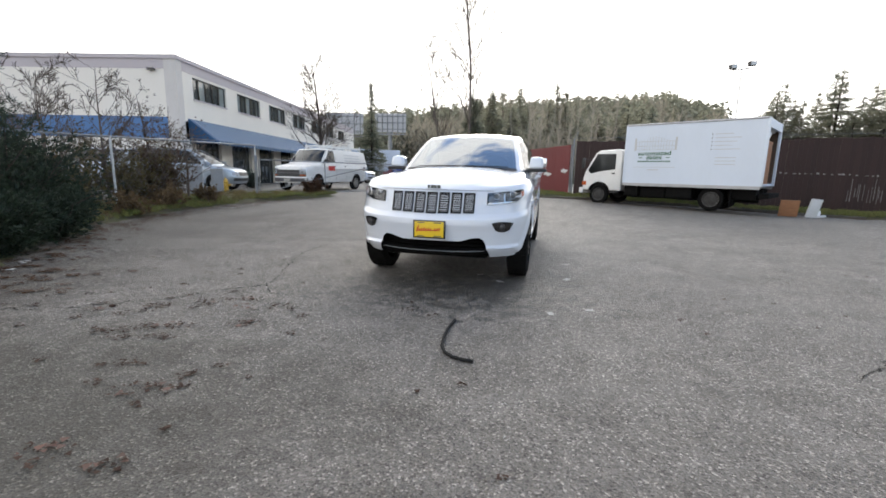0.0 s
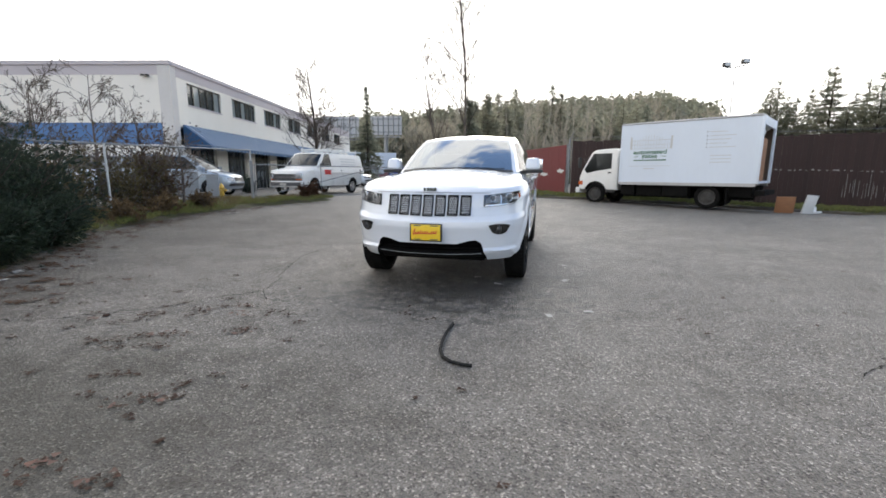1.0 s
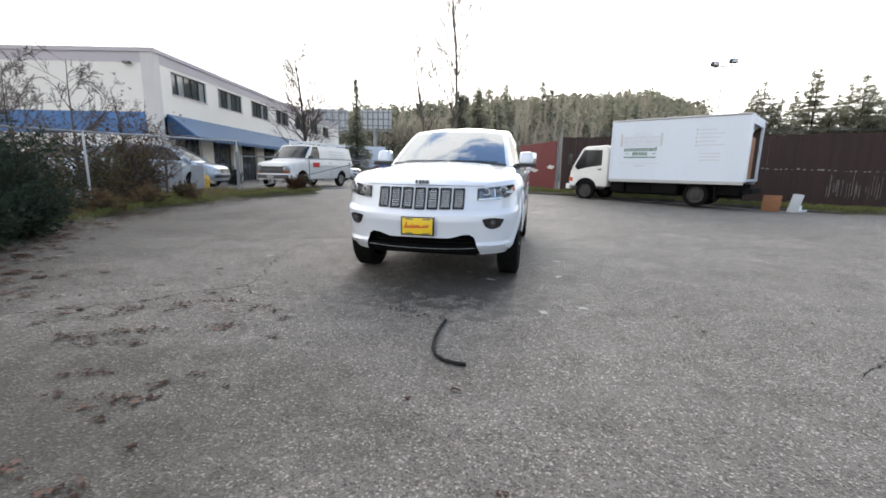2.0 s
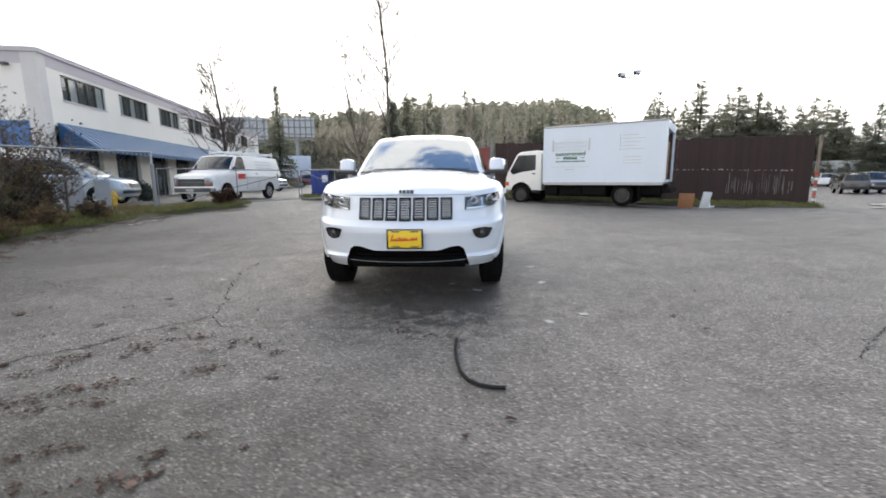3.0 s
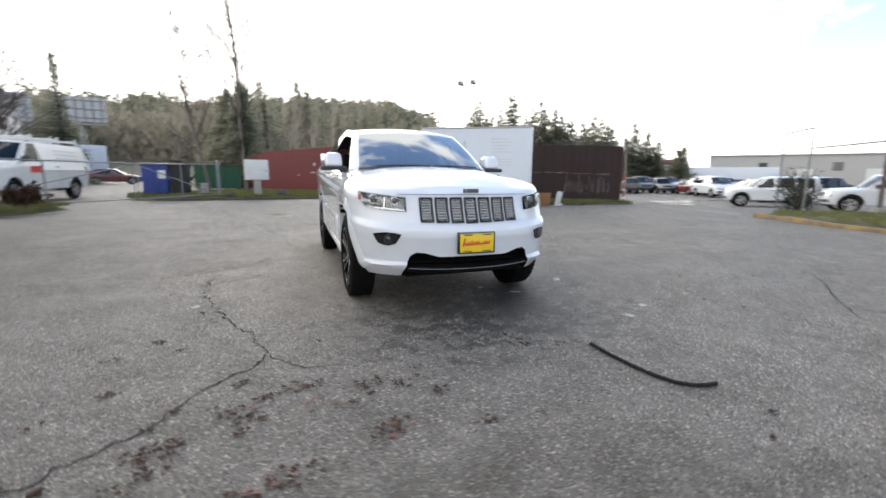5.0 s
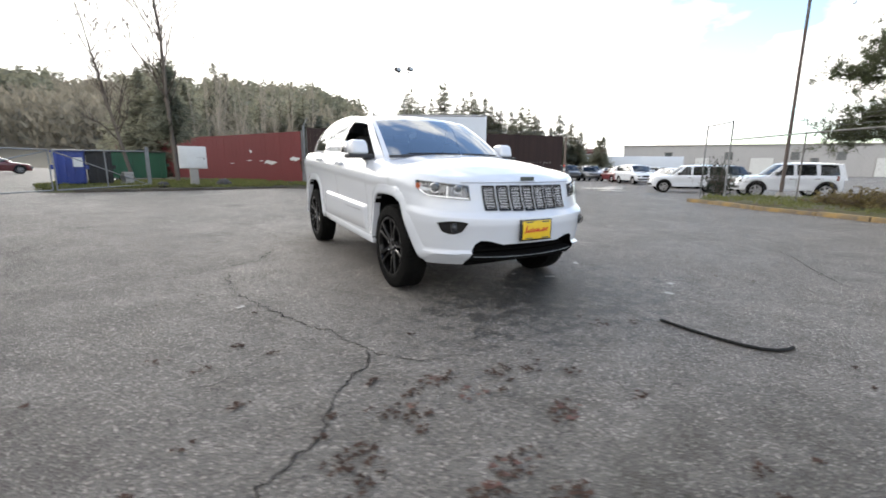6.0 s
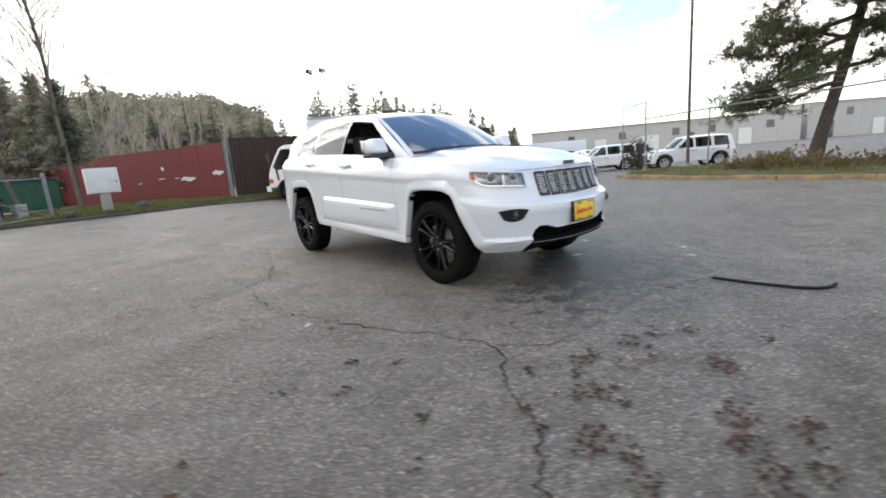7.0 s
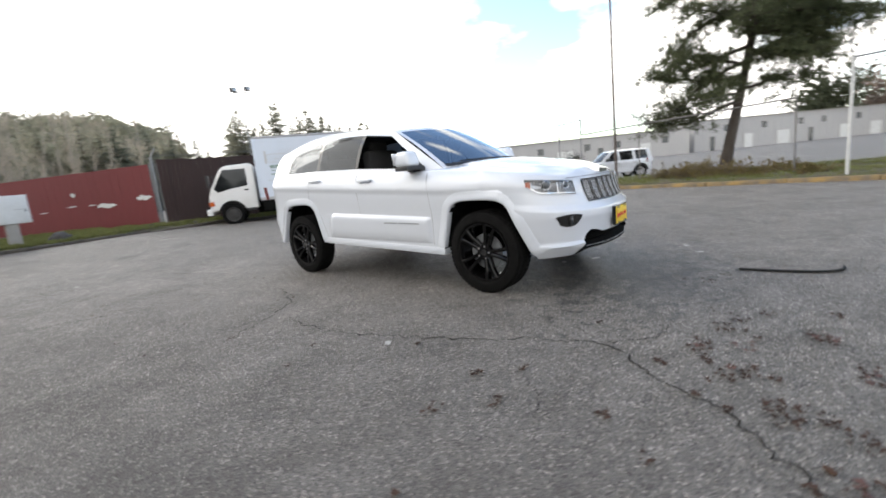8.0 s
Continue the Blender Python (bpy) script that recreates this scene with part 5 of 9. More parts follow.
# ---- verges, kerbs, fences, buildings ----
def fill_outline(pts, step=0.35, lift=0.12, rim=0.5, rough=0.05, dome=0.0):
    """A raised bed inside an outline: rises from the ground at its rim, lumpy on top."""
    P = [Vector((x, y, 0)) for x, y in pts]
    def inside(x, y):
        c = False
        for a, b in zip(P, P[1:] + P[:1]):
            if (a.y > y) != (b.y > y) and x < (b.x - a.x) * (y - a.y) / (b.y - a.y) + a.x:
                c = not c
        return c
    def gap(x, y):
        best = 1e9
        p = Vector((x, y, 0))
        for a, b in zip(P, P[1:] + P[:1]):
            d = b - a
            t = min(max((p - a).dot(d) / d.length_squared, 0), 1)
            best = min(best, (a + d * t - p).length)
        return best
    x0, x1 = min(p.x for p in P), max(p.x for p in P)
    y0, y1 = min(p.y for p in P), max(p.y for p in P)
    nx, ny = int((x1 - x0) / step) + 3, int((y1 - y0) / step) + 3
    xs, ys = [x0 + (i - 1) * step for i in range(nx)], [y0 + (j - 1) * step for j in range(ny)]
    vs, fs, hs = [], [], {}
    for j, y in enumerate(ys):
        for i, x in enumerate(xs):
            g = gap(x, y) * (1 if inside(x, y) else -1)
            n = noise.noise(Vector((x * 0.9, y * 0.9, 3))) * rough * 2 + noise.noise(Vector((x * 3.1, y * 3.1, 8))) * rough
            h = -0.08 + (lift + 0.08 + n + dome * smooth_step(0, 3, g)) * smooth_step(-0.12, rim, g + 0.25 * noise.noise(Vector((x * 1.3, y * 1.3, 1))))
            vs.append((x, y, ground_z(x, y) + h))
            hs[i, j] = g
    for j in range(ny - 1):
        for i in range(nx - 1):
            if max(hs[i, j], hs[i + 1, j], hs[i, j + 1], hs[i + 1, j + 1]) > -0.25:
                a = j * nx + i
                fs.append((a, a + 1, a + nx + 1, a + nx))
    return faces_mesh("verge", vs, fs), inside, gap


def bed_height(x, y, lift):
    return ground_z(x, y) + lift + noise.noise(Vector((x * 0.9, y * 0.9, 3))) * 0.1 + noise.noise(Vector((x * 3.1, y * 3.1, 8))) * 0.05


LEFT_BED = [(-3.6, -1.5), (-4.6, 2.4), (-5.41, 5.2), (-6.45, 7.0), (-7.25, 8.8), (-7.42, 10.3), (-7.5, 11.7), (-7.05, 13.2), (-6.75, 14.6), (-5.4, 16.5), (-4.9, 17.6), (-6.3, 18.1), (-8.6, 16.6), (-10.9, 14.2), (-11.6, 9.0), (-12.0, 3.0), (-11.0, -1.5)]
BACK_BED = [(-4.2, 21.4), (-3.2, 20.9), (-1.5, 20.5), (1.0, 20.2), (3.4, 20.1), (6.5, 20.0), (9.2, 18.5), (11.3, 16.5), (13.2, 15.2), (17.2, 15.2), (18.2, 16.5), (11.5, 19.8), (5.6, 23.2), (4.6, 27.5), (2.5, 35.0), (-1.5, 30.0), (-4.4, 24.6)]
RIGHT_BED = [(12.7, 8.2), (12.1, 7.2), (11.1, 5.9), (10.45, 4.45), (9.86, 3.45), (9.25, 1.7), (8.45, 0.15), (7.5, -1.8), (6.2, -4.5), (12.5, -8.0), (16.5, -3.0), (18.2, 2.0), (18.4, 6.4), (15.5, 8.2)]

verge_left, in_left, gap_left = fill_outline(LEFT_BED)
tagged(link_data("verge", verge_left, "verge", None, 60), "mossy dirt verge with dead leaves along the lot", "verge", kind="structure")
verge_back, in_back, gap_back = fill_outline(BACK_BED, lift=0.12)
tagged(link_data("verge", verge_back, "verge", None, 60), "grassy strip between the lot and the red fence", "verge", kind="structure")
verge_right, in_right, gap_right = fill_outline(RIGHT_BED, lift=0.13, rim=0.25)
tagged(link_data("verge", verge_right, "verge", None, 60), "planted island behind the yellow kerb", "verge", kind="structure")


def kerb_run(name, pts, material, label, height=0.14, width=0.15, length=1.8):
    """Separate kerb stones laid end to end along a line, worn at the edges."""
    run = thing(name, Matrix(), label, "kerb", kind="structure")
    rnd = random.Random(5)
    for (ax, ay), (bx, by) in zip(pts, pts[1:]):
        d = math.hypot(bx - ax, by - ay)
        n = max(1, round(d / length))
        for k in range(n):
            t0, t1 = k / n, (k + 1) / n
            p = Vector((ax + (bx - ax) * t0, ay + (by - ay) * t0, 0))
            q = Vector((ax + (bx - ax) * t1, ay + (by - ay) * t1, 0))
            mid = (p + q) / 2
            ang = math.degrees(math.atan2(q.y - p.y, q.x - p.x))
            bm = bmesh.new()
            add_box(bm, -(q - p).length / 2 + 0.008, (q - p).length / 2 - 0.008, -width / 2, width / 2, -0.1, height, 0.025)
            for v in bm.verts:
                v.co += Vector((0, 0.006, 0.008)) * noise.noise(v.co * 7 + mid)
            ob = part("kerb_stone", bm, material, run, smooth=50)
            ob.matrix_basis = pose(mid.x, mid.y, ground_z(mid.x, mid.y) + rnd.uniform(-0.012, 0.008), rnd.uniform(-1, 1), rnd.uniform(-0.6, 0.6), ang)
    return run


kerb_run("yellow_kerb", RIGHT_BED[:9], "kerb_yellow", "worn yellow-painted concrete kerb round a planted island", 0.115, 0.14)
kerb_run("concrete_kerb", BACK_BED[1:9], "soil_kerb", "low dark kerb half buried in leaf mould", 0.09, 0.16, 2.2)


def chain_link(name, pts, height, label, parent_post_r=0.03, mesh=True, barbed=False, post_gap=3.0, base=0.1, rail=True, post="steel", wires="steel"):
    """A wire fence: posts, top rail and diamond wire netting along a line."""
    f = thing(name, Matrix(), label, "fence", kind="structure")
    wire = Heap()
    for (ax, ay), (bx, by) in zip(pts, pts[1:]):
        a, b = Vector((ax, ay, ground_z(ax, ay) + base)), Vector((bx, by, ground_z(bx, by) + base))
        d = (b - a).length
        n = max(1, round(d / post_gap))
        up = Vector((0, 0, height))
        for k in range(n + (1 if (bx, by) == pts[-1] else 0)):
            p = a + (b - a) * (k / n)
            rod("post", p - Vector((0, 0, 0.15)), p + up * 1.01, parent_post_r, post, f, seg=10)
            if barbed:
                rod("barb_arm", p + up, p + up + Vector((0.14, 0.05, 0.42)), 0.011, wires, f, seg=6)
        if rail:
            rod("top_rail", a + up, b + up, 0.024, wires, f, seg=8)
        if barbed:
            for j in (0.15, 0.30, 0.42):
                rod("barbed_wire", a + up + Vector((0.05 * j / 0.14, 0.02, j)), b + up + Vector((0.05 * j / 0.14, 0.02, j)), 0.006, wires, f, seg=4)
        if mesh:
            s = 0.14
            u = (b - a) / d
            m = int((d + height) / s)
            for k in range(-int(height / s), int(d / s)):
                for sg in (1, -1):
                    x0, z0, x1, z1 = k * s, 0.0, k * s + height, height
                    if sg < 0:
                        z0, z1 = height, 0.0
                    lo, hi = max(x0, 0.0), min(x1, d)
                    if hi - lo < 0.02:
                        continue
                    za, zb = z0 + (z1 - z0) * (lo - x0) / height, z0 + (z1 - z0) * (hi - x0) / height
                    p, q = a + u * lo + Vector((0, 0, za)), a + u * hi + Vector((0, 0, zb))
                    wire.tube([p, q], 0.0008, 3)
    if wire.v:
        tagged(wire.link("wire_netting", "steel", f), kind="stuff")
    return f


chain_link("wire_fence", [(-7.5, 15.85), (-8.88, 11.14), (-10.0, 8.6), (-11.2, 2.0)], 1.75, "galvanised wire fence along the overgrown verge", 0.026, mesh=True, post="post_white", post_gap=6.5)
chain_link("wire_fence", [(16.3, 9.0), (15.1, 7.8)], 2.75, "tall galvanised wire fence bay with barbed wire by the sales lot", 0.03, barbed=True, post_gap=4)
chain_link("wire_fence", [(15.1, 7.8), (13.4, 5.4), (10.5, 1.31)], 2.1, "dull wire fence with barbed wire behind the kerb", 0.022, barbed=True, post_gap=4, post="steel_dull", wires="steel_dull")
chain_link("wire_fence", [(9.15, 0.55), (7.9, -2.6), (6.8, -5.4)], 2.75, "tall wire fence with pale posts behind the kerb", 0.036, barbed=True, post_gap=4, post="post_white")


def double_gate(p, q, height, label):
    """Two wire gate leaves between a pair of posts, each with a frame and a long brace."""
    g = thing("wire_gate", Matrix(), label, "gate")
    a, b = Vector((*p, ground_z(*p) + 0.06)), Vector((*q, ground_z(*q) + 0.06))
    up = Vector((0, 0, height))
    for e in (a, b):
        rod("gate_post", e - Vector((0, 0, 0.2)), e + up * 1.08, 0.055, "steel", g, seg=14)
        bm = bmesh.new()
        bmesh.ops.create_uvsphere(bm, u_segments=12, v_segments=6, radius=0.06, matrix=Matrix.Translation(e + up * 1.08))
        part("post_cap", bm, "steel", g, smooth=60)
    mid = b + (a - b) * 0.40
    for e, s in ((a, 1), (b, -1)):
        h = e + (mid - e) * 0.02
        t = e + (mid - e) * 0.985
        leaf = new("gate_leaf")
        leaf.parent = g
        lo = Vector((0, 0, 0.12))
        for u, v in ((h + up, t + up * 0.96), (h + lo, t + lo), (h + lo, h + up), (t + lo, t + up * 0.96)):
            rod("frame_tube", u, v, 0.019, "steel", leaf, seg=8)
        rod("brace", h + lo, t + up * 0.94, 0.016, "steel", leaf, seg=6)
        m1 = (h + t) / 2
        rod("frame_tube", m1 + lo, m1 + up * 0.98, 0.02, "steel", leaf, seg=8)
        wire = Heap()
        d = (t - h).length
        u = (t - h) / d
        s2 = 0.15
        H = height - 0.12
        for k in range(-int(H / s2), int(d / s2)):
            for sg in (1, -1):
                x0, x1 = k * s2, k * s2 + H
                l0, l1 = max(x0, 0), min(x1, d)
                if l1 - l0 < 0.02:
                    continue
                f = lambda x: (x - x0) if sg > 0 else H - (x - x0)
                wire.tube([h + lo + u * l0 + Vector((0, 0, f(l0))), h + lo + u * l1 + Vector((0, 0, f(l1)))], 0.0006, 3)
        tagged(wire.link("wire_netting", "steel", leaf), kind="stuff")
    return g


double_gate((-7.5, 15.85), (-1.05, 21.6), 1.30, "closed galvanised wire double gate with diagonal braces")


def board_fence(name, a, b, height, material, label, board=0.3, gap=0.01, depth=0.03, behind=1, base=0.12, ragged=0.02):
    """Upright boards side by side on rails, each a piece of its own."""
    f = thing(name, Matrix(), label, "fence", kind="structure")
    A, B = Vector((a[0], a[1], 0)), Vector((b[0], b[1], 0))
    d = (B - A).length
    n = int(d / board)
    ang = math.degrees(math.atan2(B.y - A.y, B.x - A.x))
    rnd = random.Random(11)
    bm = bmesh.new()
    add_box(bm, -board / 2 + gap / 2, board / 2 - gap / 2, -depth / 2, depth / 2, 0, 1, 0.003)
    me = bpy.data.meshes.new("fence_board")
    bm.to_mesh(me)
    bm.free()
    me.materials.append(M[material])
    for k in range(n):
        p = A + (B - A) * ((k + 0.5) / n)
        z = ground_z(p.x, p.y) + base
        h = height(k / n) if callable(height) else height
        ob = new("fence_board", me)
        ob.parent = f
        ob.matrix_basis = pose(p.x, p.y, z - 0.1, rnd.uniform(-0.08, 0.08), rnd.uniform(-0.03, 0.03), ang) @ Matrix.Diagonal((1, 1, h + 0.1 + rnd.uniform(-ragged, ragged), 1))
    off = Vector((-(B - A).y, (B - A).x, 0)).normalized() * 0.05 * behind
    for z in (0.35, 1.9):
        p, q = A + off, B + off
        rod("fence_rail", p + Vector((0, 0, ground_z(*A.xy) + base + z)), q + Vector((0, 0, ground_z(*B.xy) + base + z)), 0.03, "steel", f, seg=6)
    for k in range(0, n + 1, max(1, int(3.0 / board))):
        p = A + (B - A) * (k / n) + off * 1.3
        rod("fence_post", p + Vector((0, 0, ground_z(p.x, p.y))), p + Vector((0, 0, ground_z(p.x, p.y) + base + 2.48)), 0.035, "steel", f, seg=8)
    return f


board_fence("red_fence", (5.30, 22.9), (0.2, 47.0), 2.45, "fence_red", "dark red painted board fence with pale graffiti scraps", 0.42, 0.0015, depth=0.02, behind=-1, ragged=0.004)
board_fence("brown_fence", (5.55, 22.75), (17.7, 16.65), (lambda f: 2.62 + 0.28 * f), "fence_brown", "tall dark brown slatted privacy fence", 0.16, 0.002, ragged=0.03)
wall_end = thing("corner_post", pose(5.43, 22.83, ground_z(5.4, 22.8)), "galvanised corner post between the red and brown fences", "post")
rod("shaft", (0, 0, -0.1), (0, 0, 2.85), 0.05, "steel", wall_end, seg=12)
rod("barb_arm", (0, 0, 2.85), (0.18, -0.1, 3.2), 0.02, "steel", wall_end, seg=6)
gate_post = thing("gate_post", pose(17.85, 16.55, ground_z(17.8, 16.6)), "end post of the brown fence with red and white tape", "post")
rod("shaft", (0, 0, -0.1), (0, 0, 3.0), 0.06, "steel_rust", gate_post, seg=12)
for k in range(6):
    rod("tape_band", (0, 0, 0.25 + k * 0.22), (0, 0, 0.36 + k * 0.22), 0.066, "ink_red" if k % 2 else "board_white", gate_post, seg=12)
rod("barbed_wire", (0.05, 0, 3.15), (-12.3, 6.3, 3.2), 0.008, "steel", gate_post, seg=4)


def office_building():
    """Two storeys: cream upper wall with ribbon windows, lilac parapet band, blue band and long blue awning."""
    b = thing("office_building", pose(-13.65, 21.3, 0.1), "two-storey cream office building with blue awning and ribbon windows", "building")
    L, D, T = 34.0, 26.0, 0.3
    H0, H1, H2 = 5.62, 6.06, 6.24
    wins = [(1.25 + k * 4.35, 4.35 + k * 4.35 - 0.1 * k) for k in range(7)]
    z0, z1 = 4.42, 5.50
    def wall(name, x0, x1, y0, y1, za, zb, mat):
        return box(name, x0, x1, y0, y1, za, zb, mat, b)
    # long wall towards the yard, with its window openings
    wall("wall", -T, 0, 0, L, 3.3, z0, "wall_cream")
    wall("wall", -T, 0, 0, L, z1, H0, "wall_cream")
    ys = [0.0] + [y for w in wins for y in w] + [L]
    for y0, y1 in zip(ys[::2], ys[1::2]):
        wall("wall", -T, 0, y0, y1, z0, z1, "wall_cream")
    # end wall
    wall("wall", -D, -T, 0, T, 3.45, H0, "wall_cream")
    wall("wall", -D, -T, 0.002, T, 2.45, 3.45, "wall_blue")
    wall("wall", -D, -T, 0, T, -0.3, 2.45, "wall_cream")
    wall("wall", -T, 0, 0, 0.9, 2.45, 3.3, "wall_blue")
    wall("parapet", -D, 0.015, -0.015, L, H0, H1, "wall_lilac")
    wall("cornice", -D, 0.08, -0.08, L, H1, H2, "wall_lilac")
    wall("corner_pilaster", -0.55, 0.03, -0.03, 0.4, -0.3, H1 - 0.002, "wall_lilac_pale")
    wall("wall", -D, -D + T, T, L, -0.3, H0, "wall_cream")
    wall("wall", -D, 0, L, L + T, -0.3, H1, "wall_cream")
    wall("roof", -D + 0.2, -0.2, 0.2, L, H0 - 0.3, H0 - 0.1, "concrete")
    # ground floor: piers, shop fronts
    for k in range(10):
        y = k * 3.5
        wall("pier", -T, 0, y, y + 1.15, -0.3, 3.3, "wall_cream")
        front = box("shop_window", -0.26, -0.22, y + 1.15, y + 3.5, 0.1, 2.5, "window_dark", b)
        for q in (1.15, 1.7, 2.3, 2.9, 3.42):
            box("mullion", -0.24, -0.16, y + q, y + q + 0.07, 0.1, 2.5, "trim_gloss", front)
        box("transom", -0.24, -0.16, y + 1.15, y + 3.5, 2.0, 2.07, "trim_gloss", front)
        wall("wall", -T, 0, y + 1.15, y + 3.5, 2.5, 3.3, "wall_cream")
        wall("wall", -T, 0, y + 1.15, y + 3.5, -0.3, 0.1, "wall_cream")
    for y0, y1 in wins:
        w = new("window")
        w.parent = b
        n = 5
        for k in range(n):
            a, c = y0 + (y1 - y0) * k / n, y0 + (y1 - y0) * (k + 1) / n
            box("pane", -0.16, -0.14, a + 0.03, c - 0.03, z0 + 0.04, z1 - 0.04, "window_pale" if k in ((0, 3), (1, 4), (0, 2))[int(y0) % 3] else "window_dark", w)
        for k in range(n + 1):
            a = y0 + (y1 - y0) * k / n
            box("mullion", -0.18, -0.08, a - 0.03, a + 0.03, z0, z1, "trim_gloss", w)
        box("window_head", -0.18, -0.08, y0, y1, z1 - 0.05, z1, "trim_gloss", w)
        box("sill", -0.18, 0.04, y0 - 0.02, y1 + 0.02, z0 - 0.03, z0 + 0.04, "wall_lilac", w)
        box("blind", -0.30, -0.28, y0, y1, z0 + 0.1, z1, "blind_pale", w)
    # awning: sloping striped cloth with a scalloped hem
    aw = new("awning")
    aw.parent = b
    tagged(aw, "long blue striped cloth awning")
    za, zb, out, ya, yb = 3.45, 2.45, 1.35, 0.65, L - 1.0
    n = int((yb - ya) / 0.40)
    cloth = Heap()
    cloth.add(*grid_mesh(lambda u, v: ((0.01, out, out)[int(v)], u, (za, zb, zb - (0.16 if int(round((u - ya) / (yb - ya) * 2 * n)) % 2 == 0 else 0.22))[int(v)]), lin(ya, yb, 2 * n + 1), range(3)))
    for k in range(n):
        y0, y1 = ya + (yb - ya) * k / n, ya + (yb - ya) * (k + 1) / n
        m = y0 + (y1 - y0) * 0.80
        pale = Heap()
        pale.add([(0.01, m, za + 0.004), (0.01, y1, za + 0.004), (out, y1, zb + 0.004), (out, m, zb + 0.004)], [(0, 3, 2, 1)])
        pale.add([(out + 0.004, m, zb), (out + 0.004, y1, zb), (out + 0.004, y1, zb - 0.16), (out + 0.004, m, zb - 0.19)], [(0, 1, 2, 3)])
        pale.link("awning_stripe", "awning_pale", aw)
    cloth.add([(0.01, ya, za), (out, ya, zb), (out, ya, zb - 0.18), (0.01, ya, zb - 0.18)], [(0, 3, 2, 1)])
    cloth.link("awning_cloth", "awning_blue", aw)
    for k in range(11):
        y = ya + (yb - ya) * k / 10
        rod("awning_strut", (0.01, y, zb + 0.05), (out - 0.02, y, zb - 0.02), 0.02, "steel", aw, seg=6)
    # wall lamp on the end wall
    lamp = new("wall_lamp")
    lamp.parent = b
    box("lamp_hood", -1.25, -0.95, -0.22, 0.0, 5.52, 5.62, "trim_gloss", lamp, 0.02)
    return b


office_building()


def long_shed(x, y, turn, L, H, label):
    """A long low pale workshop building, its clad wall cut by doors and windows."""
    b = thing("long_shed", pose(x, y, -0.6, 0, 0, turn), label, "building", "sheds beyond the sales lot")
    D = 16.0
    box("wall", 0, D, -L, 0, 0, H, "wall_grey", b)
    box("roof_edge", -0.25, D, -L - 0.2, 0.2, H, H + 0.3, "concrete", b)
    for k in range(int(L / 2.6)):
        box("wall_rib", -0.06, 0.0, -k * 2.6 - 0.09, -k * 2.6, 0.05, H, "wall_grey", b)
    for k in range(int(L / 11)):
        y0, w = 5.0 + k * 11.0, 1.4 + (k % 3) * 1.5
        d = box("door", -0.08, 0.01, -y0 - w, -y0, 0, 4.2, "board_white" if w > 2 else "window_dark", b)
        for q in (-y0 - w - 0.12, -y0):
            box("door_frame", -0.12, 0.0, q, q + 0.12, 0, 4.3, "concrete", d)
        win = box("window", -0.07, 0.01, -y0 - w - 4.6, -y0 - w - 3.0, H - 3.2, H - 1.5, "window_dark", b)
        box("window_frame", -0.12, 0.0, -y0 - w - 4.7, -y0 - w - 2.9, H - 1.5, H - 1.38, "concrete", win)
    return b


long_shed(105.0, 56.0, 24.0, 62.0, 7.0, "long low pale grey metal-clad workshop building")
long_shed(136.0, -2.0, 38.0, 75.0, 8.6, "low pale industrial shed beyond the pine")


def billboard(x, y, z0, w, h, turn):
    b = thing("billboard", pose(x, y, 0, 0, 0, turn), "back of a large grey roadside billboard on a steel column", "billboard", "roadside billboards")
    box("panel", -w / 2, w / 2, 0, 0.25, z0, z0 + h, "billboard", b)
    for k in range(6):
        xx = -w / 2 + w * (k + 0.5) / 6
        rod("rib", (xx, -0.12, z0 - 0.3), (xx, -0.12, z0 + h + 0.1), 0.08, "steel", b, seg=6)
    for k in range(3):
        rod("stringer", (-w / 2, -0.2, z0 + h * (0.15 + 0.35 * k)), (w / 2, -0.2, z0 + h * (0.15 + 0.35 * k)), 0.06, "steel", b, seg=6)
    box("catwalk", -w / 2, w / 2, -0.9, -0.25, z0 - 0.45, z0 - 0.3, "steel", b)
    rod("column", (0, -0.1, 0), (0, -0.1, z0), 0.35, "steel", b, seg=14)
    return b


billboard(-18.2, 69.0, 6.9, 5.6, 3.1, 8)
billboard(-11.2, 69.3, 7.3, 4.9, 2.8, -4)

flood = thing("floodlight_pole", pose(21.05, 35.95, 0), "tall thin steel pole with two floodlights", "street lamp")
rod("pole", (0, 0, -0.5), (0, 0, 9.4), 0.06, "steel", flood, 0.035)
rod("cross_arm", (-0.75, 0, 9.35), (0.75, 0, 9.55), 0.04, "steel", flood)
for x, z in ((-0.7, 9.6), (0.7, 9.85)):
    lamp = new("floodlight")
    lamp.parent = flood
    box("lamp_housing", x - 0.27, x + 0.27, -0.2, 0.16, z - 0.18, z + 0.16, "plastic_black", lamp, 0.08)
    box("lamp_glass", x - 0.2, x + 0.2, -0.22, -0.19, z - 0.12, z + 0.1, "lamp_shell", lamp)

pole = thing("utility_pole", pose(18.6, 6.75, -0.1), "tall thin rust-brown steel pole behind the planted island", "pole")
rod("pole", (0, 0, 0), (0.25, 0.1, 12.5), 0.072, "pole_brown", pole, 0.04, 14)
rod("base_collar", (0, 0, 0), (0, 0, 0.3), 0.2, "concrete", pole, 0.17, 14)

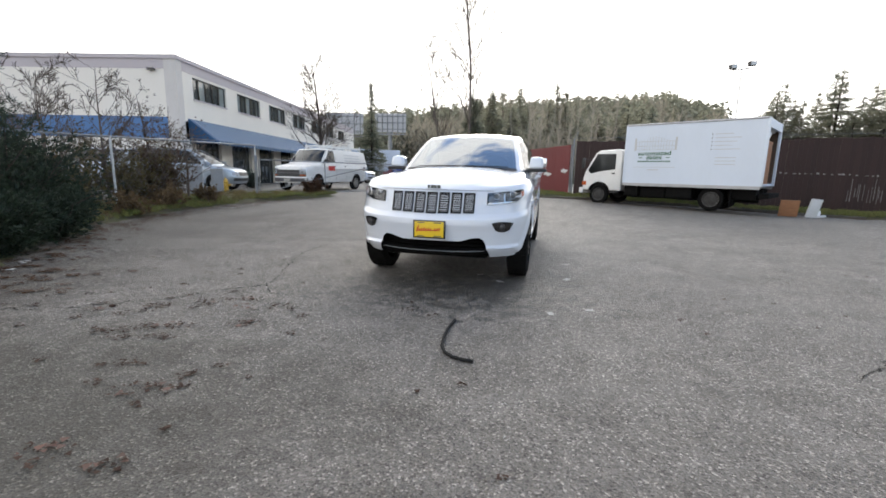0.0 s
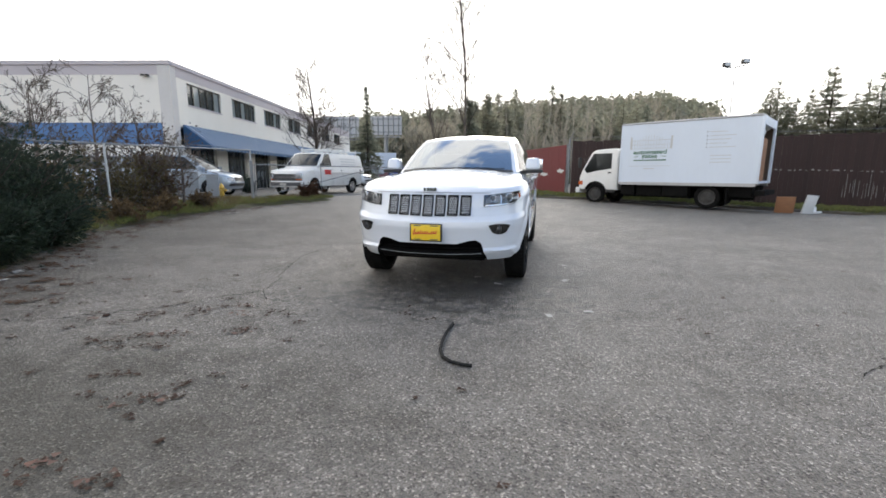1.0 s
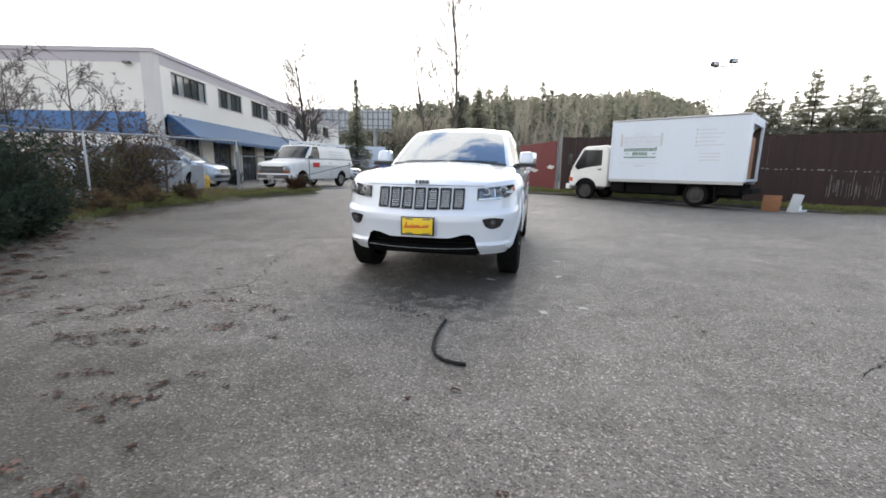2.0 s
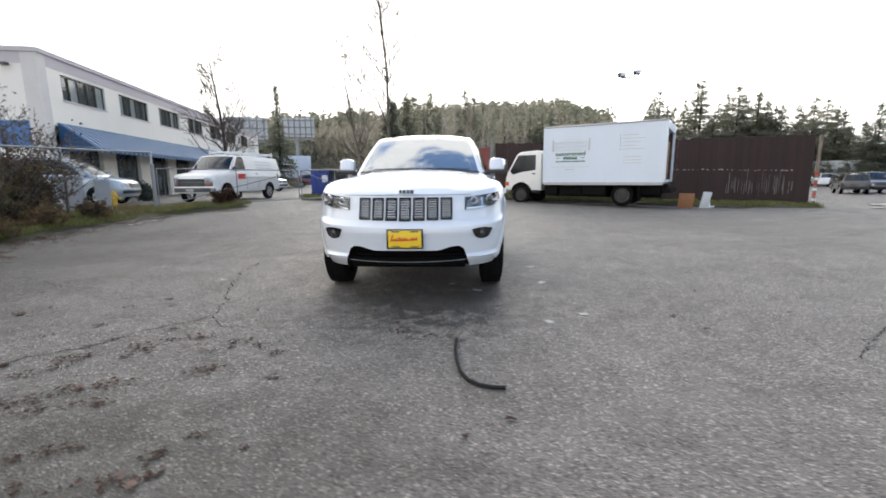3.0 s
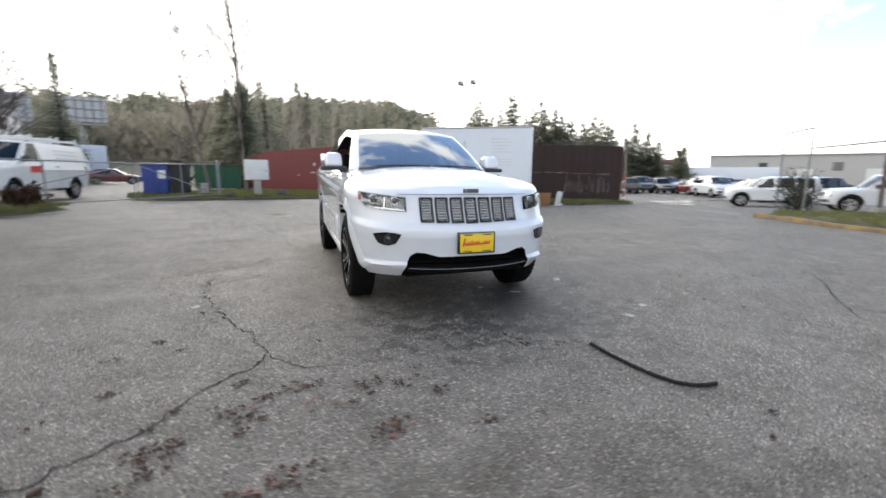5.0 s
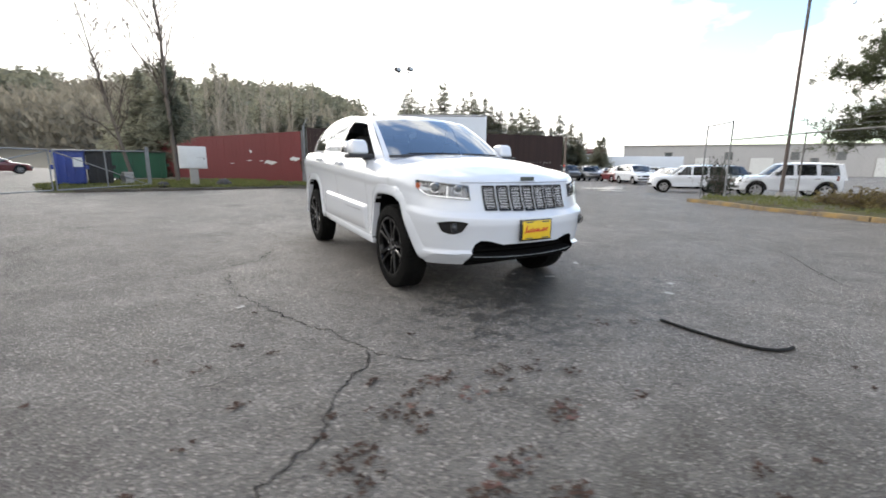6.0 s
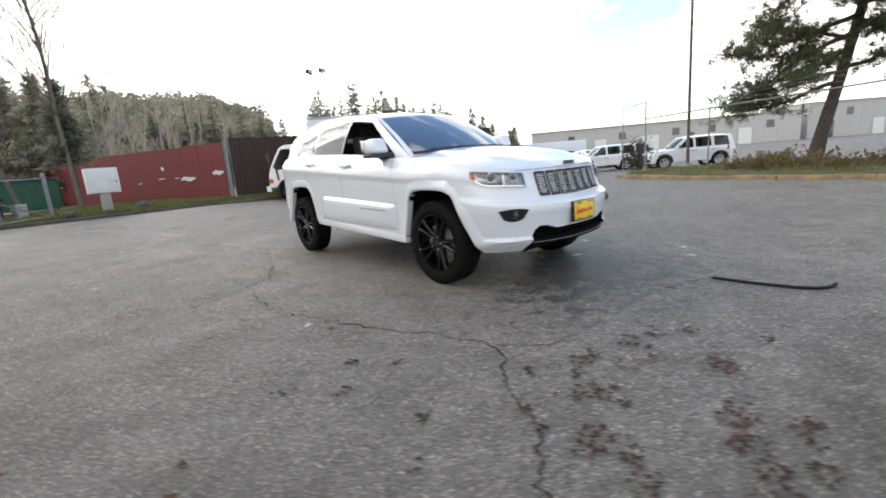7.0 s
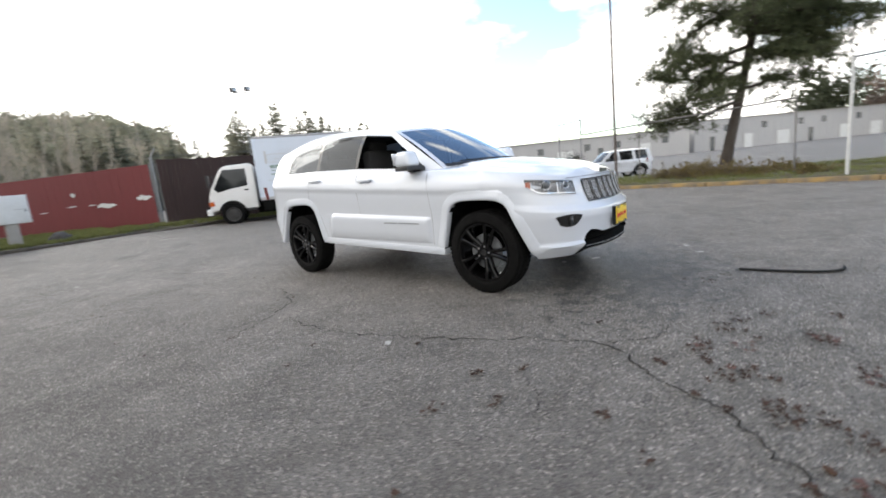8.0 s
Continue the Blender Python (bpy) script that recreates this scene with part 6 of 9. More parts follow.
# ---- other vehicles ----
VAN = Shape(
    base=3.43, flare=0.012, scallop=0.0, round=0.03, plan=(3.0, 2.6, 0.45), belly=0.05, arch=0.02, rear_glass=True,
    width=((0.35, 0.93), (0.5, 0.97), (0.9, 1.0), (1.15, 1.0), (1.35, 0.97)),
    front=((0.35, -0.93), (0.5, -0.98), (0.62, -0.97), (0.66, -0.9), (1.0, -0.88), (1.15, -0.80), (1.3, -0.7)),
    back=((0.4, 4.58), (0.6, 4.62), (1.4, 4.6)),
    sill=((-1.0, 0.40), (0.5, 0.42), (4.7, 0.45)),
    belt=((-1.0, 1.08), (-0.5, 1.16), (0.2, 1.26), (0.6, 1.30), (4.7, 1.32)),
    crown=((-0.95, 0.0), (-0.6, 0.05), (0.2, 0.07), (0.8, 0.0), (4.7, 0.0)),
    screen_base=(0.36, 1.30, 0.93, 0.22), screen_top=(1.02, 1.98, 0.80),
    tail_base=(4.60, 1.32, 0.95), tail_top=(4.48, 1.98, 0.82),
    side_lines=((0.36, 1.02, "body"), (0.55, 1.13, "window"), (1.45, 1.45, "body"), (4.60, 4.48, "body")),
)
MINIVAN = Shape(
    base=2.82, flare=0.012, scallop=0.0, round=0.05, plan=(2.6, 2.6, 0.5), belly=0.05, arch=0.03, rear_glass=True,
    width=((0.3, 0.88), (0.45, 0.95), (0.9, 0.98), (1.1, 0.96), (1.3, 0.9)),
    front=((0.3, -0.83), (0.45, -0.9), (0.6, -0.92), (0.85, -0.84), (1.0, -0.7)),
    back=((0.35, 3.9), (0.6, 3.98), (1.3, 3.92)),
    sill=((-1.0, 0.32), (4.0, 0.36)),
    belt=((-1.0, 0.86), (-0.4, 0.98), (0.4, 1.10), (4.1, 1.18)),
    crown=((-0.95, 0.0), (-0.6, 0.05), (0.2, 0.07), (0.8, 0.0), (4.1, 0.0)),
    screen_base=(0.15, 1.10, 0.84, 0.24), screen_top=(1.05, 1.72, 0.68),
    tail_base=(3.92, 1.18, 0.85), tail_top=(3.7, 1.72, 0.7),
    side_lines=((0.15, 1.05, "body"), (0.45, 1.18, "window"), (1.5, 1.5, "black"), (1.58, 1.58, "tint"), (2.6, 2.55, "black"), (2.68, 2.63, "tint"), (3.7, 3.5, "body"), (3.92, 3.7, "body")),
)
BOXY = Shape(
    base=2.65, flare=0.02, scallop=0.015, round=0.04, plan=(2.6, 2.6, 0.5), belly=0.05, arch=0.03, rear_glass=True,
    width=((0.3, 0.85), (0.45, 0.89), (0.9, 0.92), (1.1, 0.91), (1.3, 0.87)),
    front=((0.3, -0.76), (0.45, -0.82), (0.65, -0.83), (0.8, -0.78), (1.05, -0.70)),
    back=((0.35, 2.98 + 0.42), (0.6, 3.44), (1.3, 3.38)),
    sill=((-1.0, 0.36), (4.0, 0.40)),
    belt=((-1.0, 0.91), (-0.4, 0.96), (0.4, 1.01), (4.0, 1.04)),
    crown=((-0.95, 0.0), (-0.6, 0.05), (0.2, 0.06), (0.8, 0.0), (4.1, 0.0)),
    screen_base=(0.50, 1.01, 0.80, 0.2), screen_top=(1.05, 1.56, 0.68),
    tail_base=(3.36, 1.04, 0.80), tail_top=(3.24, 1.56, 0.69),
    side_lines=((0.50, 1.05, "body"), (0.68, 1.16, "tint"), (1.40, 1.38, "body"), (1.52, 1.50, "tint"), (2.25, 2.22, "body"), (2.40, 2.37, "tint"), (3.12, 3.02, "body"), (3.36, 3.24, "body")),
)
SEDAN = Shape(
    base=2.75, flare=0.012, scallop=0.01, round=0.06, plan=(2.4, 2.6, 0.6), belly=0.06, arch=0.03, rear_glass=True,
    width=((0.2, 0.82), (0.4, 0.89), (0.7, 0.91), (0.9, 0.89), (1.05, 0.82)),
    front=((0.2, -0.8), (0.4, -0.88), (0.6, -0.87), (0.75, -0.78), (0.9, -0.6)),
    back=((0.3, 3.75), (0.6, 3.82), (1.05, 3.72)),
    sill=((-1.0, 0.24), (4.0, 0.27)),
    belt=((-1.0, 0.66), (-0.4, 0.80), (0.5, 0.93), (2.6, 0.98), (3.9, 0.98)),
    crown=((-0.95, 0.0), (-0.6, 0.05), (0.2, 0.07), (0.8, 0.0), (2.8, 0.0), (3.2, 0.03), (4.1, 0.0)),
    screen_base=(0.45, 0.93, 0.76, 0.24), screen_top=(1.25, 1.40, 0.60),
    tail_base=(3.35, 0.98, 0.74), tail_top=(2.65, 1.38, 0.58),
    side_lines=((0.45, 1.25, "body"), (0.72, 1.33, "window"), (1.62, 1.6, "black"), (1.70, 1.68, "tint"), (2.75, 2.35, "body"), (3.35, 2.65, "body")),
)


def plain_car(S, paint, label, category, group="", wheel=0.35, rim="rim_silver", low_trim=False, face=True):
    """A road car in less detail than the one in front: body, glass, wheels, lamps, grille, mirrors."""
    car = thing({"van": "van", "minivan": "minivan", "pickup": "pickup"}.get(category, "car"), Matrix(), label, category, group)
    me = carve(lower_body(S, 56, 14, 9), [wheel_cutter(0.0, wheel + 0.07, S.half(0.6), wheel + 0.02), wheel_cutter(S.base, wheel + 0.07, S.half(0.6), wheel + 0.02)], [paint, "plastic_black"])
    link_data("body", me, [], car, 35)
    cabin_parts(S, car, paint, fine=0)
    for s in (-1, 1):
        for y in (0.0, S.base):
            wheel_part(car, s * (S.half(0.6) - 0.13), y, wheel, 0.22, rim, s, False, 5)
        zt = S.top(-0.75)
        w = S.half(0.7)
        lamp = lambda u, v: (s * w * (0.60 + 0.28 * (u if s > 0 else 1 - u)), zt - 0.24 + 0.15 * v)
        patch(car, "headlamp", S, lamp, 5, 3, "lamp_shell", 0.008, "clear headlamp")
        patch(car, "tail_lamp", S, lambda u, v: (interp(0.9, S.back) - 0.46 + 0.1 * u, zt - 0.1 + 0.22 * v), 3, 3, "red_lens", 0.01, "red tail lamp", "right" if s < 0 else "left")
        bm = bmesh.new()
        zb = S.screen_base[1] + 0.1
        add_box(bm, *sorted((s * (S.half(1.1) - 0.08), s * (S.half(1.1) + 0.16))), S.screen_base[0] + 0.18, S.screen_base[0] + 0.3, zb - 0.07, zb + 0.1, 0.03)
        part("door_mirror", bm, "plastic_black" if low_trim else paint, car, smooth=50)
        for y0 in (1.5, 2.45):
            if y0 < S.base - 0.1:
                h = Heap()
                h.tube([(s * (S.side(y0, z) - 0.001), y0, z) for z in lin(0.5, S.top(y0) - 0.04, 6)], 0.006, 4)
                h.link("door_seam", "plastic_black", car)
                xx, zh = S.side(y0 - 0.15, S.top(y0) - 0.12), S.top(y0) - 0.12
                box("door_handle", *sorted((s * (xx - 0.01), s * (xx + 0.03))), y0 - 0.27, y0 - 0.08, zh - 0.015, zh + 0.015, "plastic_black", car, 0.008)
    if not face:
        return car
    patch(car, "grille", S, lambda u, v: (S.half(0.7) * (-0.5 + u), S.top(-0.75) - 0.25 + 0.17 * v), 8, 3, "plastic_black", 0.007, "dark grille")
    patch(car, "bumper_strip", S, lambda u, v: (S.half(0.6) * (-0.85 + 1.7 * u), 0.44 + 0.12 * v), 12, 3, "plastic_black", 0.006)
    return car


def put(car, x, y, rz, lift=0.0):
    car.matrix_basis = pose(x, y, ground_z(x, y) + lift, 0, 0, rz)
    return car


# cargo van with ladder rack in the office yard
van = plain_car(VAN, "paint_white_old", "white cargo van with ladder rack and red door sign", "van", wheel=0.37, rim="rim_silver", low_trim=True, face=False)
for y in (1.5, 2.6, 3.0, 4.2):
    for s in (-1, 1):
        rod("rack_post", (s * 0.74, y, 1.97), (s * 0.74, y, 2.28), 0.032, "board_white", van, seg=6)
    rod("rack_bar", (-0.78, y, 2.18), (0.78, y, 2.18), 0.034, "board_white", van, seg=6)
for s in (-1, 1):
    rod("rack_rail", (s * 0.74, 1.4, 2.12), (s * 0.74, 4.3, 2.12), 0.02, "board_white", van, seg=6)
patch(van, "door_sign", VAN, lambda u, v: (0.78 + 0.56 * u, 0.98 + 0.22 * v), 6, 3, "ink_red", 0.022, "red door sign", "left")
for k in range(3):
    C = Cabin(VAN)
    bm = bmesh.new()
    bar = Heap()
    bar.add(*grid_mesh(lambda u, v: tuple(Vector(C.flank(2.3 + 1.5 * u, 2.3 + 1.5 * u, 0.2 + 0.2 * k + 0.08 * v, 1)) + Vector((0.006, 0, 0))), lin(0, 1, 5), lin(0, 1, 2)))
    bar.link("sign_bar", "ink_grey", van)
    bm.free()
patch(van, "grille_panel", VAN, lambda u, v: (-0.86 + 1.72 * u, 0.68 + 0.30 * v), 14, 4, "plastic_black", 0.004, "wide dark grille")
for k in range(5):
    patch(van, "grille_bar", VAN, lambda u, v: (-0.50 + 1.0 * u, 0.715 + 0.052 * k + 0.010 * v), 8, 2, "bumper_dark", 0.009)
patch(van, "grille_bar", VAN, lambda u, v: (-0.56 + 1.12 * u, 0.815 + 0.045 * v), 8, 2, "bumper_dark", 0.013, "dull dark cross bar")
for s in (-1, 1):
    patch(van, "lamp_block", VAN, lambda u, v: (s * (0.58 + 0.26 * (u if s > 0 else 1 - u)), 0.79 + 0.13 * v), 5, 3, "lamp_shell", 0.014, "square headlamp")
    patch(van, "indicator", VAN, lambda u, v: (s * (0.60 + 0.24 * (u if s > 0 else 1 - u)), 0.715 + 0.05 * v), 5, 2, "amber", 0.014)
patch(van, "front_bumper", VAN, lambda u, v: (-0.94 + 1.88 * u, 0.45 + 0.17 * v), 12, 3, "bumper_dark", 0.014, "dull dark bumper")
box("bumper_plate", -0.16, 0.16, -1.02, -0.99, 0.47, 0.58, "litter", van)
put(van, -7.75, 20.9, -17)

mini = plain_car(MINIVAN, "paint_silver", "silver-blue minivan parked by the office wall", "minivan", wheel=0.33)
put(mini, -10.9, 19.9, 96)

boxy_car = plain_car(BOXY, "paint_white", "white boxy sport utility car in the sales lot", "car", "cars in the sales lot", 0.36, low_trim=True)
put(boxy_car, 21.6, 8.55, 209)
put(plain_car(BOXY, "paint_white", "white boxy sport utility car beside the sales lot entrance", "car", "cars in the sales lot", 0.36, low_trim=True), 24.36, 13.79, 210)

stock = [("paint_dark", BOXY), ("paint_grey", BOXY), ("paint_red", SEDAN), ("paint_white", SEDAN), ("paint_blue", SEDAN), ("paint_grey", SEDAN), ("paint_dark", MINIVAN), ("paint_white", MINIVAN)]
words = {"paint_dark": "black", "paint_grey": "grey", "paint_red": "dark red", "paint_white": "white", "paint_blue": "blue"}
makes = {BOXY: "boxy sport utility car", SEDAN: "saloon car", MINIVAN: "minivan"}
built = [plain_car(S, p, words[p] + " " + makes[S] + " parked in the sales lot", "car", "cars in the sales lot", 0.34) for p, S in stock]
rnd = random.Random(3)
first = set()
spots = [(39.6, 32.0), (40.7, 30.3), (41.7, 28.5), (42.5, 26.8), (43.3, 25.1), (44.0, 23.4), (44.6, 21.6), (50.8, 40.3), (51.9, 38.4), (52.9, 36.5), (53.8, 34.7), (54.7, 32.9), (55.4, 31.0), (56.2, 29.2), (36.6, 20.4), (35.4, 17.2), (29.8, 10.9), (31.0, 14.6)]
spots += [(60.0 + 1.0 * k, 51.0 - 2.0 * k) for k in range(5)] + [(63.0, 37.0), (64.0, 34.6), (65.0, 32.2), (66.0, 29.8)]
for i, (x, y) in enumerate(spots):
    k = (0, 6, 1, 2, 0, 7, 3, 1, 0, 6, 7, 3, 5, 0, 7, 4, 0, 3, 7, 2, 6, 7, 3, 5, 7, 0, 1)[i]
    rz = -40 + rnd.uniform(-5, 5) + 180 * (i % 3 == 0)
    if k not in first:
        first.add(k)
        put(built[k], x, y, rz)
    else:
        copy_thing(built[k], pose(x, y, ground_z(x, y), 0, 0, rz))
copy_thing(built[2], pose(-6.0, 54.0, ground_z(-3, 34), 0, 0, 100))
for x, y, k, rz in ((-16.0, 18.2, 7, 8), (-19.2, 17.8, 2, -4), (-22.5, 18.0, 3, 3)):
    tagged(copy_thing(built[k], pose(x, y, ground_z(x, y), 0, 0, rz)), words[stock[k][0]] + " " + makes[stock[k][1]] + " parked by the office end wall", "car", "cars in the office yard")
tagged(copy_thing(built[7], pose(-8.2, 36.5, ground_z(-8, 36), 0, 0, 80)), "white minivan parked far back in the office yard", "minivan", "cars in the office yard")


def box_truck(m):
    """Cab-over lorry with a plain white box body, its tail door rolled up."""
    t = thing("box_truck", m, "white box truck with green gate-company lettering and open rear door", "truck")
    # local: box from y = 0 (front) to 4.35 (rear), near side at x = 0, far side at x = -2.3; cab ahead at -y
    L, W, z0, z1 = 4.35, 2.3, 0.88, 3.0
    body = new("cargo_box")
    body.parent = t
    for name, b in (("side_panel", (-0.05, 0, 0, L, z0, z1)), ("side_panel", (-W, -W + 0.05, 0, L, z0, z1)), ("front_panel", (-W + 0.05, -0.05, 0, 0.05, z0, z1)), ("roof_panel", (-W + 0.05, -0.05, 0.05, L, z1 - 0.05, z1 - 0.002)), ("floor_panel", (-W + 0.05, -0.05, 0.05, L, z0, z0 + 0.08))):
        box(name, *b, "box_white", body)
    for x in (0.012, -W - 0.012):
        rod("edge_trim", (x - (0.02 if x > 0 else -0.02), 0, z1), (x - (0.02 if x > 0 else -0.02), L, z1), 0.035, "silver_dull", body, seg=8)
        box("bottom_rail", *sorted((x - 0.03, x + 0.012)), 0, L, z0 - 0.1, z0, "silver_dull", body)
    for y in (0.0, L):
        for x in (0.0, -W):
            box("corner_post", x - (0.045 if y == 0 else 0.07), x + 0.012 if x == 0 else x + (0.045 if y == 0 else 0.07), y - 0.02, y + 0.06, z0, z1 + 0.01, "box_white", body, 0.01)
    box("rear_header", -W + 0.05, -0.05, L - 0.02, L + 0.05, z1 - 0.28, z1 - 0.01, "box_white", body)
    # shelves and boards inside
    for k in range(4):
        box("shelf", -W + 0.1, -W + 0.55, 0.4, L - 0.25, z0 + 0.3 + 0.42 * k, z0 + 0.33 + 0.42 * k, "wood_raw", body)
    box("inner_board", -1.45, -0.075, L - 0.07, L - 0.03, z0 + 0.08, z0 + 1.46, "wood_raw", body)
    rod("rolled_bundle", (-0.35, L - 0.12, z1 - 0.50), (-0.95, L - 0.16, z1 - 0.46), 0.13, "board_white", body, seg=12)
    box("lining", -W + 0.052, -W + 0.06, 0.06, L - 0.02, z0 + 0.08, z1 - 0.06, "lining_dark", body)
    box("lining", -0.06, -0.052, 0.06, L - 0.02, z0 + 0.08, z1 - 0.06, "lining_dark", body)
    box("lining", -W + 0.06, -0.06, 0.052, 0.06, z0 + 0.08, z1 - 0.06, "lining_dark", body)
    box("lining", -W + 0.06, -0.06, 0.06, L - 0.1, z1 - 0.065, z1 - 0.056, "lining_dark", body)
    rod("rolled_door", (-W + 0.1, L - 0.2, z1 - 0.2), (-0.1, L - 0.2, z1 - 0.2), 0.13, "board_white", body, seg=16)
    for k in range(3):
        box("stock_carton", -W + 0.13, -W + 0.45 + 0.03 * k, L - 0.75 + 0.05 * k, L - 0.3, z0 + 0.34 + 0.42 * k, z0 + 0.52 + 0.42 * k, "scrap_grey" if k % 2 else "litter", body, 0.01)
    # lettering and bars on the near side
    def words_on(text, size, y, z, mat):
        cu = bpy.data.curves.new("lettering", "FONT")
        cu.body, cu.size, cu.extrude, cu.align_x = text, size, 0.001, "CENTER"
        cu.offset = 0.004
        me = bpy.data.meshes.new_from_object(bpy.data.objects.new("lettering", cu))
        ob = link_data("lettering", me, mat, t)
        ob.matrix_basis = Matrix(((0, 0, 1, 0.006), (1, 0, 0, y), (0, 1, 0, z), (0, 0, 0, 1)))
        ob.scale = (1.25, 1, 1)
    words_on("automated", 0.215, 1.06, 1.90, "ink_green")
    words_on("gates", 0.215, 1.06, 1.755, "ink_green")
    for k in range(13):
        box("sign_bar", 0.002, 0.006, 0.50 + k * 0.088, 0.50 + k * 0.088 + (0.07, 0.06, 0.075)[k % 3], 1.655, 1.70, "ink_green", t)
    for y0 in (0.52, 1.48):
        box("sign_bar", 0.002, 0.006, y0, y0 + 0.13, 1.80, 1.822, "ink_green", t)
    box("sign_bar", 0.002, 0.006, 0.34, 1.78, 1.46, 1.474, "ink_grey", t)
    box("sign_bar", 0.002, 0.006, 0.88, 1.24, 1.36, 1.39, "ink_grey", t)
    for k in range(5):
        box("sign_bar", 0.002, 0.006, 2.85, 2.88, 2.55 - 0.125 * k, 2.58 - 0.125 * k, "ink_dark", t)
        box("sign_bar", 0.002, 0.006, 2.95, 3.45 + 0.12 * ((k * 2) % 3), 2.555 - 0.125 * k, 2.575 - 0.125 * k, "ink_grey", t)
    for k in range(3):
        box("sign_bar", 0.002, 0.006, 3.0, 3.6, 1.78 - 0.11 * k, 1.80 - 0.11 * k, "ink_grey", t)
    # drawing of a wide gate as plain bars
    for k in range(15):
        y = 0.40 + k * 0.095
        box("gate_drawing", 0.002, 0.005, y, y + 0.013, 2.09, 2.40 + 0.17 * math.sin(math.pi * k / 14) ** 2, "ink_grey", t)
    for z in (2.09, 2.22, 2.38):
        box("gate_drawing", 0.002, 0.005, 0.38, 1.76, z, z + 0.014, "ink_grey", t)
    for y in (0.34, 1.74):
        box("gate_drawing", 0.002, 0.005, y, y + 0.06, 2.07, 2.52, "ink_grey", t)
    # chassis
    ch = new("chassis")
    ch.parent = t
    for x in (-0.75, -1.55):
        box("frame_rail", x - 0.05, x + 0.05, -1.4, L, 0.62, 0.80, "rubber", ch)
    box("fuel_tank", -0.62, -0.2, 0.6, 1.5, 0.38, 0.72, "rubber", ch, 0.05)
    box("gearbox", -1.5, -0.8, -0.6, 1.8, 0.42, 0.7, "rubber", ch, 0.05)
    # black boxes and a sheet added to fill the shade under the truck
    box("drop_frame", -W + 0.12, -0.3, 0.1, 4.1, 0.70, 0.78, "rubber", ch)
    box("spare_carrier", -1.6, -0.7, 3.35, 4.2, 0.45, 0.70, "rubber", ch, 0.08)
    box("side_locker", -0.5, -0.1, 1.55, 2.4, 0.40, 0.78, "rubber", ch, 0.02)
    box("battery_box", -0.5, -0.1, 0.05, 0.55, 0.40, 0.78, "rubber", ch, 0.02)
    box("rear_hanger", -1.9, -0.25, 3.45, 4.25, 0.42, 0.78, "rubber", ch, 0.04)
    box("cross_panel", -1.2, -1.16, -0.2, 4.2, 0.30, 0.78, "rubber", ch)
    box("rear_bumper", -W + 0.1, -0.1, L - 0.02, L + 0.25, 0.50, 0.66, "rubber", ch, 0.01)
    box("mud_flap", -0.62, -0.06, 3.55, 3.58, 0.2, 0.75, "rubber", ch)
    rod("axle", (-W + 0.3, 3.0, 0.40), (-0.3, 3.0, 0.40), 0.06, "rubber", ch)
    for y, r in ((-1.0, 0.39), (3.0, 0.40)):
        for s, x in ((1, -0.20), (-1, -W + 0.20)):
            wheel_part(t, x, y, r, 0.22, "rim_dirty", s, False, 0)
            if y > 0:
                wheel_part(t, x - s * 0.26, y, r, 0.22, "rim_dirty", s, False, 0)
    # cab
    cab = new("cab")
    cab.parent = t
    tagged(cab, "white tilt cab")
    prof = [(-0.12, 0.55), (-0.12, 2.08), (-0.25, 2.16), (-1.05, 2.12), (-1.22, 2.02), (-1.62, 1.30), (-1.70, 1.05), (-1.72, 0.55)]
    bm = bmesh.new()
    x0, x1 = -0.13, -W + 0.13
    a = [bm.verts.new((x0, y, z)) for y, z in prof]
    c = [bm.verts.new((x1, y, z)) for y, z in prof]
    bm.faces.new(a)
    bm.faces.new(c[::-1])
    for i in range(len(prof)):
        j = (i + 1) % len(prof)
        bm.faces.new((a[i], c[i], c[j], a[j]))
    bmesh.ops.recalc_face_normals(bm, faces=bm.faces)
    bmesh.ops.bevel(bm, geom=bm.edges[:], offset=0.05, segments=3, affect="EDGES", profile=0.5)
    tmp = bpy.data.meshes.new("cab_shell")
    bm.to_mesh(tmp)
    bm.free()
    me = carve(tmp, [wheel_cutter_at(-1.0, 0.47, x0, x1)], ["paint_white_old", "plastic_black"])
    link_data("cab_shell", me, [], cab, 40)
    for s, x in ((1, x0), (-1, x1)):
        vs = [(x + s * 0.004, y, z) for y, z in ((-0.38, 1.38), (-0.38, 1.98), (-1.14, 1.98), (-1.50, 1.34), (-1.38, 1.20), (-0.98, 1.30))]
        h = Heap()
        h.add(vs, [tuple(range(6))[::s]])
        h.link("side_window", "glass_tint", cab)
        rod("mirror_arm", (x, -1.45, 1.75), (x + s * 0.22, -1.6, 1.8), 0.012, "plastic_black", cab, seg=6)
        box("door_mirror", *sorted((x + s * 0.12, x + s * 0.3)), -1.66, -1.58, 1.42, 1.82, "plastic_black", cab, 0.02)
        box("door_handle", *sorted((x - s * 0.005, x + s * 0.02)), -0.52, -0.38, 1.2, 1.25, "plastic_black", cab, 0.008)
        box("step", *sorted((x - s * 0.08, x + s * 0.03)), -0.55, -0.2, 0.46, 0.56, "plastic_black", cab, 0.02)
        box("headlamp", *sorted((x - s * 0.45, x - s * 0.12)), -1.75, -1.70, 0.72, 0.9, "lamp_shell", cab, 0.015)
        box("indicator", *sorted((x - s * 0.1, x + s * 0.008)), -1.73, -1.55, 0.74, 0.9, "amber", cab, 0.015)
    h = Heap()
    h.add([(x0 - 0.1, -1.635, 1.36), (x1 + 0.1, -1.635, 1.36), (x1 + 0.14, -1.27, 1.98), (x0 - 0.14, -1.27, 1.98)], [(0, 1, 2, 3)])
    h.link("windscreen", "glass_tint", cab)
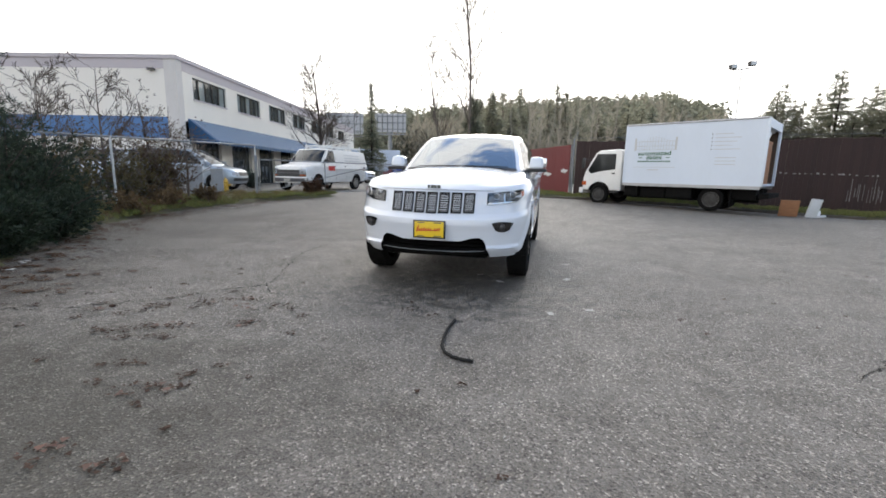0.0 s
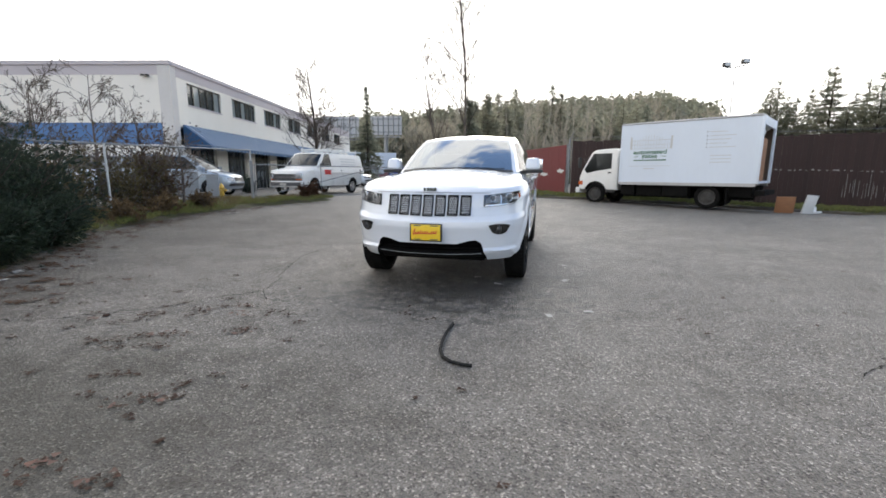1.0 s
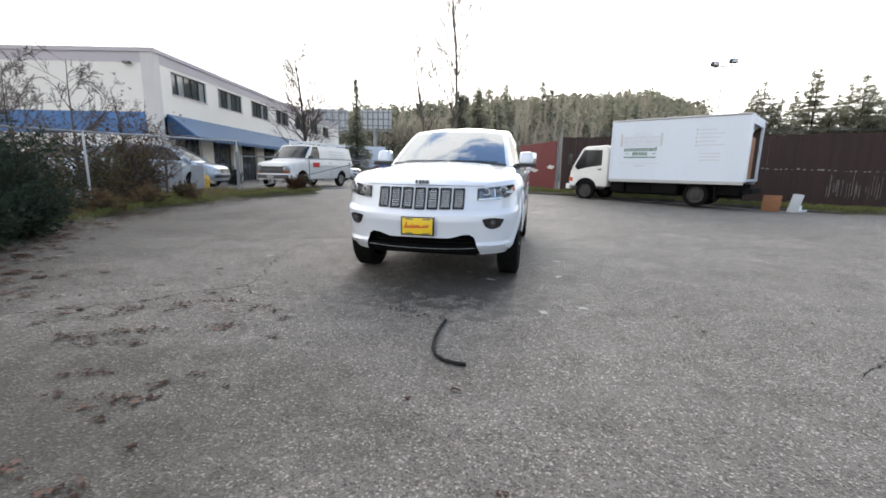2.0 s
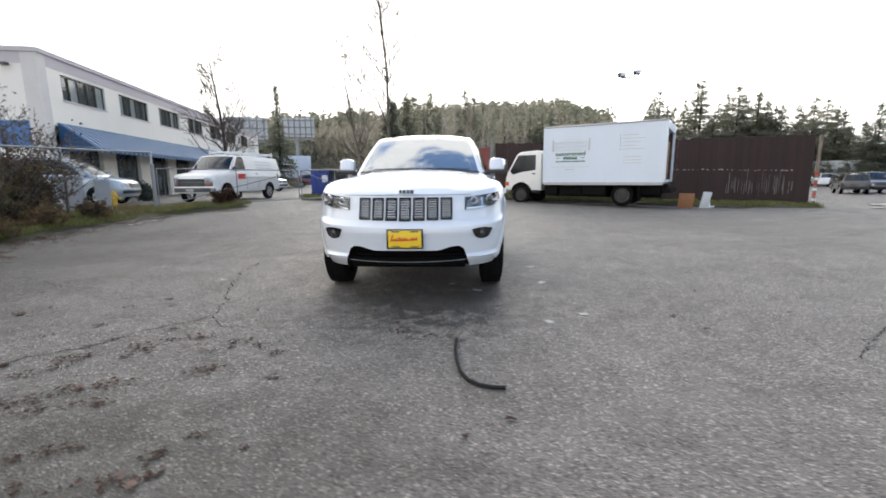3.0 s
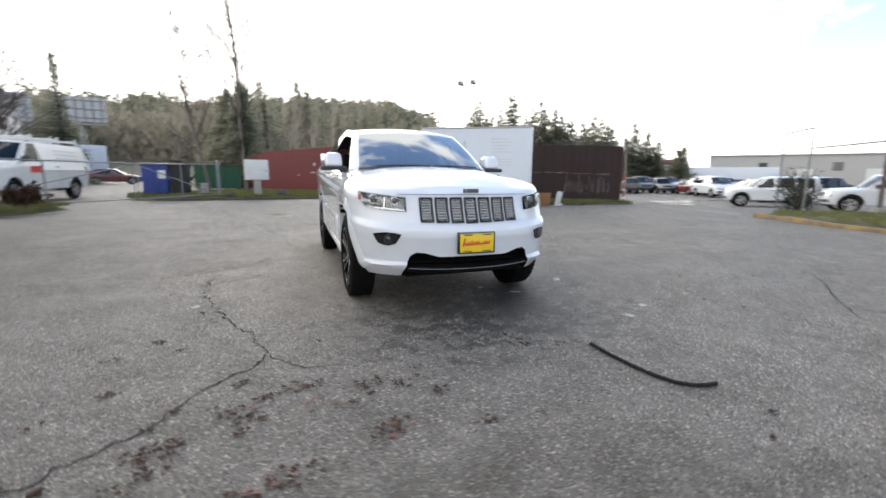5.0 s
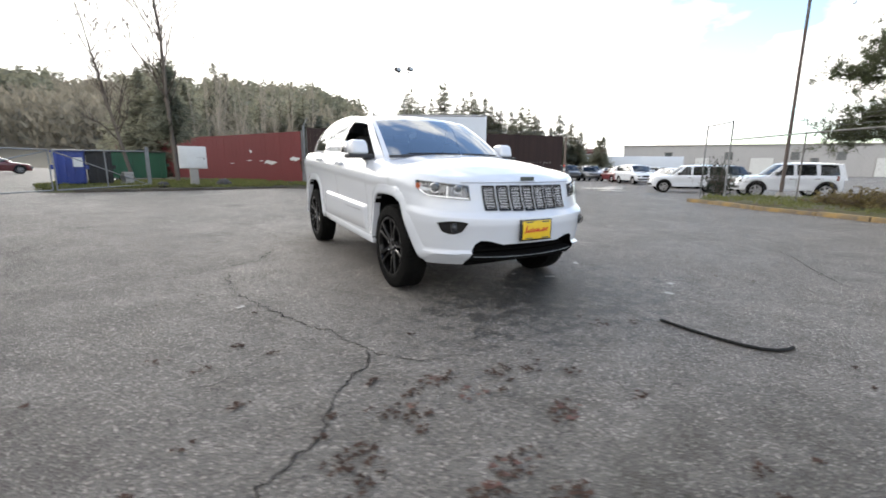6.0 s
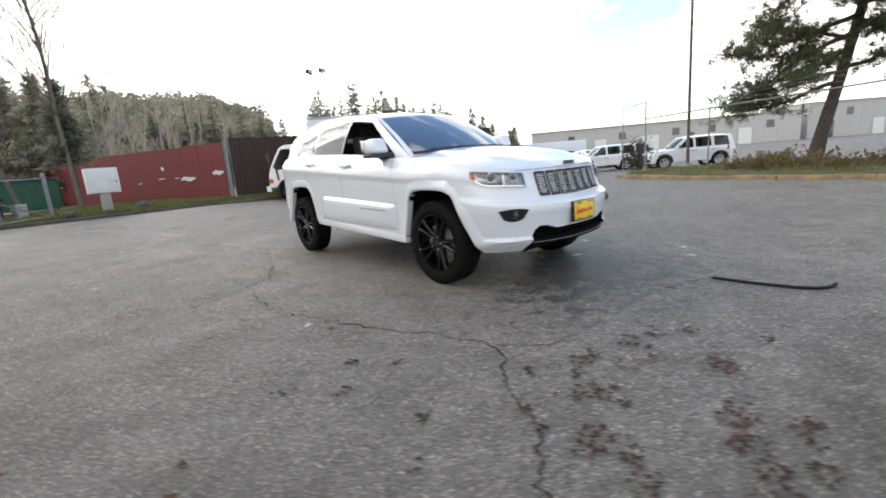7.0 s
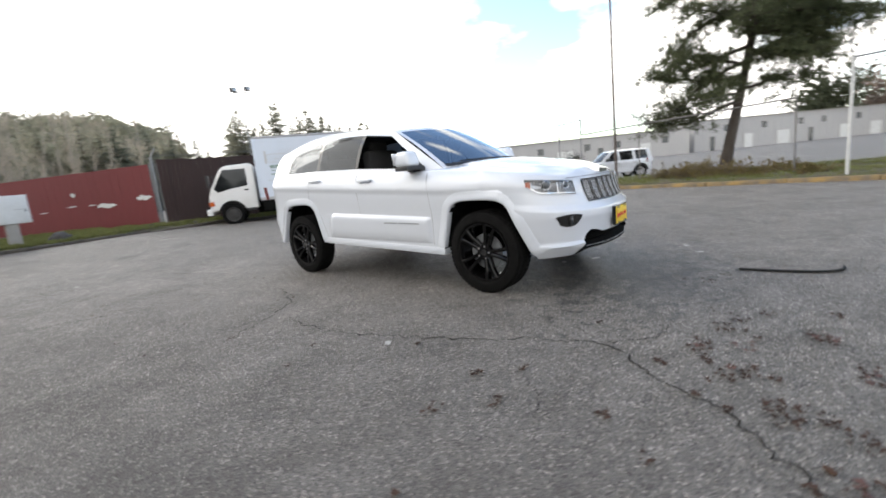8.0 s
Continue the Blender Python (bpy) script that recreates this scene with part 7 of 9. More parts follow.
    box("bumper", x1 - 0.03, x0 + 0.03, -1.84, -1.66, 0.42, 0.64, "paint_white_old", cab, 0.03)
    box("grille", x1 + 0.55, x0 - 0.55, -1.735, -1.70, 0.72, 0.9, "plastic_black", cab, 0.01)
    return t


def wheel_cutter_at(y, r, x0, x1):
    bm = bmesh.new()
    for x in (x0, x1):
        bmesh.ops.create_cone(bm, cap_ends=True, segments=32, radius1=r, radius2=r, depth=0.7, matrix=pose(x, y, 0.42, 0, 90, 0))
    return bm


box_truck(pose(6.05, 17.6, ground_z(7.5, 16.5) + 0.02, 0, 0, -132.6))

# ---- plants ----
def blade_mesh(name, tris):
    """One mesh of loose triangular leaf blades from an array of n x 3 x 3."""
    n = len(tris)
    me = bpy.data.meshes.new(name)
    me.vertices.add(n * 3)
    me.vertices.foreach_set("co", tris.reshape(-1).astype(np.float32))
    me.loops.add(n * 3)
    me.loops.foreach_set("vertex_index", np.arange(n * 3, dtype=np.int32))
    me.polygons.add(n)
    me.polygons.foreach_set("loop_start", np.arange(0, n * 3, 3, dtype=np.int32))
    me.update(calc_edges=True)
    return me


def blades(rng, centers, dirs, count, length, width, spread, droop=0.0):
    """Tufts: count blades at every centre, fanned round its direction."""
    c = np.repeat(np.asarray(centers, float), count, axis=0)
    d = np.repeat(np.asarray(dirs, float), count, axis=0)
    d = d + rng.normal(0, spread, d.shape)
    d[:, 2] -= droop
    d /= np.linalg.norm(d, axis=1, keepdims=True) + 1e-9
    r = rng.normal(0, 1, d.shape)
    s = np.cross(d, r)
    s /= np.linalg.norm(s, axis=1, keepdims=True) + 1e-9
    L = length * rng.uniform(0.6, 1.25, (len(d), 1))
    W = width * rng.uniform(0.7, 1.3, (len(d), 1))
    o = c + rng.normal(0, length * 0.22, c.shape)
    return np.stack([o - s * W, o + s * W, o + d * L], axis=1)


def curve_points(p, d, length, n, rng, bend=0.12, up=0.0):
    """A wandering line from p along d."""
    pts, q, v = [Vector(p)], Vector(p), Vector(d).normalized()
    for _ in range(n):
        v = (v + Vector(rng.normal(0, bend, 3)) + Vector((0, 0, up))).normalized()
        q = q + v * (length / n)
        pts.append(q.copy())
    return pts


def bare_branches(heap, p, d, length, radius, depth, rng, up=0.04, bend=0.14, kids=(3, 5), angle=0.75, ratio=0.58, seg=5):
    n = max(3, int(4 * length ** 0.5) + 1)
    pts = curve_points(p, d, length, n, rng, bend, up)
    rs = [max(radius * (1 - 0.75 * i / n), 0.0055) for i in range(n + 1)]
    heap.tube(pts, rs, seg if radius > 0.03 else 3)
    if depth == 0:
        return
    for k in range(int(rng.integers(kids[0], kids[1] + 1))):
        t = rng.uniform(0.3, 0.97)
        i = min(int(t * n), n - 1)
        q = pts[i].lerp(pts[i + 1], t * n - i)
        v = (pts[i + 1] - pts[i]).normalized()
        side = v.orthogonal().normalized()
        side.rotate(Matrix.Rotation(rng.uniform(0, 2 * math.pi), 3, v))
        w = (v * math.cos(angle) + side * math.sin(angle) * rng.uniform(0.7, 1.2)).normalized()
        bare_branches(heap, q, w, length * ratio * rng.uniform(0.6, 1.1) * (1.15 - 0.5 * t), rs[i] * 0.6, depth - 1, rng, up, bend, kids, angle, ratio, seg)


def bare_tree(x, y, z, height, radius, seed, label, lean=(0, 0), bark="twig", depth=3, kids=(5, 8), angle=0.7, up=0.05, ratio=0.5, group="bare trees", name="bare_tree", many=1.0, slim=0.45):
    rng = np.random.default_rng(seed)
    t = thing(name, pose(x, y, z), label, "tree", group)
    trunk, crown = Heap(), Heap()
    pts = curve_points((0, 0, -0.15), (lean[0], lean[1], 1), height, 12, rng, 0.035, 0.02)
    rs = [radius * (1 - 0.88 * (i / 12) ** 0.9) for i in range(13)]
    trunk.tube(pts, rs, 10)
    for k in range(int((height * 2.6 + 14) * many)):
        f = rng.uniform(0.22, 0.98)
        i = min(int(f * 12), 11)
        q = pts[i].lerp(pts[i + 1], f * 12 - i)
        a = rng.uniform(0, 2 * math.pi)
        w = Vector((math.cos(a) * math.sin(angle), math.sin(a) * math.sin(angle), math.cos(angle)))
        bare_branches(crown, q, w, height * ratio * (1.1 - 0.75 * f) * rng.uniform(0.6, 1.1), rs[i] * slim, depth - 1, rng, up, 0.13, (kids[0] - 1, kids[1] - 1), 0.65, 0.55)
    trunk.link("trunk", bark, t, 60)
    crown.link("crown", {"twig": "twig", "bark_pale": "twig_pale"}.get(bark, "twig_grey"), t)
    return t


def spire_conifer(x, y, z, height, radius, seed, label, mat="fir", dense=1.0, group="conifers", bare=0.12, spire=0.0, spray=1.0):
    """A fir: tapered trunk and whorls of drooping boughs, longer on some sides, hung with sprays of needles."""
    rng = np.random.default_rng(seed)
    t = thing("fir_tree", pose(x, y, z), label, "tree", group)
    trunk = Heap()
    trunk.tube([(0, 0, -0.3), (0.03, 0, height * 0.5), (0, 0.03, height)], [height * 0.016, height * 0.009, 0.015], 8)
    C, D = [], []
    whorls = int(32 * dense) + 10
    for k in range(whorls):
        f = bare + (0.985 - bare) * (max(k + rng.uniform(-0.4, 0.4), 0) / whorls) ** 0.85
        f = min(max(f, 0.02), 0.985)
        taper = (1 - f) ** 1.0 * min(1.0, 0.85 + 2.0 * f)
        if spire:
            taper = 0.16 * (1 - f) / spire if f > 1 - spire else 0.16 + 0.84 * ((1 - spire - f) / (1 - spire)) ** 0.8
        for j in range(int(4 + 4 * (1 - f))):
            a = rng.uniform(0, 2 * math.pi)
            lop = 0.80 + 0.45 * noise.noise(Vector((math.cos(a) * 1.2, math.sin(a) * 1.2, f * 6 + seed)))
            rr = max(radius * taper * lop * rng.uniform(0.50, 1.15), 0.06 * spray)
            droop = rng.uniform(0.15, 0.45) - 0.35 * f
            n = max(3, int(rr / (0.125 * spray)))
            trunk.tube([(0, 0, f * height), (math.cos(a) * rr * 0.95, math.sin(a) * rr * 0.95, f * height - droop * rr * 0.8)], [0.0035 * height, 0.006], 3)
            for i in range(n):
                u = ((i + rng.uniform(0.2, 1.0)) / n) ** 0.8
                w = 0.13 * rr * (1 - 0.5 * u) + 0.03
                C.append((math.cos(a) * rr * u + rng.normal(0, w), math.sin(a) * rr * u + rng.normal(0, w), f * height - droop * rr * u * (1.25 - 0.45 * u) + rng.normal(0, 0.05 * spray)))
                D.append((math.cos(a) * 0.9, math.sin(a) * 0.9, -0.12 - 0.3 * droop))
    for i in range(5):
        C.append((0, 0, height * (0.94 + 0.012 * i)))
        D.append((0, 0, 1))
    trunk.link("trunk", "bark", t, 60)
    tris = blades(rng, C, D, 3, 0.50 * spray, 0.046 * spray, 0.50)
    link_data("crown", blade_mesh("crown", tris), mat, t)
    return t


def spread_pine(x, y, z):
    """The big old pine: leaning trunk, long bare limbs, flat clouds of needles with sky between."""
    rng = np.random.default_rng(21)
    t = thing("pine_tree", pose(x, y, z), "large leaning pine with open dark green crown", "tree")
    trunk = Heap()
    top = 12.5
    pts = [Vector((1.27 * f + 0.10 * math.sin(5 * f), -2.55 * f + 0.5 * f * f, top * f)) for f in lin(0, 1, 14)]
    pts[0].z = -0.3
    rs = [0.215 * (1 - 0.82 * f ** 0.8) + (0.05 if f < 0.05 else 0) for f in lin(0, 1, 14)]
    trunk.tube(pts, rs, 14)
    trunk.link("trunk", "bark", t, 60)
    limbs, C, D = Heap(), [], []
    R, F = Vector((0.466, -0.885, 0)), Vector((0.885, 0.466, 0))
    plan = [(2.6, -1, 0.15, 3.6, -0.16), (3.2, -0.9, -0.5, 3.8, -0.10), (3.0, 0.9, 0.3, 3.4, 0.0), (3.9, -1, 0.3, 3.4, 0.02), (4.2, 0.85, -0.4, 3.9, 0.08), (5.2, -1, 0.1, 3.6, 0.12), (5.3, 1, 0.2, 4.2, 0.05), (6.2, -1, -0.2, 3.9, 0.15), (6.4, 1, -0.3, 4.4, 0.12), (7.4, -1, 0.2, 3.8, 0.12), (7.6, 1, 0.1, 4.0, 0.15), (8.6, -1, -0.3, 3.2, 0.25), (8.9, 1, 0.4, 3.3, 0.25), (9.7, -0.8, 0.4, 2.6, 0.3), (9.9, 0.9, -0.3, 2.6, 0.3), (10.8, -0.6, -0.5, 2.0, 0.5), (11.2, 0.7, 0.3, 1.8, 0.5), (12.0, 0.1, 0.1, 1.2, 1.0), (2.9, -0.75, 0.6, 3.0, -0.12), (4.0, -1, 0.1, 4.2, -0.42), (4.6, -1, -0.35, 4.3, -0.34), (3.5, -1, -0.15, 3.4, -0.30), (5.8, -1, 0.0, 4.3, -0.12), (4.4, 1, 0.1, 3.6, -0.2), (5.6, 0.9, -0.5, 3.8, -0.12), (6.9, -1, 0.4, 3.6, -0.05), (6.0, 0.8, -0.5, 3.9, -0.02), (5.1, 1, 0.0, 3.6, -0.18), (4.9, -0.8, -0.6, 3.6, -0.15), (6.6, -0.7, -0.8, 3.2, 0.0), (5.6, 0.35, -1, 2.6, 0.0), (4.9, 0.55, -0.9, 2.8, -0.1), (4.2, 0.7, -0.7, 2.6, -0.15), (6.3, 0.5, 0.9, 3.0, 0.0), (5.0, 0.95, 0.5, 3.2, -0.15), (4.1, -0.35, -1, 2.4, -0.15), (5.3, -0.45, -0.9, 2.6, -0.05), (7.2, 0.5, -0.9, 2.8, 0.05)]
    for h, r, f, L, rise in plan:
        i = min(int(h / top * 13), 12)
        p = pts[i].lerp(pts[i + 1], h / top * 13 - i)
        d = (R * r + F * f).normalized() + Vector((0, 0, rise + 0.15))
        line = curve_points(p, d, L * 0.9, 9, rng, 0.13, -0.02)
        limbs.tube(line, [max(0.075 * L / 3.5 * (1 - 0.85 * k / 9), 0.008) for k in range(10)], 6)
        for k in range(3, 10):
            for m in range(5):
                side = Vector(rng.normal(0, 1, 3))
                side.z = side.z * 0.35 + 0.12
                side.normalize()
                s = rng.uniform(0.35, 1.05) * (0.6 + 0.5 * k / 9)
                tw = curve_points(line[k], side, s, 4, rng, 0.25, 0.05)
                limbs.tube(tw, [0.016, 0.013, 0.010, 0.007, 0.004], 3)
                for q in range(1, 5):
                    for _ in range(3):
                        C.append(tuple(tw[q] + Vector(rng.normal(0, 0.085, 3))))
                        D.append(tuple(side * 0.7 + Vector((0, 0, 0.30))))
    limbs.link("limb", "bark", t, 60)
    tris = blades(rng, C, D, 12, 0.16, 0.0098, 0.75)
    link_data("crown", blade_mesh("crown", tris), "needle", t, None, "clouds of dark green needles")
    return t


def juniper_bank():
    """The dense dark conifer hedge at the lot's edge: upswept plumes of scaly sprays."""
    rng = np.random.default_rng(8)
    spots = [(-6.75, 5.0, 2.3, 0.85), (-7.4, 5.9, 2.4, 1.0), (-7.25, 6.9, 2.0, 0.85), (-8.05, 7.7, 1.8, 0.8), (-8.6, 8.4, 1.5, 0.7), (-8.6, 6.6, 2.6, 1.1), (-7.0, 3.4, 2.6, 1.0), (-8.0, 4.4, 2.9, 1.2), (-8.5, 8.9, 0.9, 0.45), (-9.1, 7.9, 2.3, 1.0), (-6.05, 4.75, 0.7, 0.55), (-6.25, 5.75, 0.8, 0.65), (-6.9, 7.0, 0.7, 0.55), (-7.55, 7.8, 0.6, 0.45)]
    for k, (x, y, h, r) in enumerate(spots):
        t = thing("juniper", pose(x, y, ground_z(x, y) + 0.08), "dense dark green juniper bush spilling towards the asphalt", "bush", "junipers on the verge")
        stems, C, D = Heap(), [], []
        for j in range(30):
            a = rng.uniform(0, 2 * math.pi)
            out = rng.uniform(0.1, 1.0) ** 0.6
            d = Vector((math.cos(a) * out * 1.0, math.sin(a) * out * 1.0, 1.15 - 0.75 * out))
            L = math.hypot(r * out, h * (1 - 0.62 * out ** 2)) * rng.uniform(0.75, 1.1)
            line = curve_points((rng.normal(0, 0.12), rng.normal(0, 0.12), 0), d, L, 8, rng, 0.10, 0.03)
            stems.tube(line, [0.022 * (1 - 0.8 * q / 8) for q in range(9)], 4)
            for q in range(1, 9):
                for _ in range(9):
                    off = Vector(rng.normal(0, 0.14, 3))
                    C.append(tuple(line[q] + off))
                    v = (line[q] - line[q - 1]).normalized() * 0.7 + off * 3.0
                    D.append(tuple(v + Vector((0, 0, -0.05))))
        stems.link("stem", "bark", t)
        tris = blades(rng, C, D, 10, 0.084, 0.0080, 0.55)
        tris[:, :, 2] = np.maximum(tris[:, :, 2], -0.05)
        link_data("foliage", blade_mesh("foliage", tris), "juniper", t)


def leafy_shrub(x, y, z, h, r, seed, mat, label, group="shrubs on the verge", stems=16, leaf=0.045, tuft=5, name="shrub"):
    rng = np.random.default_rng(seed)
    t = thing(name, pose(x, y, z), label, "bush", group)
    wood, C, D = Heap(), [], []
    for j in range(stems):
        a = rng.uniform(0, 2 * math.pi)
        out = rng.uniform(0.15, 1.0)
        d = Vector((math.cos(a) * out * r, math.sin(a) * out * r, h * (1.1 - 0.5 * out)))
        line = curve_points((rng.normal(0, 0.1 * r), rng.normal(0, 0.1 * r), -0.05), d, d.length * rng.uniform(0.7, 1.05), 7, rng, 0.16, 0.0)
        wood.tube(line, [0.012 * (1 - 0.75 * q / 7) + 0.002 for q in range(8)], 4)
        for q in range(2, 8):
            tw = curve_points(line[q], Vector(rng.normal(0, 1, 3)) + Vector((0, 0, 0.4)), 0.22 * h, 3, rng, 0.3)
            wood.tube(tw, [0.005, 0.004, 0.003, 0.002], 3)
            for p in tw[1:]:
                for _ in range(2):
                    C.append(tuple(p + Vector(rng.normal(0, min(0.05 * h, 0.16), 3))))
                    D.append(tuple(rng.normal(0, 1, 3)))
    wood.link("stem", "twig", t)
    tris = blades(rng, C, D, tuft, leaf * 1.6, leaf * 0.5, 0.8)
    link_data("leaves", blade_mesh("leaves", tris), mat, t)
    return t


def grass_cover(name, inside, gap, box4, count, seed, mat, label, lift, h=0.09, w=0.006, edge=0.1, cluster=0.45):
    """Tufts of blades scattered over a bed, thinner where the soil shows."""
    rng = np.random.default_rng(seed)
    C, D = [], []
    x0, x1, y0, y1 = box4
    while len(C) < count:
        x, y = rng.uniform(x0, x1), rng.uniform(y0, y1)
        if noise.noise(Vector((x * 0.8, y * 0.8, seed))) < rng.uniform(-0.5, cluster) or not inside(x, y) or gap(x, y) < edge:
            continue
        C.append((x, y, bed_height(x, y, lift) - 0.01))
        D.append((0, 0, 1))
    tris = blades(rng, C, D, 7, h, w, 0.45)
    return tagged(link_data(name, blade_mesh(name, tris), mat), label, name, kind="stuff")


juniper_bank()
spire_conifer(-8.75, 7.25, 0.05, 7.2, 1.75, 31, "dark green conifer rising over the junipers", "juniper", 2.2, "conifers by the verge", 0.22, 0.0, 0.24)

# bare shrubs and small trees along the wire fence
for k, (x, y, h, seed) in enumerate([(-10.6, 11.3, 3.4, 1), (-10.0, 12.3, 3.7, 2), (-9.5, 13.3, 3.2, 3), (-11.3, 10.4, 3.3, 4), (-8.7, 13.8, 2.3, 5), (-11.6, 12.2, 3.2, 6)]):
    bare_tree(x, y, ground_z(x, y) + 0.12, h, 0.045, 40 + seed, "small leafless tree with tangled twigs by the wire fence", depth=3, kids=(4, 6), angle=0.98, ratio=0.52, group="leafless trees by the fence", up=0.04, many=1.25, slim=0.58)
for k, (x, y, h, r, m) in enumerate([(-9.6, 11.0, 1.3, 0.9, "shrub"), (-9.2, 12.3, 1.5, 0.9, "shrub"), (-9.3, 13.2, 1.3, 0.7, "shrub"), (-9.2, 13.3, 1.5, 0.45, "shrub_red"), (-9.9, 9.8, 1.3, 0.9, "shrub"), (-8.5, 12.3, 0.55, 0.7, "weed_dry"), (-8.0, 11.6, 0.45, 0.6, "weed_dry"), (-7.9, 10.3, 0.5, 0.6, "weed_dry"), (-7.7, 13.2, 0.5, 0.6, "weed_dry"), (-9.25, 13.6, 2.9, 0.42, "shrub_red"), (-10.4, 11.9, 2.1, 0.9, "shrub"), (-10.0, 12.9, 2.0, 0.8, "shrub"), (-9.7, 13.7, 1.9, 0.6, "shrub"), (-10.9, 11.0, 2.0, 0.9, "shrub_red")]):
    leafy_shrub(x, y, ground_z(x, y) + 0.1, h, r, 60 + k, m, {"shrub": "straggly green-brown shrub on the verge", "shrub_red": "straggly red-brown shrub on the verge", "weed_dry": "clump of dry brown weeds on the verge"}[m], stems=22, leaf=0.030, tuft=7)
leafy_shrub(-5.9, 17.1, ground_z(-5.9, 17.1) + 0.1, 0.65, 0.45, 90, "leaf_brown", "clump of dark dry weeds by the gate", stems=16)
leafy_shrub(-10.9, 22.6, ground_z(-10.9, 22.6), 1.0, 0.35, 91, "juniper", "small clipped evergreen shrub by the office", stems=30)

# planted island: low spreading shrubs under the pine
for k, (x, y, h, r) in enumerate([(12.6, 3.6, 0.48, 1.2), (13.4, 4.5, 0.42, 1.2), (12.0, 3.0, 0.34, 1.0), (13.4, 2.6, 0.4, 1.1), (14.3, 3.6, 0.46, 1.2), (11.3, 2.2, 0.30, 0.9), (10.6, 0.9, 0.25, 0.8), (12.4, 1.2, 0.3, 1.0)]):
    leafy_shrub(x, y, ground_z(x, y) + 0.12, h, r, 120 + k, "shrub_olive", "low spreading olive-brown shrub on the planted island", "shrubs on the island", 46, 0.020, 9)
spread_pine(15.15, 2.55, 0.1)
leafy_shrub(16.0, 8.25, -0.05, 1.75, 0.16, 150, "juniper", "narrow dark evergreen shrub by the sales lot fence", "shrubs on the island", 34, 0.022, 14)

# leafless pale wood between the red fence and the firs
rnd = random.Random(91)
for k in range(13):
    f = (k + 0.5) / 13
    x, y = 1.0 + 15.0 * f + rnd.uniform(-0.7, 0.7), 44.0 + 6.0 * f + rnd.uniform(-3, 3)
    bare_tree(x, y, 0.1, rnd.uniform(7.5, 10.5), 0.085, 500 + k, "pale leafless tree in the hazy wood", (rnd.uniform(-0.05, 0.05), 0), "bark_pale", 3, (4, 5), 0.62, 0.05, 0.30, "pale leafless wood", many=0.6, slim=0.55)
# tall bare poplar by the notice board, yard trees, alders behind the red fence
bare_tree(0.33, 24.3, ground_z(0, 24.6), 15.5, 0.092, 5, "tall leafless poplar with upswept branches", (-0.012, 0.0), "bark_mid", 3, (5, 7), 0.62, 0.08, 0.27, "leafless trees by the red fence", many=1.8, slim=0.36)
spire_conifer(0.42, 24.75, ground_z(0.4, 24.7), 5.0, 1.9, 47, "dense evergreen on a bare trunk by the red fence", "fir_far", 0.8, "evergreens behind the fence", 0.40, 0.0, 0.6)
bare_tree(-0.99, 26.1, ground_z(0, 25), 9.0, 0.085, 9, "slender leafless tree behind the notice board", (-0.16, 0.05), "bark_mid", 3, (5, 7), 0.55, 0.06, 0.30, "leafless trees by the red fence", slim=0.45)
bare_tree(-8.53, 26.98, 0.2, 7.9, 0.14, 14, "broad leafless yard tree", (0, 0), "bark", 3, (6, 9), 0.95, 0.04, 0.40, "leafless yard trees", many=1.7, slim=0.36)
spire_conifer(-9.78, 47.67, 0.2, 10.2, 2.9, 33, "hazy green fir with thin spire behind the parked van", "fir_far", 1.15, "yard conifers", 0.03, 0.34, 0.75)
for k, (x, y, lx) in enumerate([(2.6, 38.2, -0.06), (4.0, 37.4, -0.05), (5.0, 36.0, -0.03), (6.3, 35.6, 0.08), (8.3, 36.5, 0.0), (10.2, 35.5, 0.02), (5.7, 38.0, 0.04), (11.1, 34.5, 0.03), (14.8, 33.1, 0.05)]):
    bare_tree(x, y, 0.2, 6.6 + (k * 37 % 5) * 0.45, 0.075, 200 + k, "pale slender leafless alder behind the red fence", (lx, 0), "bark_pale", 2, (4, 5), 0.5, 0.06, 0.2, "alders behind the fence")
for k, (x, y, h, r) in enumerate([(1.4, 40.7, 7.6, 3.8), (2.4, 38.5, 7.8, 4.0), (4.3, 41.2, 7.2, 3.4)]):
    spire_conifer(x, y, 0.1, h, r, 280 + k, "dense evergreen behind the red fence", "fir_pale", 1.3, "evergreens behind the fence", 0.03, 0.0, 0.9)
rnd = random.Random(53)
for k in range(14):  # mixed wood behind the red fence
    f = (k + 0.5) / 14
    x, y = 3.0 + 21.0 * f + rnd.uniform(-1.0, 1.0), 66.0 + 24.0 * f ** 1.2 + rnd.uniform(-4, 6)
    h = rnd.uniform(9.5, 14.5) * (1 + 0.3 * f)
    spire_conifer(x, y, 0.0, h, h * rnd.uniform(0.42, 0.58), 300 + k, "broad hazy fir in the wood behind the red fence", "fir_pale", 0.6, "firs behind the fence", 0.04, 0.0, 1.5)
rnd = random.Random(29)
for k in range(66):  # ragged belt of firs that thins out towards the open end
    f = (k + rnd.uniform(-0.4, 0.4)) / 65
    x = interp(f, ((0, 24.0), (0.25, 46.0), (0.50, 60.0), (1.0, 71.0)))
    y = interp(x, ((24, 90), (46, 86), (56, 77), (64, 63), (68, 51), (71, 43)))
    h = interp(x, ((24, 17), (35, 14.5), (45, 12.0), (51, 12.5), (55, 17.5), (62, 16.0), (64, 13.0), (67, 12.0), (69, 9.5), (71, 6.0))) * rnd.uniform(0.66, 1.18)
    back = rnd.uniform(0, 9)
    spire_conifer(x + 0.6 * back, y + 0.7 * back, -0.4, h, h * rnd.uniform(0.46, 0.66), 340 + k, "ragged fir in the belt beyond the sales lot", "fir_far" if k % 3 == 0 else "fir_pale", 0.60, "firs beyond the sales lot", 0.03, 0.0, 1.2)
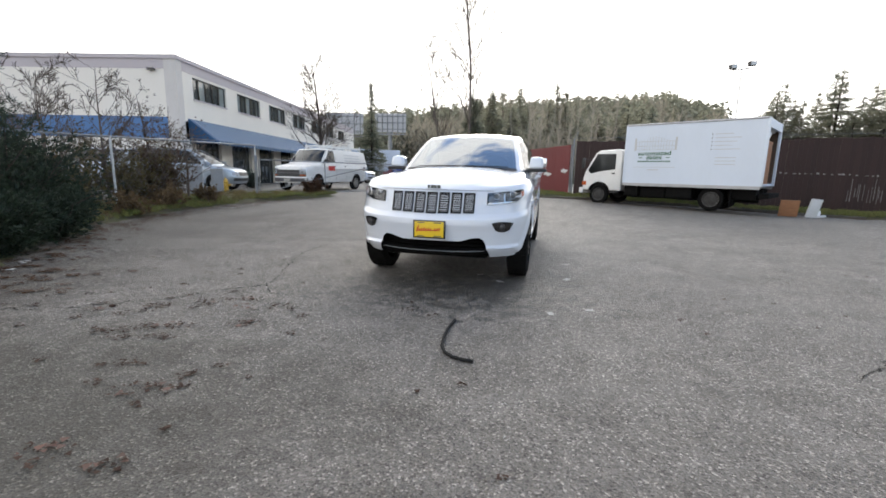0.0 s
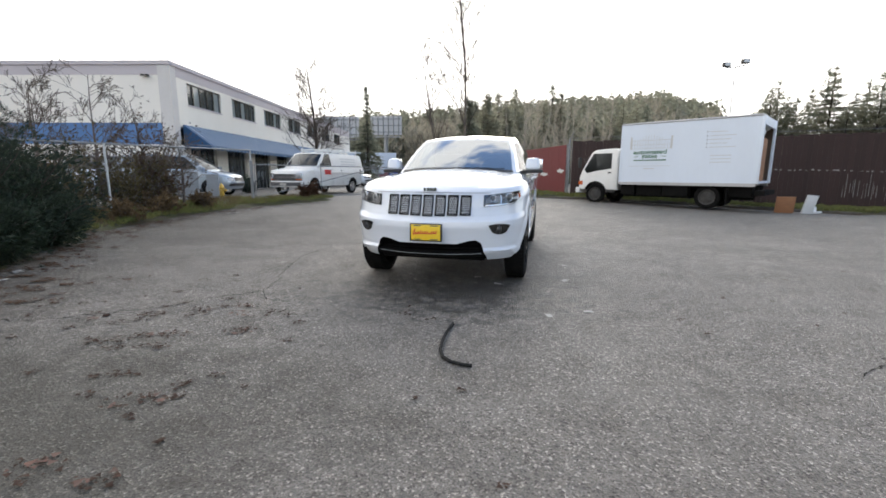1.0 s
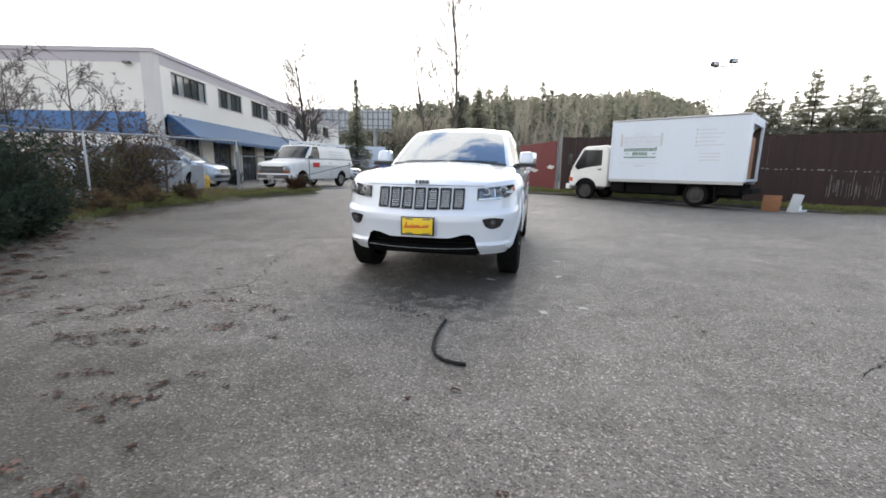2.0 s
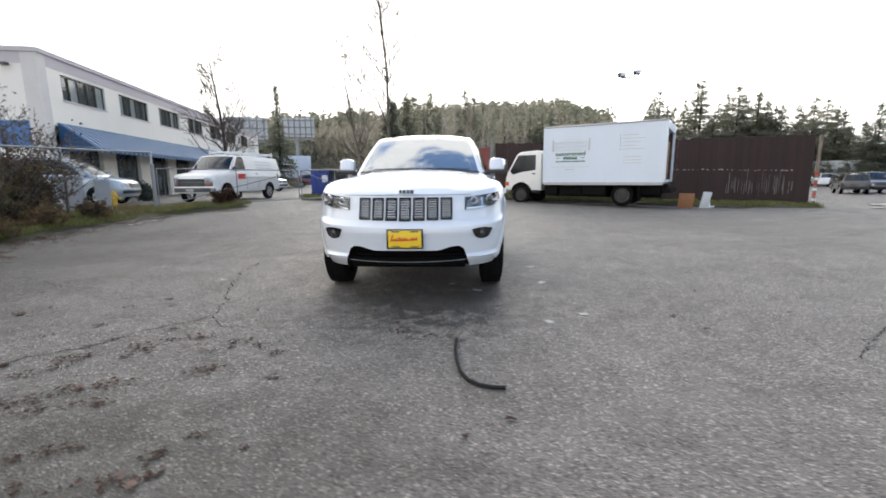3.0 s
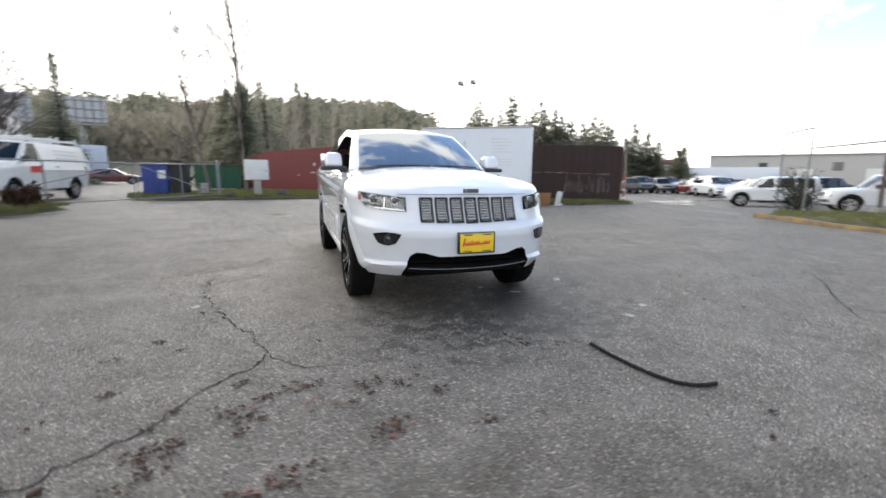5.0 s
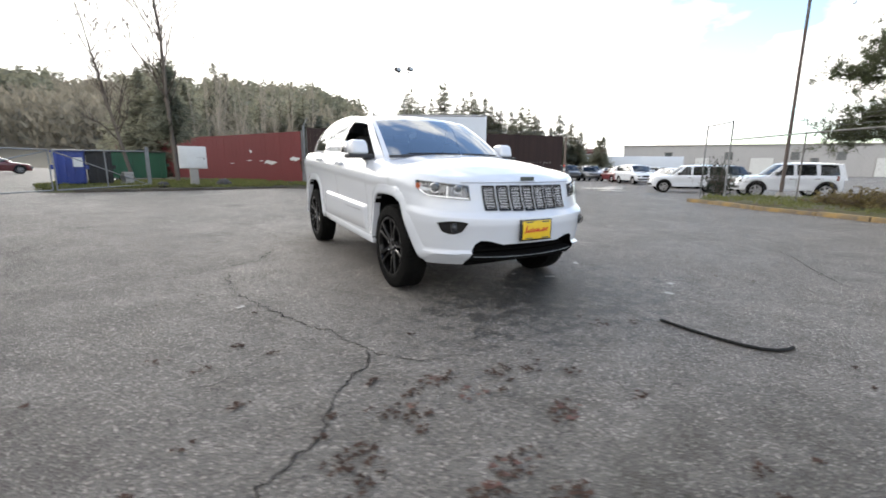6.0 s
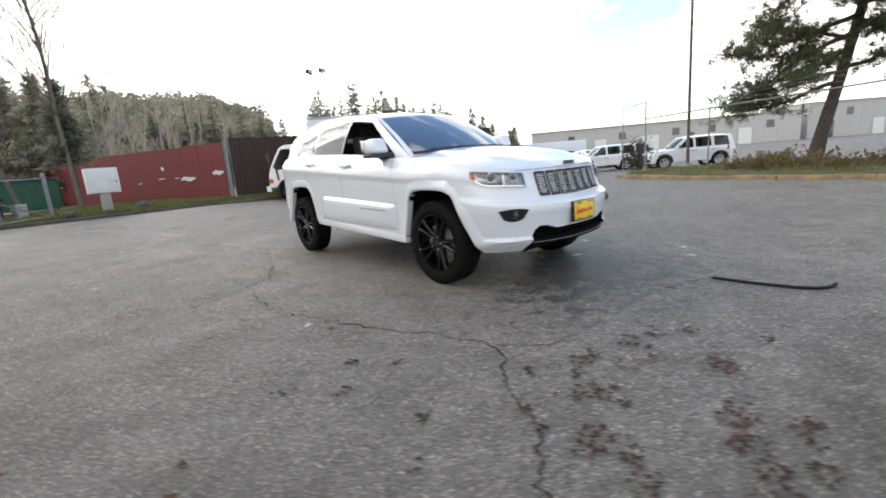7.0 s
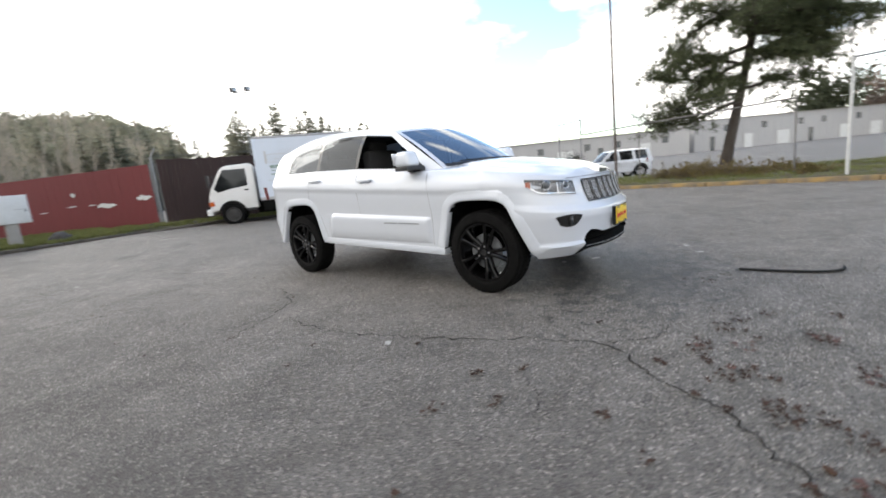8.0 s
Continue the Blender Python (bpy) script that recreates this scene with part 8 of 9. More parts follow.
for k, (x, y, h, m, r) in enumerate([(180.0, -40.0, 24.0, "fir", 8.5), (186.0, -60.0, 25.0, "leaf_rust", 9.0), (180.0, -78.0, 24.0, "leaf_hazy", 9.5)]):
    leafy_shrub(x, y, -0.4, h, r, 400 + k, m, {"fir": "dark green rounded tree behind the long shed"}.get(m, "rounded olive and brown tree behind the long shed"), "trees behind the shed", 80, 0.50, 7, "broad_tree")


def far_hill():
    """A wooded hill on the horizon: one slope, and its crowded crowns as stuff."""
    rng = np.random.default_rng(77)
    ridge = lambda az: interp(az, ((-40, 20), (-14, 22), (-6, 24), (4, 28), (14, 31), (20, 32), (24, 31), (29, 24), (35, 11), (42, 6), (70, 4)))
    def height(az, r):
        return ridge(az) * smooth_step(105, 290, r) * (1 - 0.4 * smooth_step(300, 420, r)) + 2.5 * noise.noise(Vector((az * 0.15, r * 0.012, 0)))
    def at(az, r):
        a = radians(az)
        return (math.sin(a) * r, math.cos(a) * r, height(az, r) - 0.8)
    verts, faces = grid_mesh(at, lin(-46, 66, 70), lin(100, 430, 26), True)
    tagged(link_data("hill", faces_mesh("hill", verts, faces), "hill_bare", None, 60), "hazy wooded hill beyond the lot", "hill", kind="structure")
    green, bare = [], []
    for k in range(3000):
        az, r = rng.uniform(-42, 30), 150 + 170 * rng.uniform(0, 1) ** 0.8
        if height(az, r) < 3 and rng.uniform() < 0.55:
            continue
        x, y, z = at(az, r)
        leafless = noise.noise(Vector((az * 0.22, r * 0.02, 4))) > 0.02 - 0.012 * (az < 6) * 10
        h = rng.uniform(8, 13) if leafless else rng.uniform(9, 17)
        n = 54 if leafless else 70
        u = rng.uniform(0, 1, n)
        if leafless:
            rad = 2.6 * np.sin(np.pi * np.clip(u * 0.85 + 0.15, 0, 1)) + 0.3
        else:
            rad = h * 0.24 * (1 - u) ** 0.7 + 0.15
        a = rng.uniform(0, 2 * np.pi, n)
        q = rad * rng.uniform(0.35, 1.0, n)
        C = np.stack([x + np.cos(a) * q, y + np.sin(a) * q, z + 0.6 + u * h], 1)
        if leafless:
            D = np.stack([np.cos(a) * 0.35, np.sin(a) * 0.35, np.ones(n)], 1)
            bare.append(blades(rng, C, D, 1, 2.3, 0.38, 0.35))
        else:
            D = np.stack([np.cos(a), np.sin(a), -0.25 * np.ones(n)], 1)
            green.append(blades(rng, C, D, 1, 1.9, 0.62, 0.5))
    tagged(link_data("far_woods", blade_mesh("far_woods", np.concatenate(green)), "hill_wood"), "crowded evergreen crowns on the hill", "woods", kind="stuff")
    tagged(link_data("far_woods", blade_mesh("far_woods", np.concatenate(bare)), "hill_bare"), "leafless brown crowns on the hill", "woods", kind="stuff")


far_hill()
grass_cover("grass", in_left, gap_left, (-9.5, -4.5, 8.0, 18.0), 9000, 1, "grass", "patchy winter grass on the verge", 0.12)
grass_cover("dry_weeds", in_left, gap_left, (-11, -4.5, 2.0, 17.5), 3600, 2, "weed_dry", "dry stalks and weeds on the verge", 0.12, 0.16, 0.004, 0.25, 0.7)
grass_cover("grass", in_back, gap_back, (-4.4, 17.0, 14.5, 27.0), 12000, 3, "grass", "short winter grass along the red fence", 0.12, 0.10, 0.014, 0.15, 0.1)
grass_cover("grass", in_right, gap_right, (7.0, 18.0, -5.0, 8.0), 5000, 4, "grass", "thin winter grass on the planted island", 0.13, 0.10, 0.007, 0.25, 0.4)

# ---- bins, boards, small things ----
def lot_z(x, y):
    return ground_z(x, y) + 0.006 * noise.noise(Vector((x * 0.5, y * 0.5, 0)))


def dumpster(x, y, w, d, h, mat, turn, label, lid="plastic_black"):
    t = thing("dumpster", pose(x, y, ground_z(x, y) + 0.1, 0, 0, turn), label, "dumpster", "bins behind the gate")
    bm = bmesh.new()
    vs = []
    for z, k in ((0.12, 0.94), (h, 1.0)):
        for sx, sy in ((-1, -1), (1, -1), (1, 1), (-1, 1)):
            vs.append(bm.verts.new((sx * w / 2 * (1 if z > 1 else 0.98), sy * d / 2 * k, z)))
    for i in range(4):
        bm.faces.new((vs[i], vs[(i + 1) % 4], vs[4 + (i + 1) % 4], vs[4 + i]))
    bm.faces.new(vs[:4][::-1])
    bm.faces.new(vs[4:])
    bmesh.ops.bevel(bm, geom=bm.edges[:], offset=0.02, segments=2, affect="EDGES")
    part("bin_body", bm, mat, t, smooth=40)
    for k in range(4):
        xx = -w / 2 + w * (k + 0.5) / 4
        box("rib", xx - 0.03, xx + 0.03, -d / 2 - 0.045, -d / 2 + 0.02, 0.14, h - 0.06, mat, t, 0.008)
    box("rim", -w / 2 - 0.03, w / 2 + 0.03, -d / 2 - 0.03, d / 2 + 0.03, h - 0.05, h + 0.01, mat, t, 0.01)
    for s in (-1, 1):
        box("lid", s * w / 4 - w / 4 + 0.01, s * w / 4 + w / 4 - 0.01, -d / 2 - 0.05, d / 2, h + 0.015, h + 0.06, lid, t, 0.015, m=pose(0, 0, 0, 1.5, 0, 0))
        box("fork_sleeve", *sorted((s * w / 2, s * (w / 2 + 0.1))), -d * 0.4, d * 0.4, h * 0.5, h * 0.5 + 0.14, mat, t, 0.01)
        for yy in (-d * 0.4, d * 0.4):
            bm = bmesh.new()
            lathe(bm, [(-0.03, 0.001), (-0.03, 0.07), (0.03, 0.07), (0.03, 0.001)], 14, "X", off=(s * w * 0.42, yy, 0.07))
            part("caster", bm, "rubber", t, smooth=40)
    return t


blue_bin = dumpster(-3.18, 23.1, 0.86, 0.95, 1.24, "dumpster_blue", -4, "blue steel dumpster with white sticker behind the gate")
box("sticker", 0.12, 0.38, -0.575, -0.56, 0.70, 1.02, "board_white", blue_bin)
dumpster(-2.34, 23.2, 0.74, 0.95, 1.24, "interior", -4, "dark grey dumpster beside the blue one")
dumpster(-0.35, 29.6, 2.3, 1.5, 1.38, "dumpster_green", -10, "large green dumpster by the red fence")
clutter = thing("carton", pose(-1.55, 23.3, ground_z(-1.55, 23.3) + 0.1, 0, 0, 20), "pale crushed cartons stacked by the bins", "box")
for k in range(4):
    box("carton_layer", -0.17 + 0.03 * (k % 2), 0.17, -0.15, 0.15 - 0.04 * (k % 2), k * 0.13, k * 0.13 + 0.12, "litter", clutter, 0.02)

# cabinet on a pedestal by the red fence
cab_box = thing("utility_cabinet", pose(0.35, 21.35, bed_height(0.35, 21.35, 0.1), 0, 0, -4), "white metal utility cabinet on a concrete pedestal", "cabinet")
box("cabinet_body", -0.45, 0.45, -0.15, 0.15, 0.66, 1.48, "board_white", cab_box, 0.015)
box("cabinet_door", -0.42, 0.42, -0.17, -0.15, 0.69, 1.45, "board_white", cab_box, 0.006)
box("vent", 0.1, 0.36, -0.178, -0.17, 1.05, 1.08, "ink_grey", cab_box)
box("latch", 0.33, 0.37, -0.19, -0.17, 0.98, 1.06, "steel", cab_box, 0.004)
bm = bmesh.new()
add_box(bm, -0.14, 0.14, -0.11, 0.11, -0.2, 0.66, 0.02)
part("pedestal", bm, "concrete", cab_box, smooth=40)


def boulder(x, y, z, r, seed, label, flat=0.75):
    t = thing("boulder", pose(x, y, z), label, "rock", "boulders on the verge")
    bm = bmesh.new()
    bmesh.ops.create_icosphere(bm, subdivisions=4, radius=r)
    for v in bm.verts:
        n = noise.noise(v.co * 2.1 / r + Vector((seed, 0, 0))) * 0.22 + noise.noise(v.co * 6 / r + Vector((0, seed, 0))) * 0.07
        v.co *= 1 + n
        v.co.z *= flat
    part("stone", bm, "stone", t, smooth=60)


boulder(1.25, 20.95, bed_height(1.25, 20.95, 0.12), 0.30, 3, "grey boulder on the grass strip", 0.95)
boulder(-0.75, 20.9, bed_height(-0.75, 20.9, 0.1), 0.22, 9, "dark boulder at the foot of the gate post")
boulder(3.9, 20.9, bed_height(3.9, 20.9, 0.12), 0.12, 14, "small pale stone on the grass strip")


def hydrant(x, y):
    t = thing("fire_hydrant", pose(x, y, ground_z(x, y) + 0.02) @ Matrix.Scale(0.8, 4), "yellow fire hydrant on the verge", "hydrant")
    bm = bmesh.new()
    lathe(bm, [(0, 0.001), (0, 0.17), (0.05, 0.17), (0.06, 0.115), (0.48, 0.11), (0.50, 0.15), (0.54, 0.15), (0.55, 0.125), (0.64, 0.10), (0.70, 0.05), (0.72, 0.03), (0.77, 0.03), (0.77, 0.001)], 22, "Z")
    part("barrel", bm, "hydrant_yellow", t, smooth=40)
    for a, r, l in ((0, 0.055, 0.2), (180, 0.055, 0.2), (270, 0.075, 0.22)):
        d = Vector((math.cos(radians(a)), math.sin(radians(a)), 0))
        rod("outlet", d * 0.05 + Vector((0, 0, 0.4)), d * l + Vector((0, 0, 0.4)), r, "hydrant_yellow", t, seg=14)
        rod("outlet_cap", d * l + Vector((0, 0, 0.4)), d * (l + 0.035) + Vector((0, 0, 0.4)), r * 1.15, "hydrant_yellow", t, seg=8)


hydrant(-9.75, 17.9)
for k, (x, y, w, h) in enumerate([(-10.4, 16.9, 0.55, 1.05), (-9.75, 17.3, 0.42, 0.95)]):
    p = thing("junction_box", pose(x, y, ground_z(x, y), 0, 0, 28), "grey metal junction box on the verge", "cabinet", "junction boxes")
    box("box_body", -w / 2, w / 2, -0.2, 0.2, 0, h, "steel_flat", p, 0.015)
    box("box_door", -w / 2 + 0.03, w / 2 - 0.03, -0.215, -0.2, 0.08, h - 0.05, "steel_flat", p, 0.005)
    box("box_lid", -w / 2 - 0.02, w / 2 + 0.02, -0.23, 0.22, h, h + 0.03, "steel_flat", p, 0.008)

# boards dumped by the truck's tail
brown = thing("board_panel", pose(10.75, 15.35, ground_z(10.7, 15.3), 14, 0, -24), "brown plywood sheet leaning by the truck", "board")
box("sheet", -0.26, 0.26, -0.02, 0.02, 0, 0.56, "wood_raw", brown, 0.004)
white = thing("board_panel", pose(11.35, 15.15, ground_z(11.3, 15.1), 10, 4, 20), "white painted board leaning on its edge", "board")
box("sheet", -0.26, 0.26, -0.02, 0.02, 0, 0.62, "board_white", white, 0.004)
trestle = thing("timber_scrap", pose(11.95, 15.5, ground_z(11.9, 15.5), 0, 0, 35), "pale painted timber offcuts on the ground", "timber")
for k, (x, y, z, w) in enumerate([(0, 0, 0.03, 0.8), (0.1, 0.12, 0.03, 0.7), (0.05, 0.05, 0.10, 0.55)]):
    box("offcut", x - w / 2, x + w / 2, y - 0.05, y + 0.05, z - 0.03, z + 0.03, "board_white", trestle, 0.006, m=pose(0, 0, 0, 0, -14 if k == 2 else 0, 8 * k))

# hose on the asphalt
hose_pts = [(-0.27, 3.867), (-0.317, 3.679), (-0.344, 3.5), (-0.352, 3.341), (-0.332, 3.232), (-0.278, 3.157), (-0.214, 3.121), (-0.149, 3.105)]
hose = thing("hose", Matrix(), "short length of black rubber hose lying on asphalt", "hose")
h = Heap()
h.tube([(x, y, lot_z(x, y) + 0.012) for x, y in hose_pts], 0.0115, 10)
h.link("hose_length", "hose", hose, 60)


# cracks: ragged dirt-filled openings in the asphalt
def crack(pts, width, seed, label):
    rng = np.random.default_rng(seed)
    line = []
    for (ax, ay), (bx, by) in zip(pts, pts[1:]):
        n = max(2, int(math.hypot(bx - ax, by - ay) / 0.032))
        line += [(ax + (bx - ax) * k / n, ay + (by - ay) * k / n) for k in range(n)]
    line.append(pts[-1])
    vs, fs = [], []
    n = len(line)
    jit = [0.0, 0.0]
    for i, (x, y) in enumerate(line):
        a, b = line[max(i - 1, 0)], line[min(i + 1, n - 1)]
        d = Vector((b[0] - a[0], b[1] - a[1], 0)).normalized()
        s = Vector((-d.y, d.x, 0))
        jit = [j * 0.55 + rng.normal(0, 0.017) for j in jit]
        w = 0.78 * width * (0.30 + 1.5 * abs(noise.noise(Vector((x * 7, y * 7, seed))))) * (0.25 + 0.75 * min(1, 10 * min(i, n - 1 - i) / n))
        c = Vector((x, y, lot_z(x, y) + 0.004)) + s * jit[0]
        vs += [c - s * w * rng.uniform(0.5, 1.3), c + s * w * rng.uniform(0.5, 1.3)]
        if i:
            k = 2 * i
            fs.append((k - 2, k, k + 1, k - 1))
    me = faces_mesh("crack", [tuple(v) for v in vs], fs)
    return tagged(link_data("crack", me, "crack"), label, "crack", "cracks in the asphalt", "structure")


crack([(-2.07, 7.683), (-2.342, 7.338), (-2.467, 6.793), (-2.433, 6.346), (-2.397, 5.998), (-2.303, 5.549), (-2.237, 5.211), (-2.222, 4.823), (-2.372, 4.676), (-2.603, 4.48), (-2.904, 4.185), (-3.144, 4.059), (-3.524, 3.894), (-4.222, 3.683), (-5.019, 3.514)], 0.012, 1, "long ragged crack in the asphalt, filled with dirt")
crack([(-1.434, 8.57), (-1.587, 8.244), (-1.849, 7.879), (-2.188, 7.754), (-2.537, 7.639), (-2.886, 7.563)], 0.012, 2, "ragged crack in the asphalt, filled with dirt")
crack([(-2.222, 4.823), (-2.076, 4.553), (-1.75, 4.371)], 0.008, 3, "thin branching crack in the asphalt")
crack([(4.13, 4.105), (3.529, 3.744), (2.731, 3.416), (2.13, 3.065)], 0.010, 4, "thin crack in the asphalt")
crack([(-3.164, 4.963), (-2.935, 5.03), (-2.764, 5.157)], 0.008, 5, "thin crack in the asphalt")
crack([(-2.269, 9.424), (-3.353, 10.231), (-4.638, 10.743), (-5.721, 11.649)], 0.014, 6, "faint old crack in the asphalt")
crack([(-4.194, 6.167), (-4.882, 6.771), (-5.477, 6.877)], 0.010, 7, "thin crack in the asphalt")


# leaf mould clumps, single leaves, pale scraps
def leaf_litter(name, spots, seed, mat, label, per=(9, 26), leaf=0.014):
    rng = np.random.default_rng(seed)
    tris = []
    for x, y, r in spots:
        r *= 0.8
        n = int(rng.integers(*per) * (r / 0.1) ** 1.3) + 4
        a, q = rng.uniform(0, 2 * np.pi, n), r * np.sqrt(rng.uniform(0, 1, n))
        px, py = x + np.cos(a) * q * 1.25, y + np.sin(a) * q * 0.8
        b = rng.uniform(0, 2 * np.pi, n)
        s = leaf * rng.uniform(0.5, 1.5, n)
        pz = np.array([lot_z(u, v) for u, v in zip(px, py)]) + rng.uniform(0.004, 0.014, n)
        t = np.stack([np.stack([px + np.cos(b + w) * s, py + np.sin(b + w) * s, pz + rng.uniform(-0.001, 0.006, n)], 1) for w in (0, 2.2, 4.0)], 1)
        tris.append(t)
    return tagged(link_data(name, blade_mesh(name, np.concatenate(tris)), mat), label, "leaves", kind="stuff")


rng = np.random.default_rng(4)
known = [(-2.129, 4.266, 0.13), (-2.429, 4.07, 0.09), (-2.325, 3.582, 0.12), (-2.495, 3.535, 0.12), (-2.847, 4.015, 0.09), (-2.759, 3.915, 0.08), (-2.556, 4.221, 0.09), (-2.394, 4.487, 0.07), (-2.358, 3.344, 0.10), (-2.635, 3.457, 0.09), (-2.596, 3.317, 0.08), (-2.929, 3.798, 0.09), (-1.605, 4.031, 0.10), (-2.327, 4.248, 0.06), (-3.226, 3.881, 0.12), (-2.794, 3.439, 0.12), (-2.448, 4.16, 0.09), (-0.689, 4.14, 0.1), (-0.443, 3.988, 0.07), (-1.92, 2.61, 0.17), (-1.80, 2.70, 0.10), (-1.93, 2.13, 0.13), (-1.63, 2.04, 0.10), (-2.21, 2.93, 0.10), (-2.30, 3.34, 0.09), (-1.79, 4.13, 0.10), (-1.88, 3.67, 0.12), (-1.50, 3.85, 0.07)]
spots = known + [(rng.uniform(-4.3, -1.3), rng.uniform(1.3, 5.6), rng.uniform(0.02, 0.06)) for _ in range(46)] + [(rng.uniform(-4.0, 5.0), rng.uniform(1.3, 12.0), rng.uniform(0.012, 0.035)) for _ in range(90)]
leaf_litter("leaf_litter", spots, 5, "leaf_mould", "dark clumps of rotted leaves on the asphalt")
edge = []
for (ax, ay), (bx, by) in zip(LEFT_BED[1:9], LEFT_BED[2:10]):
    for _ in range(58):
        t = rng.uniform(0, 1)
        edge.append((ax + (bx - ax) * t + abs(rng.normal(0, 0.42)) - 0.08, ay + (by - ay) * t + rng.normal(0, 0.15), rng.uniform(0.03, 0.13)))
for (ax, ay), (bx, by) in zip(BACK_BED[1:8], BACK_BED[2:9]):
    for _ in range(34):
        t = rng.uniform(0, 1)
        edge.append((ax + (bx - ax) * t + rng.normal(0, 0.10), ay + (by - ay) * t - abs(rng.normal(0, 0.16)) - 0.05, rng.uniform(0.04, 0.14)))
edge += [(-4.9 + rng.normal(0, 0.45), 4.3 + rng.normal(0, 0.7), rng.uniform(0.03, 0.09)) for _ in range(46)]
leaf_litter("leaf_litter", edge, 6, "leaf_brown", "drift of dead brown leaves along the verge edge", leaf=0.02)
leaf_litter("fallen_leaves", [(-2.494, 3.554, 0.03), (-2.128, 4.276, 0.04), (-3.226, 3.891, 0.05), (-2.408, 4.16, 0.03), (-3.631, 3.18, 0.05), (-1.90, 2.62, 0.14), (-1.93, 2.13, 0.12), (-1.88, 3.67, 0.12), (-2.08, 4.05, 0.09), (-1.62, 2.06, 0.09), (-2.35, 3.58, 0.10)], 7, "leaf_red", "few wet red-brown leaves on the asphalt", (4, 7), 0.02)
leaf_litter("bark_chips", [(rng.uniform(-4.5, 6), rng.uniform(1.2, 11), 0.02) for _ in range(110)], 8, "litter", "tiny pale grit and paper crumbs on the asphalt", (1, 3), 0.006)
for k, (x, y, s) in enumerate([(0.912, 4.251, 0.045), (0.984, 5.363, 0.05), (0.543, 4.126, 0.04), (0.207, 5.193, 0.05), (0.012, 5.503, 0.035), (-2.0, 12.074, 0.05), (-1.499, 12.436, 0.045), (-5.493, 5.486, 0.08), (-5.299, 5.087, 0.07), (-6.604, 12.653, 0.12), (-6.496, 13.447, 0.10), (1.172, 6.206, 0.05), (-2.554, 6.198, 0.035)]):
    t = thing("litter_scrap", pose(x, y, lot_z(x, y) + 0.004, 0, 0, k * 47), "crumpled pale scrap of litter on the asphalt", "litter", "litter scraps")
    bm = bmesh.new()
    bmesh.ops.create_grid(bm, x_segments=5, y_segments=4, size=s)
    for v in bm.verts:
        v.co.y *= 0.6
        v.co.x += 0.3 * s * noise.noise(v.co * 30 + Vector((k, 0, 0)))
        v.co.z += s * 0.28 * abs(noise.noise(v.co * 22 + Vector((0, k, 0))))
    part("scrap", bm, "litter", t)
twig = thing("pine_cone", pose(-3.15, 3.95, lot_z(-3.1, 3.95) + 0.010, 0, 90, 30), "small dark cone lying on the asphalt", "cone")
bm = bmesh.new()
lathe(bm, [(-0.024, 0.002), (-0.018, 0.009), (0, 0.013), (0.018, 0.009), (0.027, 0.002)], 10, "Z")
part("cone_body", bm, "leaf_mould", twig, smooth=40)

# scraps on the red fence; pale slivers painted as daylight through the brown one
def fence_scraps(a, b, offs, name, label, mat, side):
    A, B = Vector((*a, 0)), Vector((*b, 0))
    u = (B - A).normalized()
    n = Vector((-u.y, u.x, 0)) * side
    for k, (t, z, w, hh) in enumerate(offs):
        p = A + u * t + n * 0.026
        ob = thing(name, Matrix.Translation(p), label, "scrap", "scraps on the fence")
        bm = bmesh.new()
        m = 7
        vs = []
        for i in range(m):
            x = -w / 2 + w * i / (m - 1)
            jt = hh * 0.5 * noise.noise(Vector((i * 0.9, k * 3.1, 0)))
            vs.append((x, jt + hh * 0.5 * math.sin(math.pi * (i + 0.3) / m), jt - hh * 0.5 * math.sin(math.pi * (i + 0.3) / m)))
        top = [bm.verts.new(u * x + Vector((0, 0, z + a2))) for x, a2, _ in vs]
        low = [bm.verts.new(u * x + Vector((0, 0, z + b2)) + n * 0.004) for x, _, b2 in vs]
        for i in range(m - 1):
            bm.faces.new((low[i], low[i + 1], top[i + 1], top[i]))
        part("scrap_sheet", bm, mat, ob)


fence_scraps((5.30, 22.9), (0.2, 47.0), [(0.5, 1.42, 0.8, 0.20), (2.6, 1.25, 1.1, 0.20), (3.4, 1.33, 0.5, 0.04), (4.6, 1.35, 0.6, 0.05), (4.4, 1.85, 0.25, 0.18), (6.4, 1.2, 0.5, 0.04)], "fence_scrap", "pale torn plastic scrap stuck on the red fence", "board_white", 1)
# light through the brown fence, laid on as small pale sheets
light_slivers = thing("fence_slits", Matrix(), "pale slivers on the brown fence standing for daylight through its gaps", "scrap", "scraps on the fence")
rnd = random.Random(17)
FA, FU = Vector((5.55, 22.75, 0)), (Vector((17.7, 16.65, 0)) - Vector((5.55, 22.75, 0))).normalized()
FN = Vector((FU.y, -FU.x, 0)) * 0.022
def slit(t, z0, z1, w):
    p = FA + FU * t + FN
    bm = bmesh.new()
    a = [bm.verts.new(p + FU * (x * w / 2) + Vector((0, 0, z + rnd.uniform(-0.012, 0.012)))) for x, z in ((-1, z0), (1, z0), (0.7, z1), (-0.8, z1))]
    bm.faces.new(a)
    part("slit", bm, "scrap_grey", light_slivers)
for k in range(34):
    t = 6.3 + k * 0.2 + rnd.uniform(-0.05, 0.05)
    z = 1.52 + ground_z(5.55 + 0.89 * t, 20) * 0.5 + rnd.uniform(-0.02, 0.02) - 0.012 * (t - 6)
    slit(t, z, z + rnd.uniform(0.02, 0.06), rnd.uniform(0.03, 0.15))
for k in range(30):
    t = 10.5 + 2.5 * k / 30 + rnd.uniform(-0.03, 0.03)
    if k % 7 != 6:
        slit(t, 0.30 + rnd.uniform(0, 0.3), rnd.uniform(0.80, 1.35), rnd.uniform(0.008, 0.020))

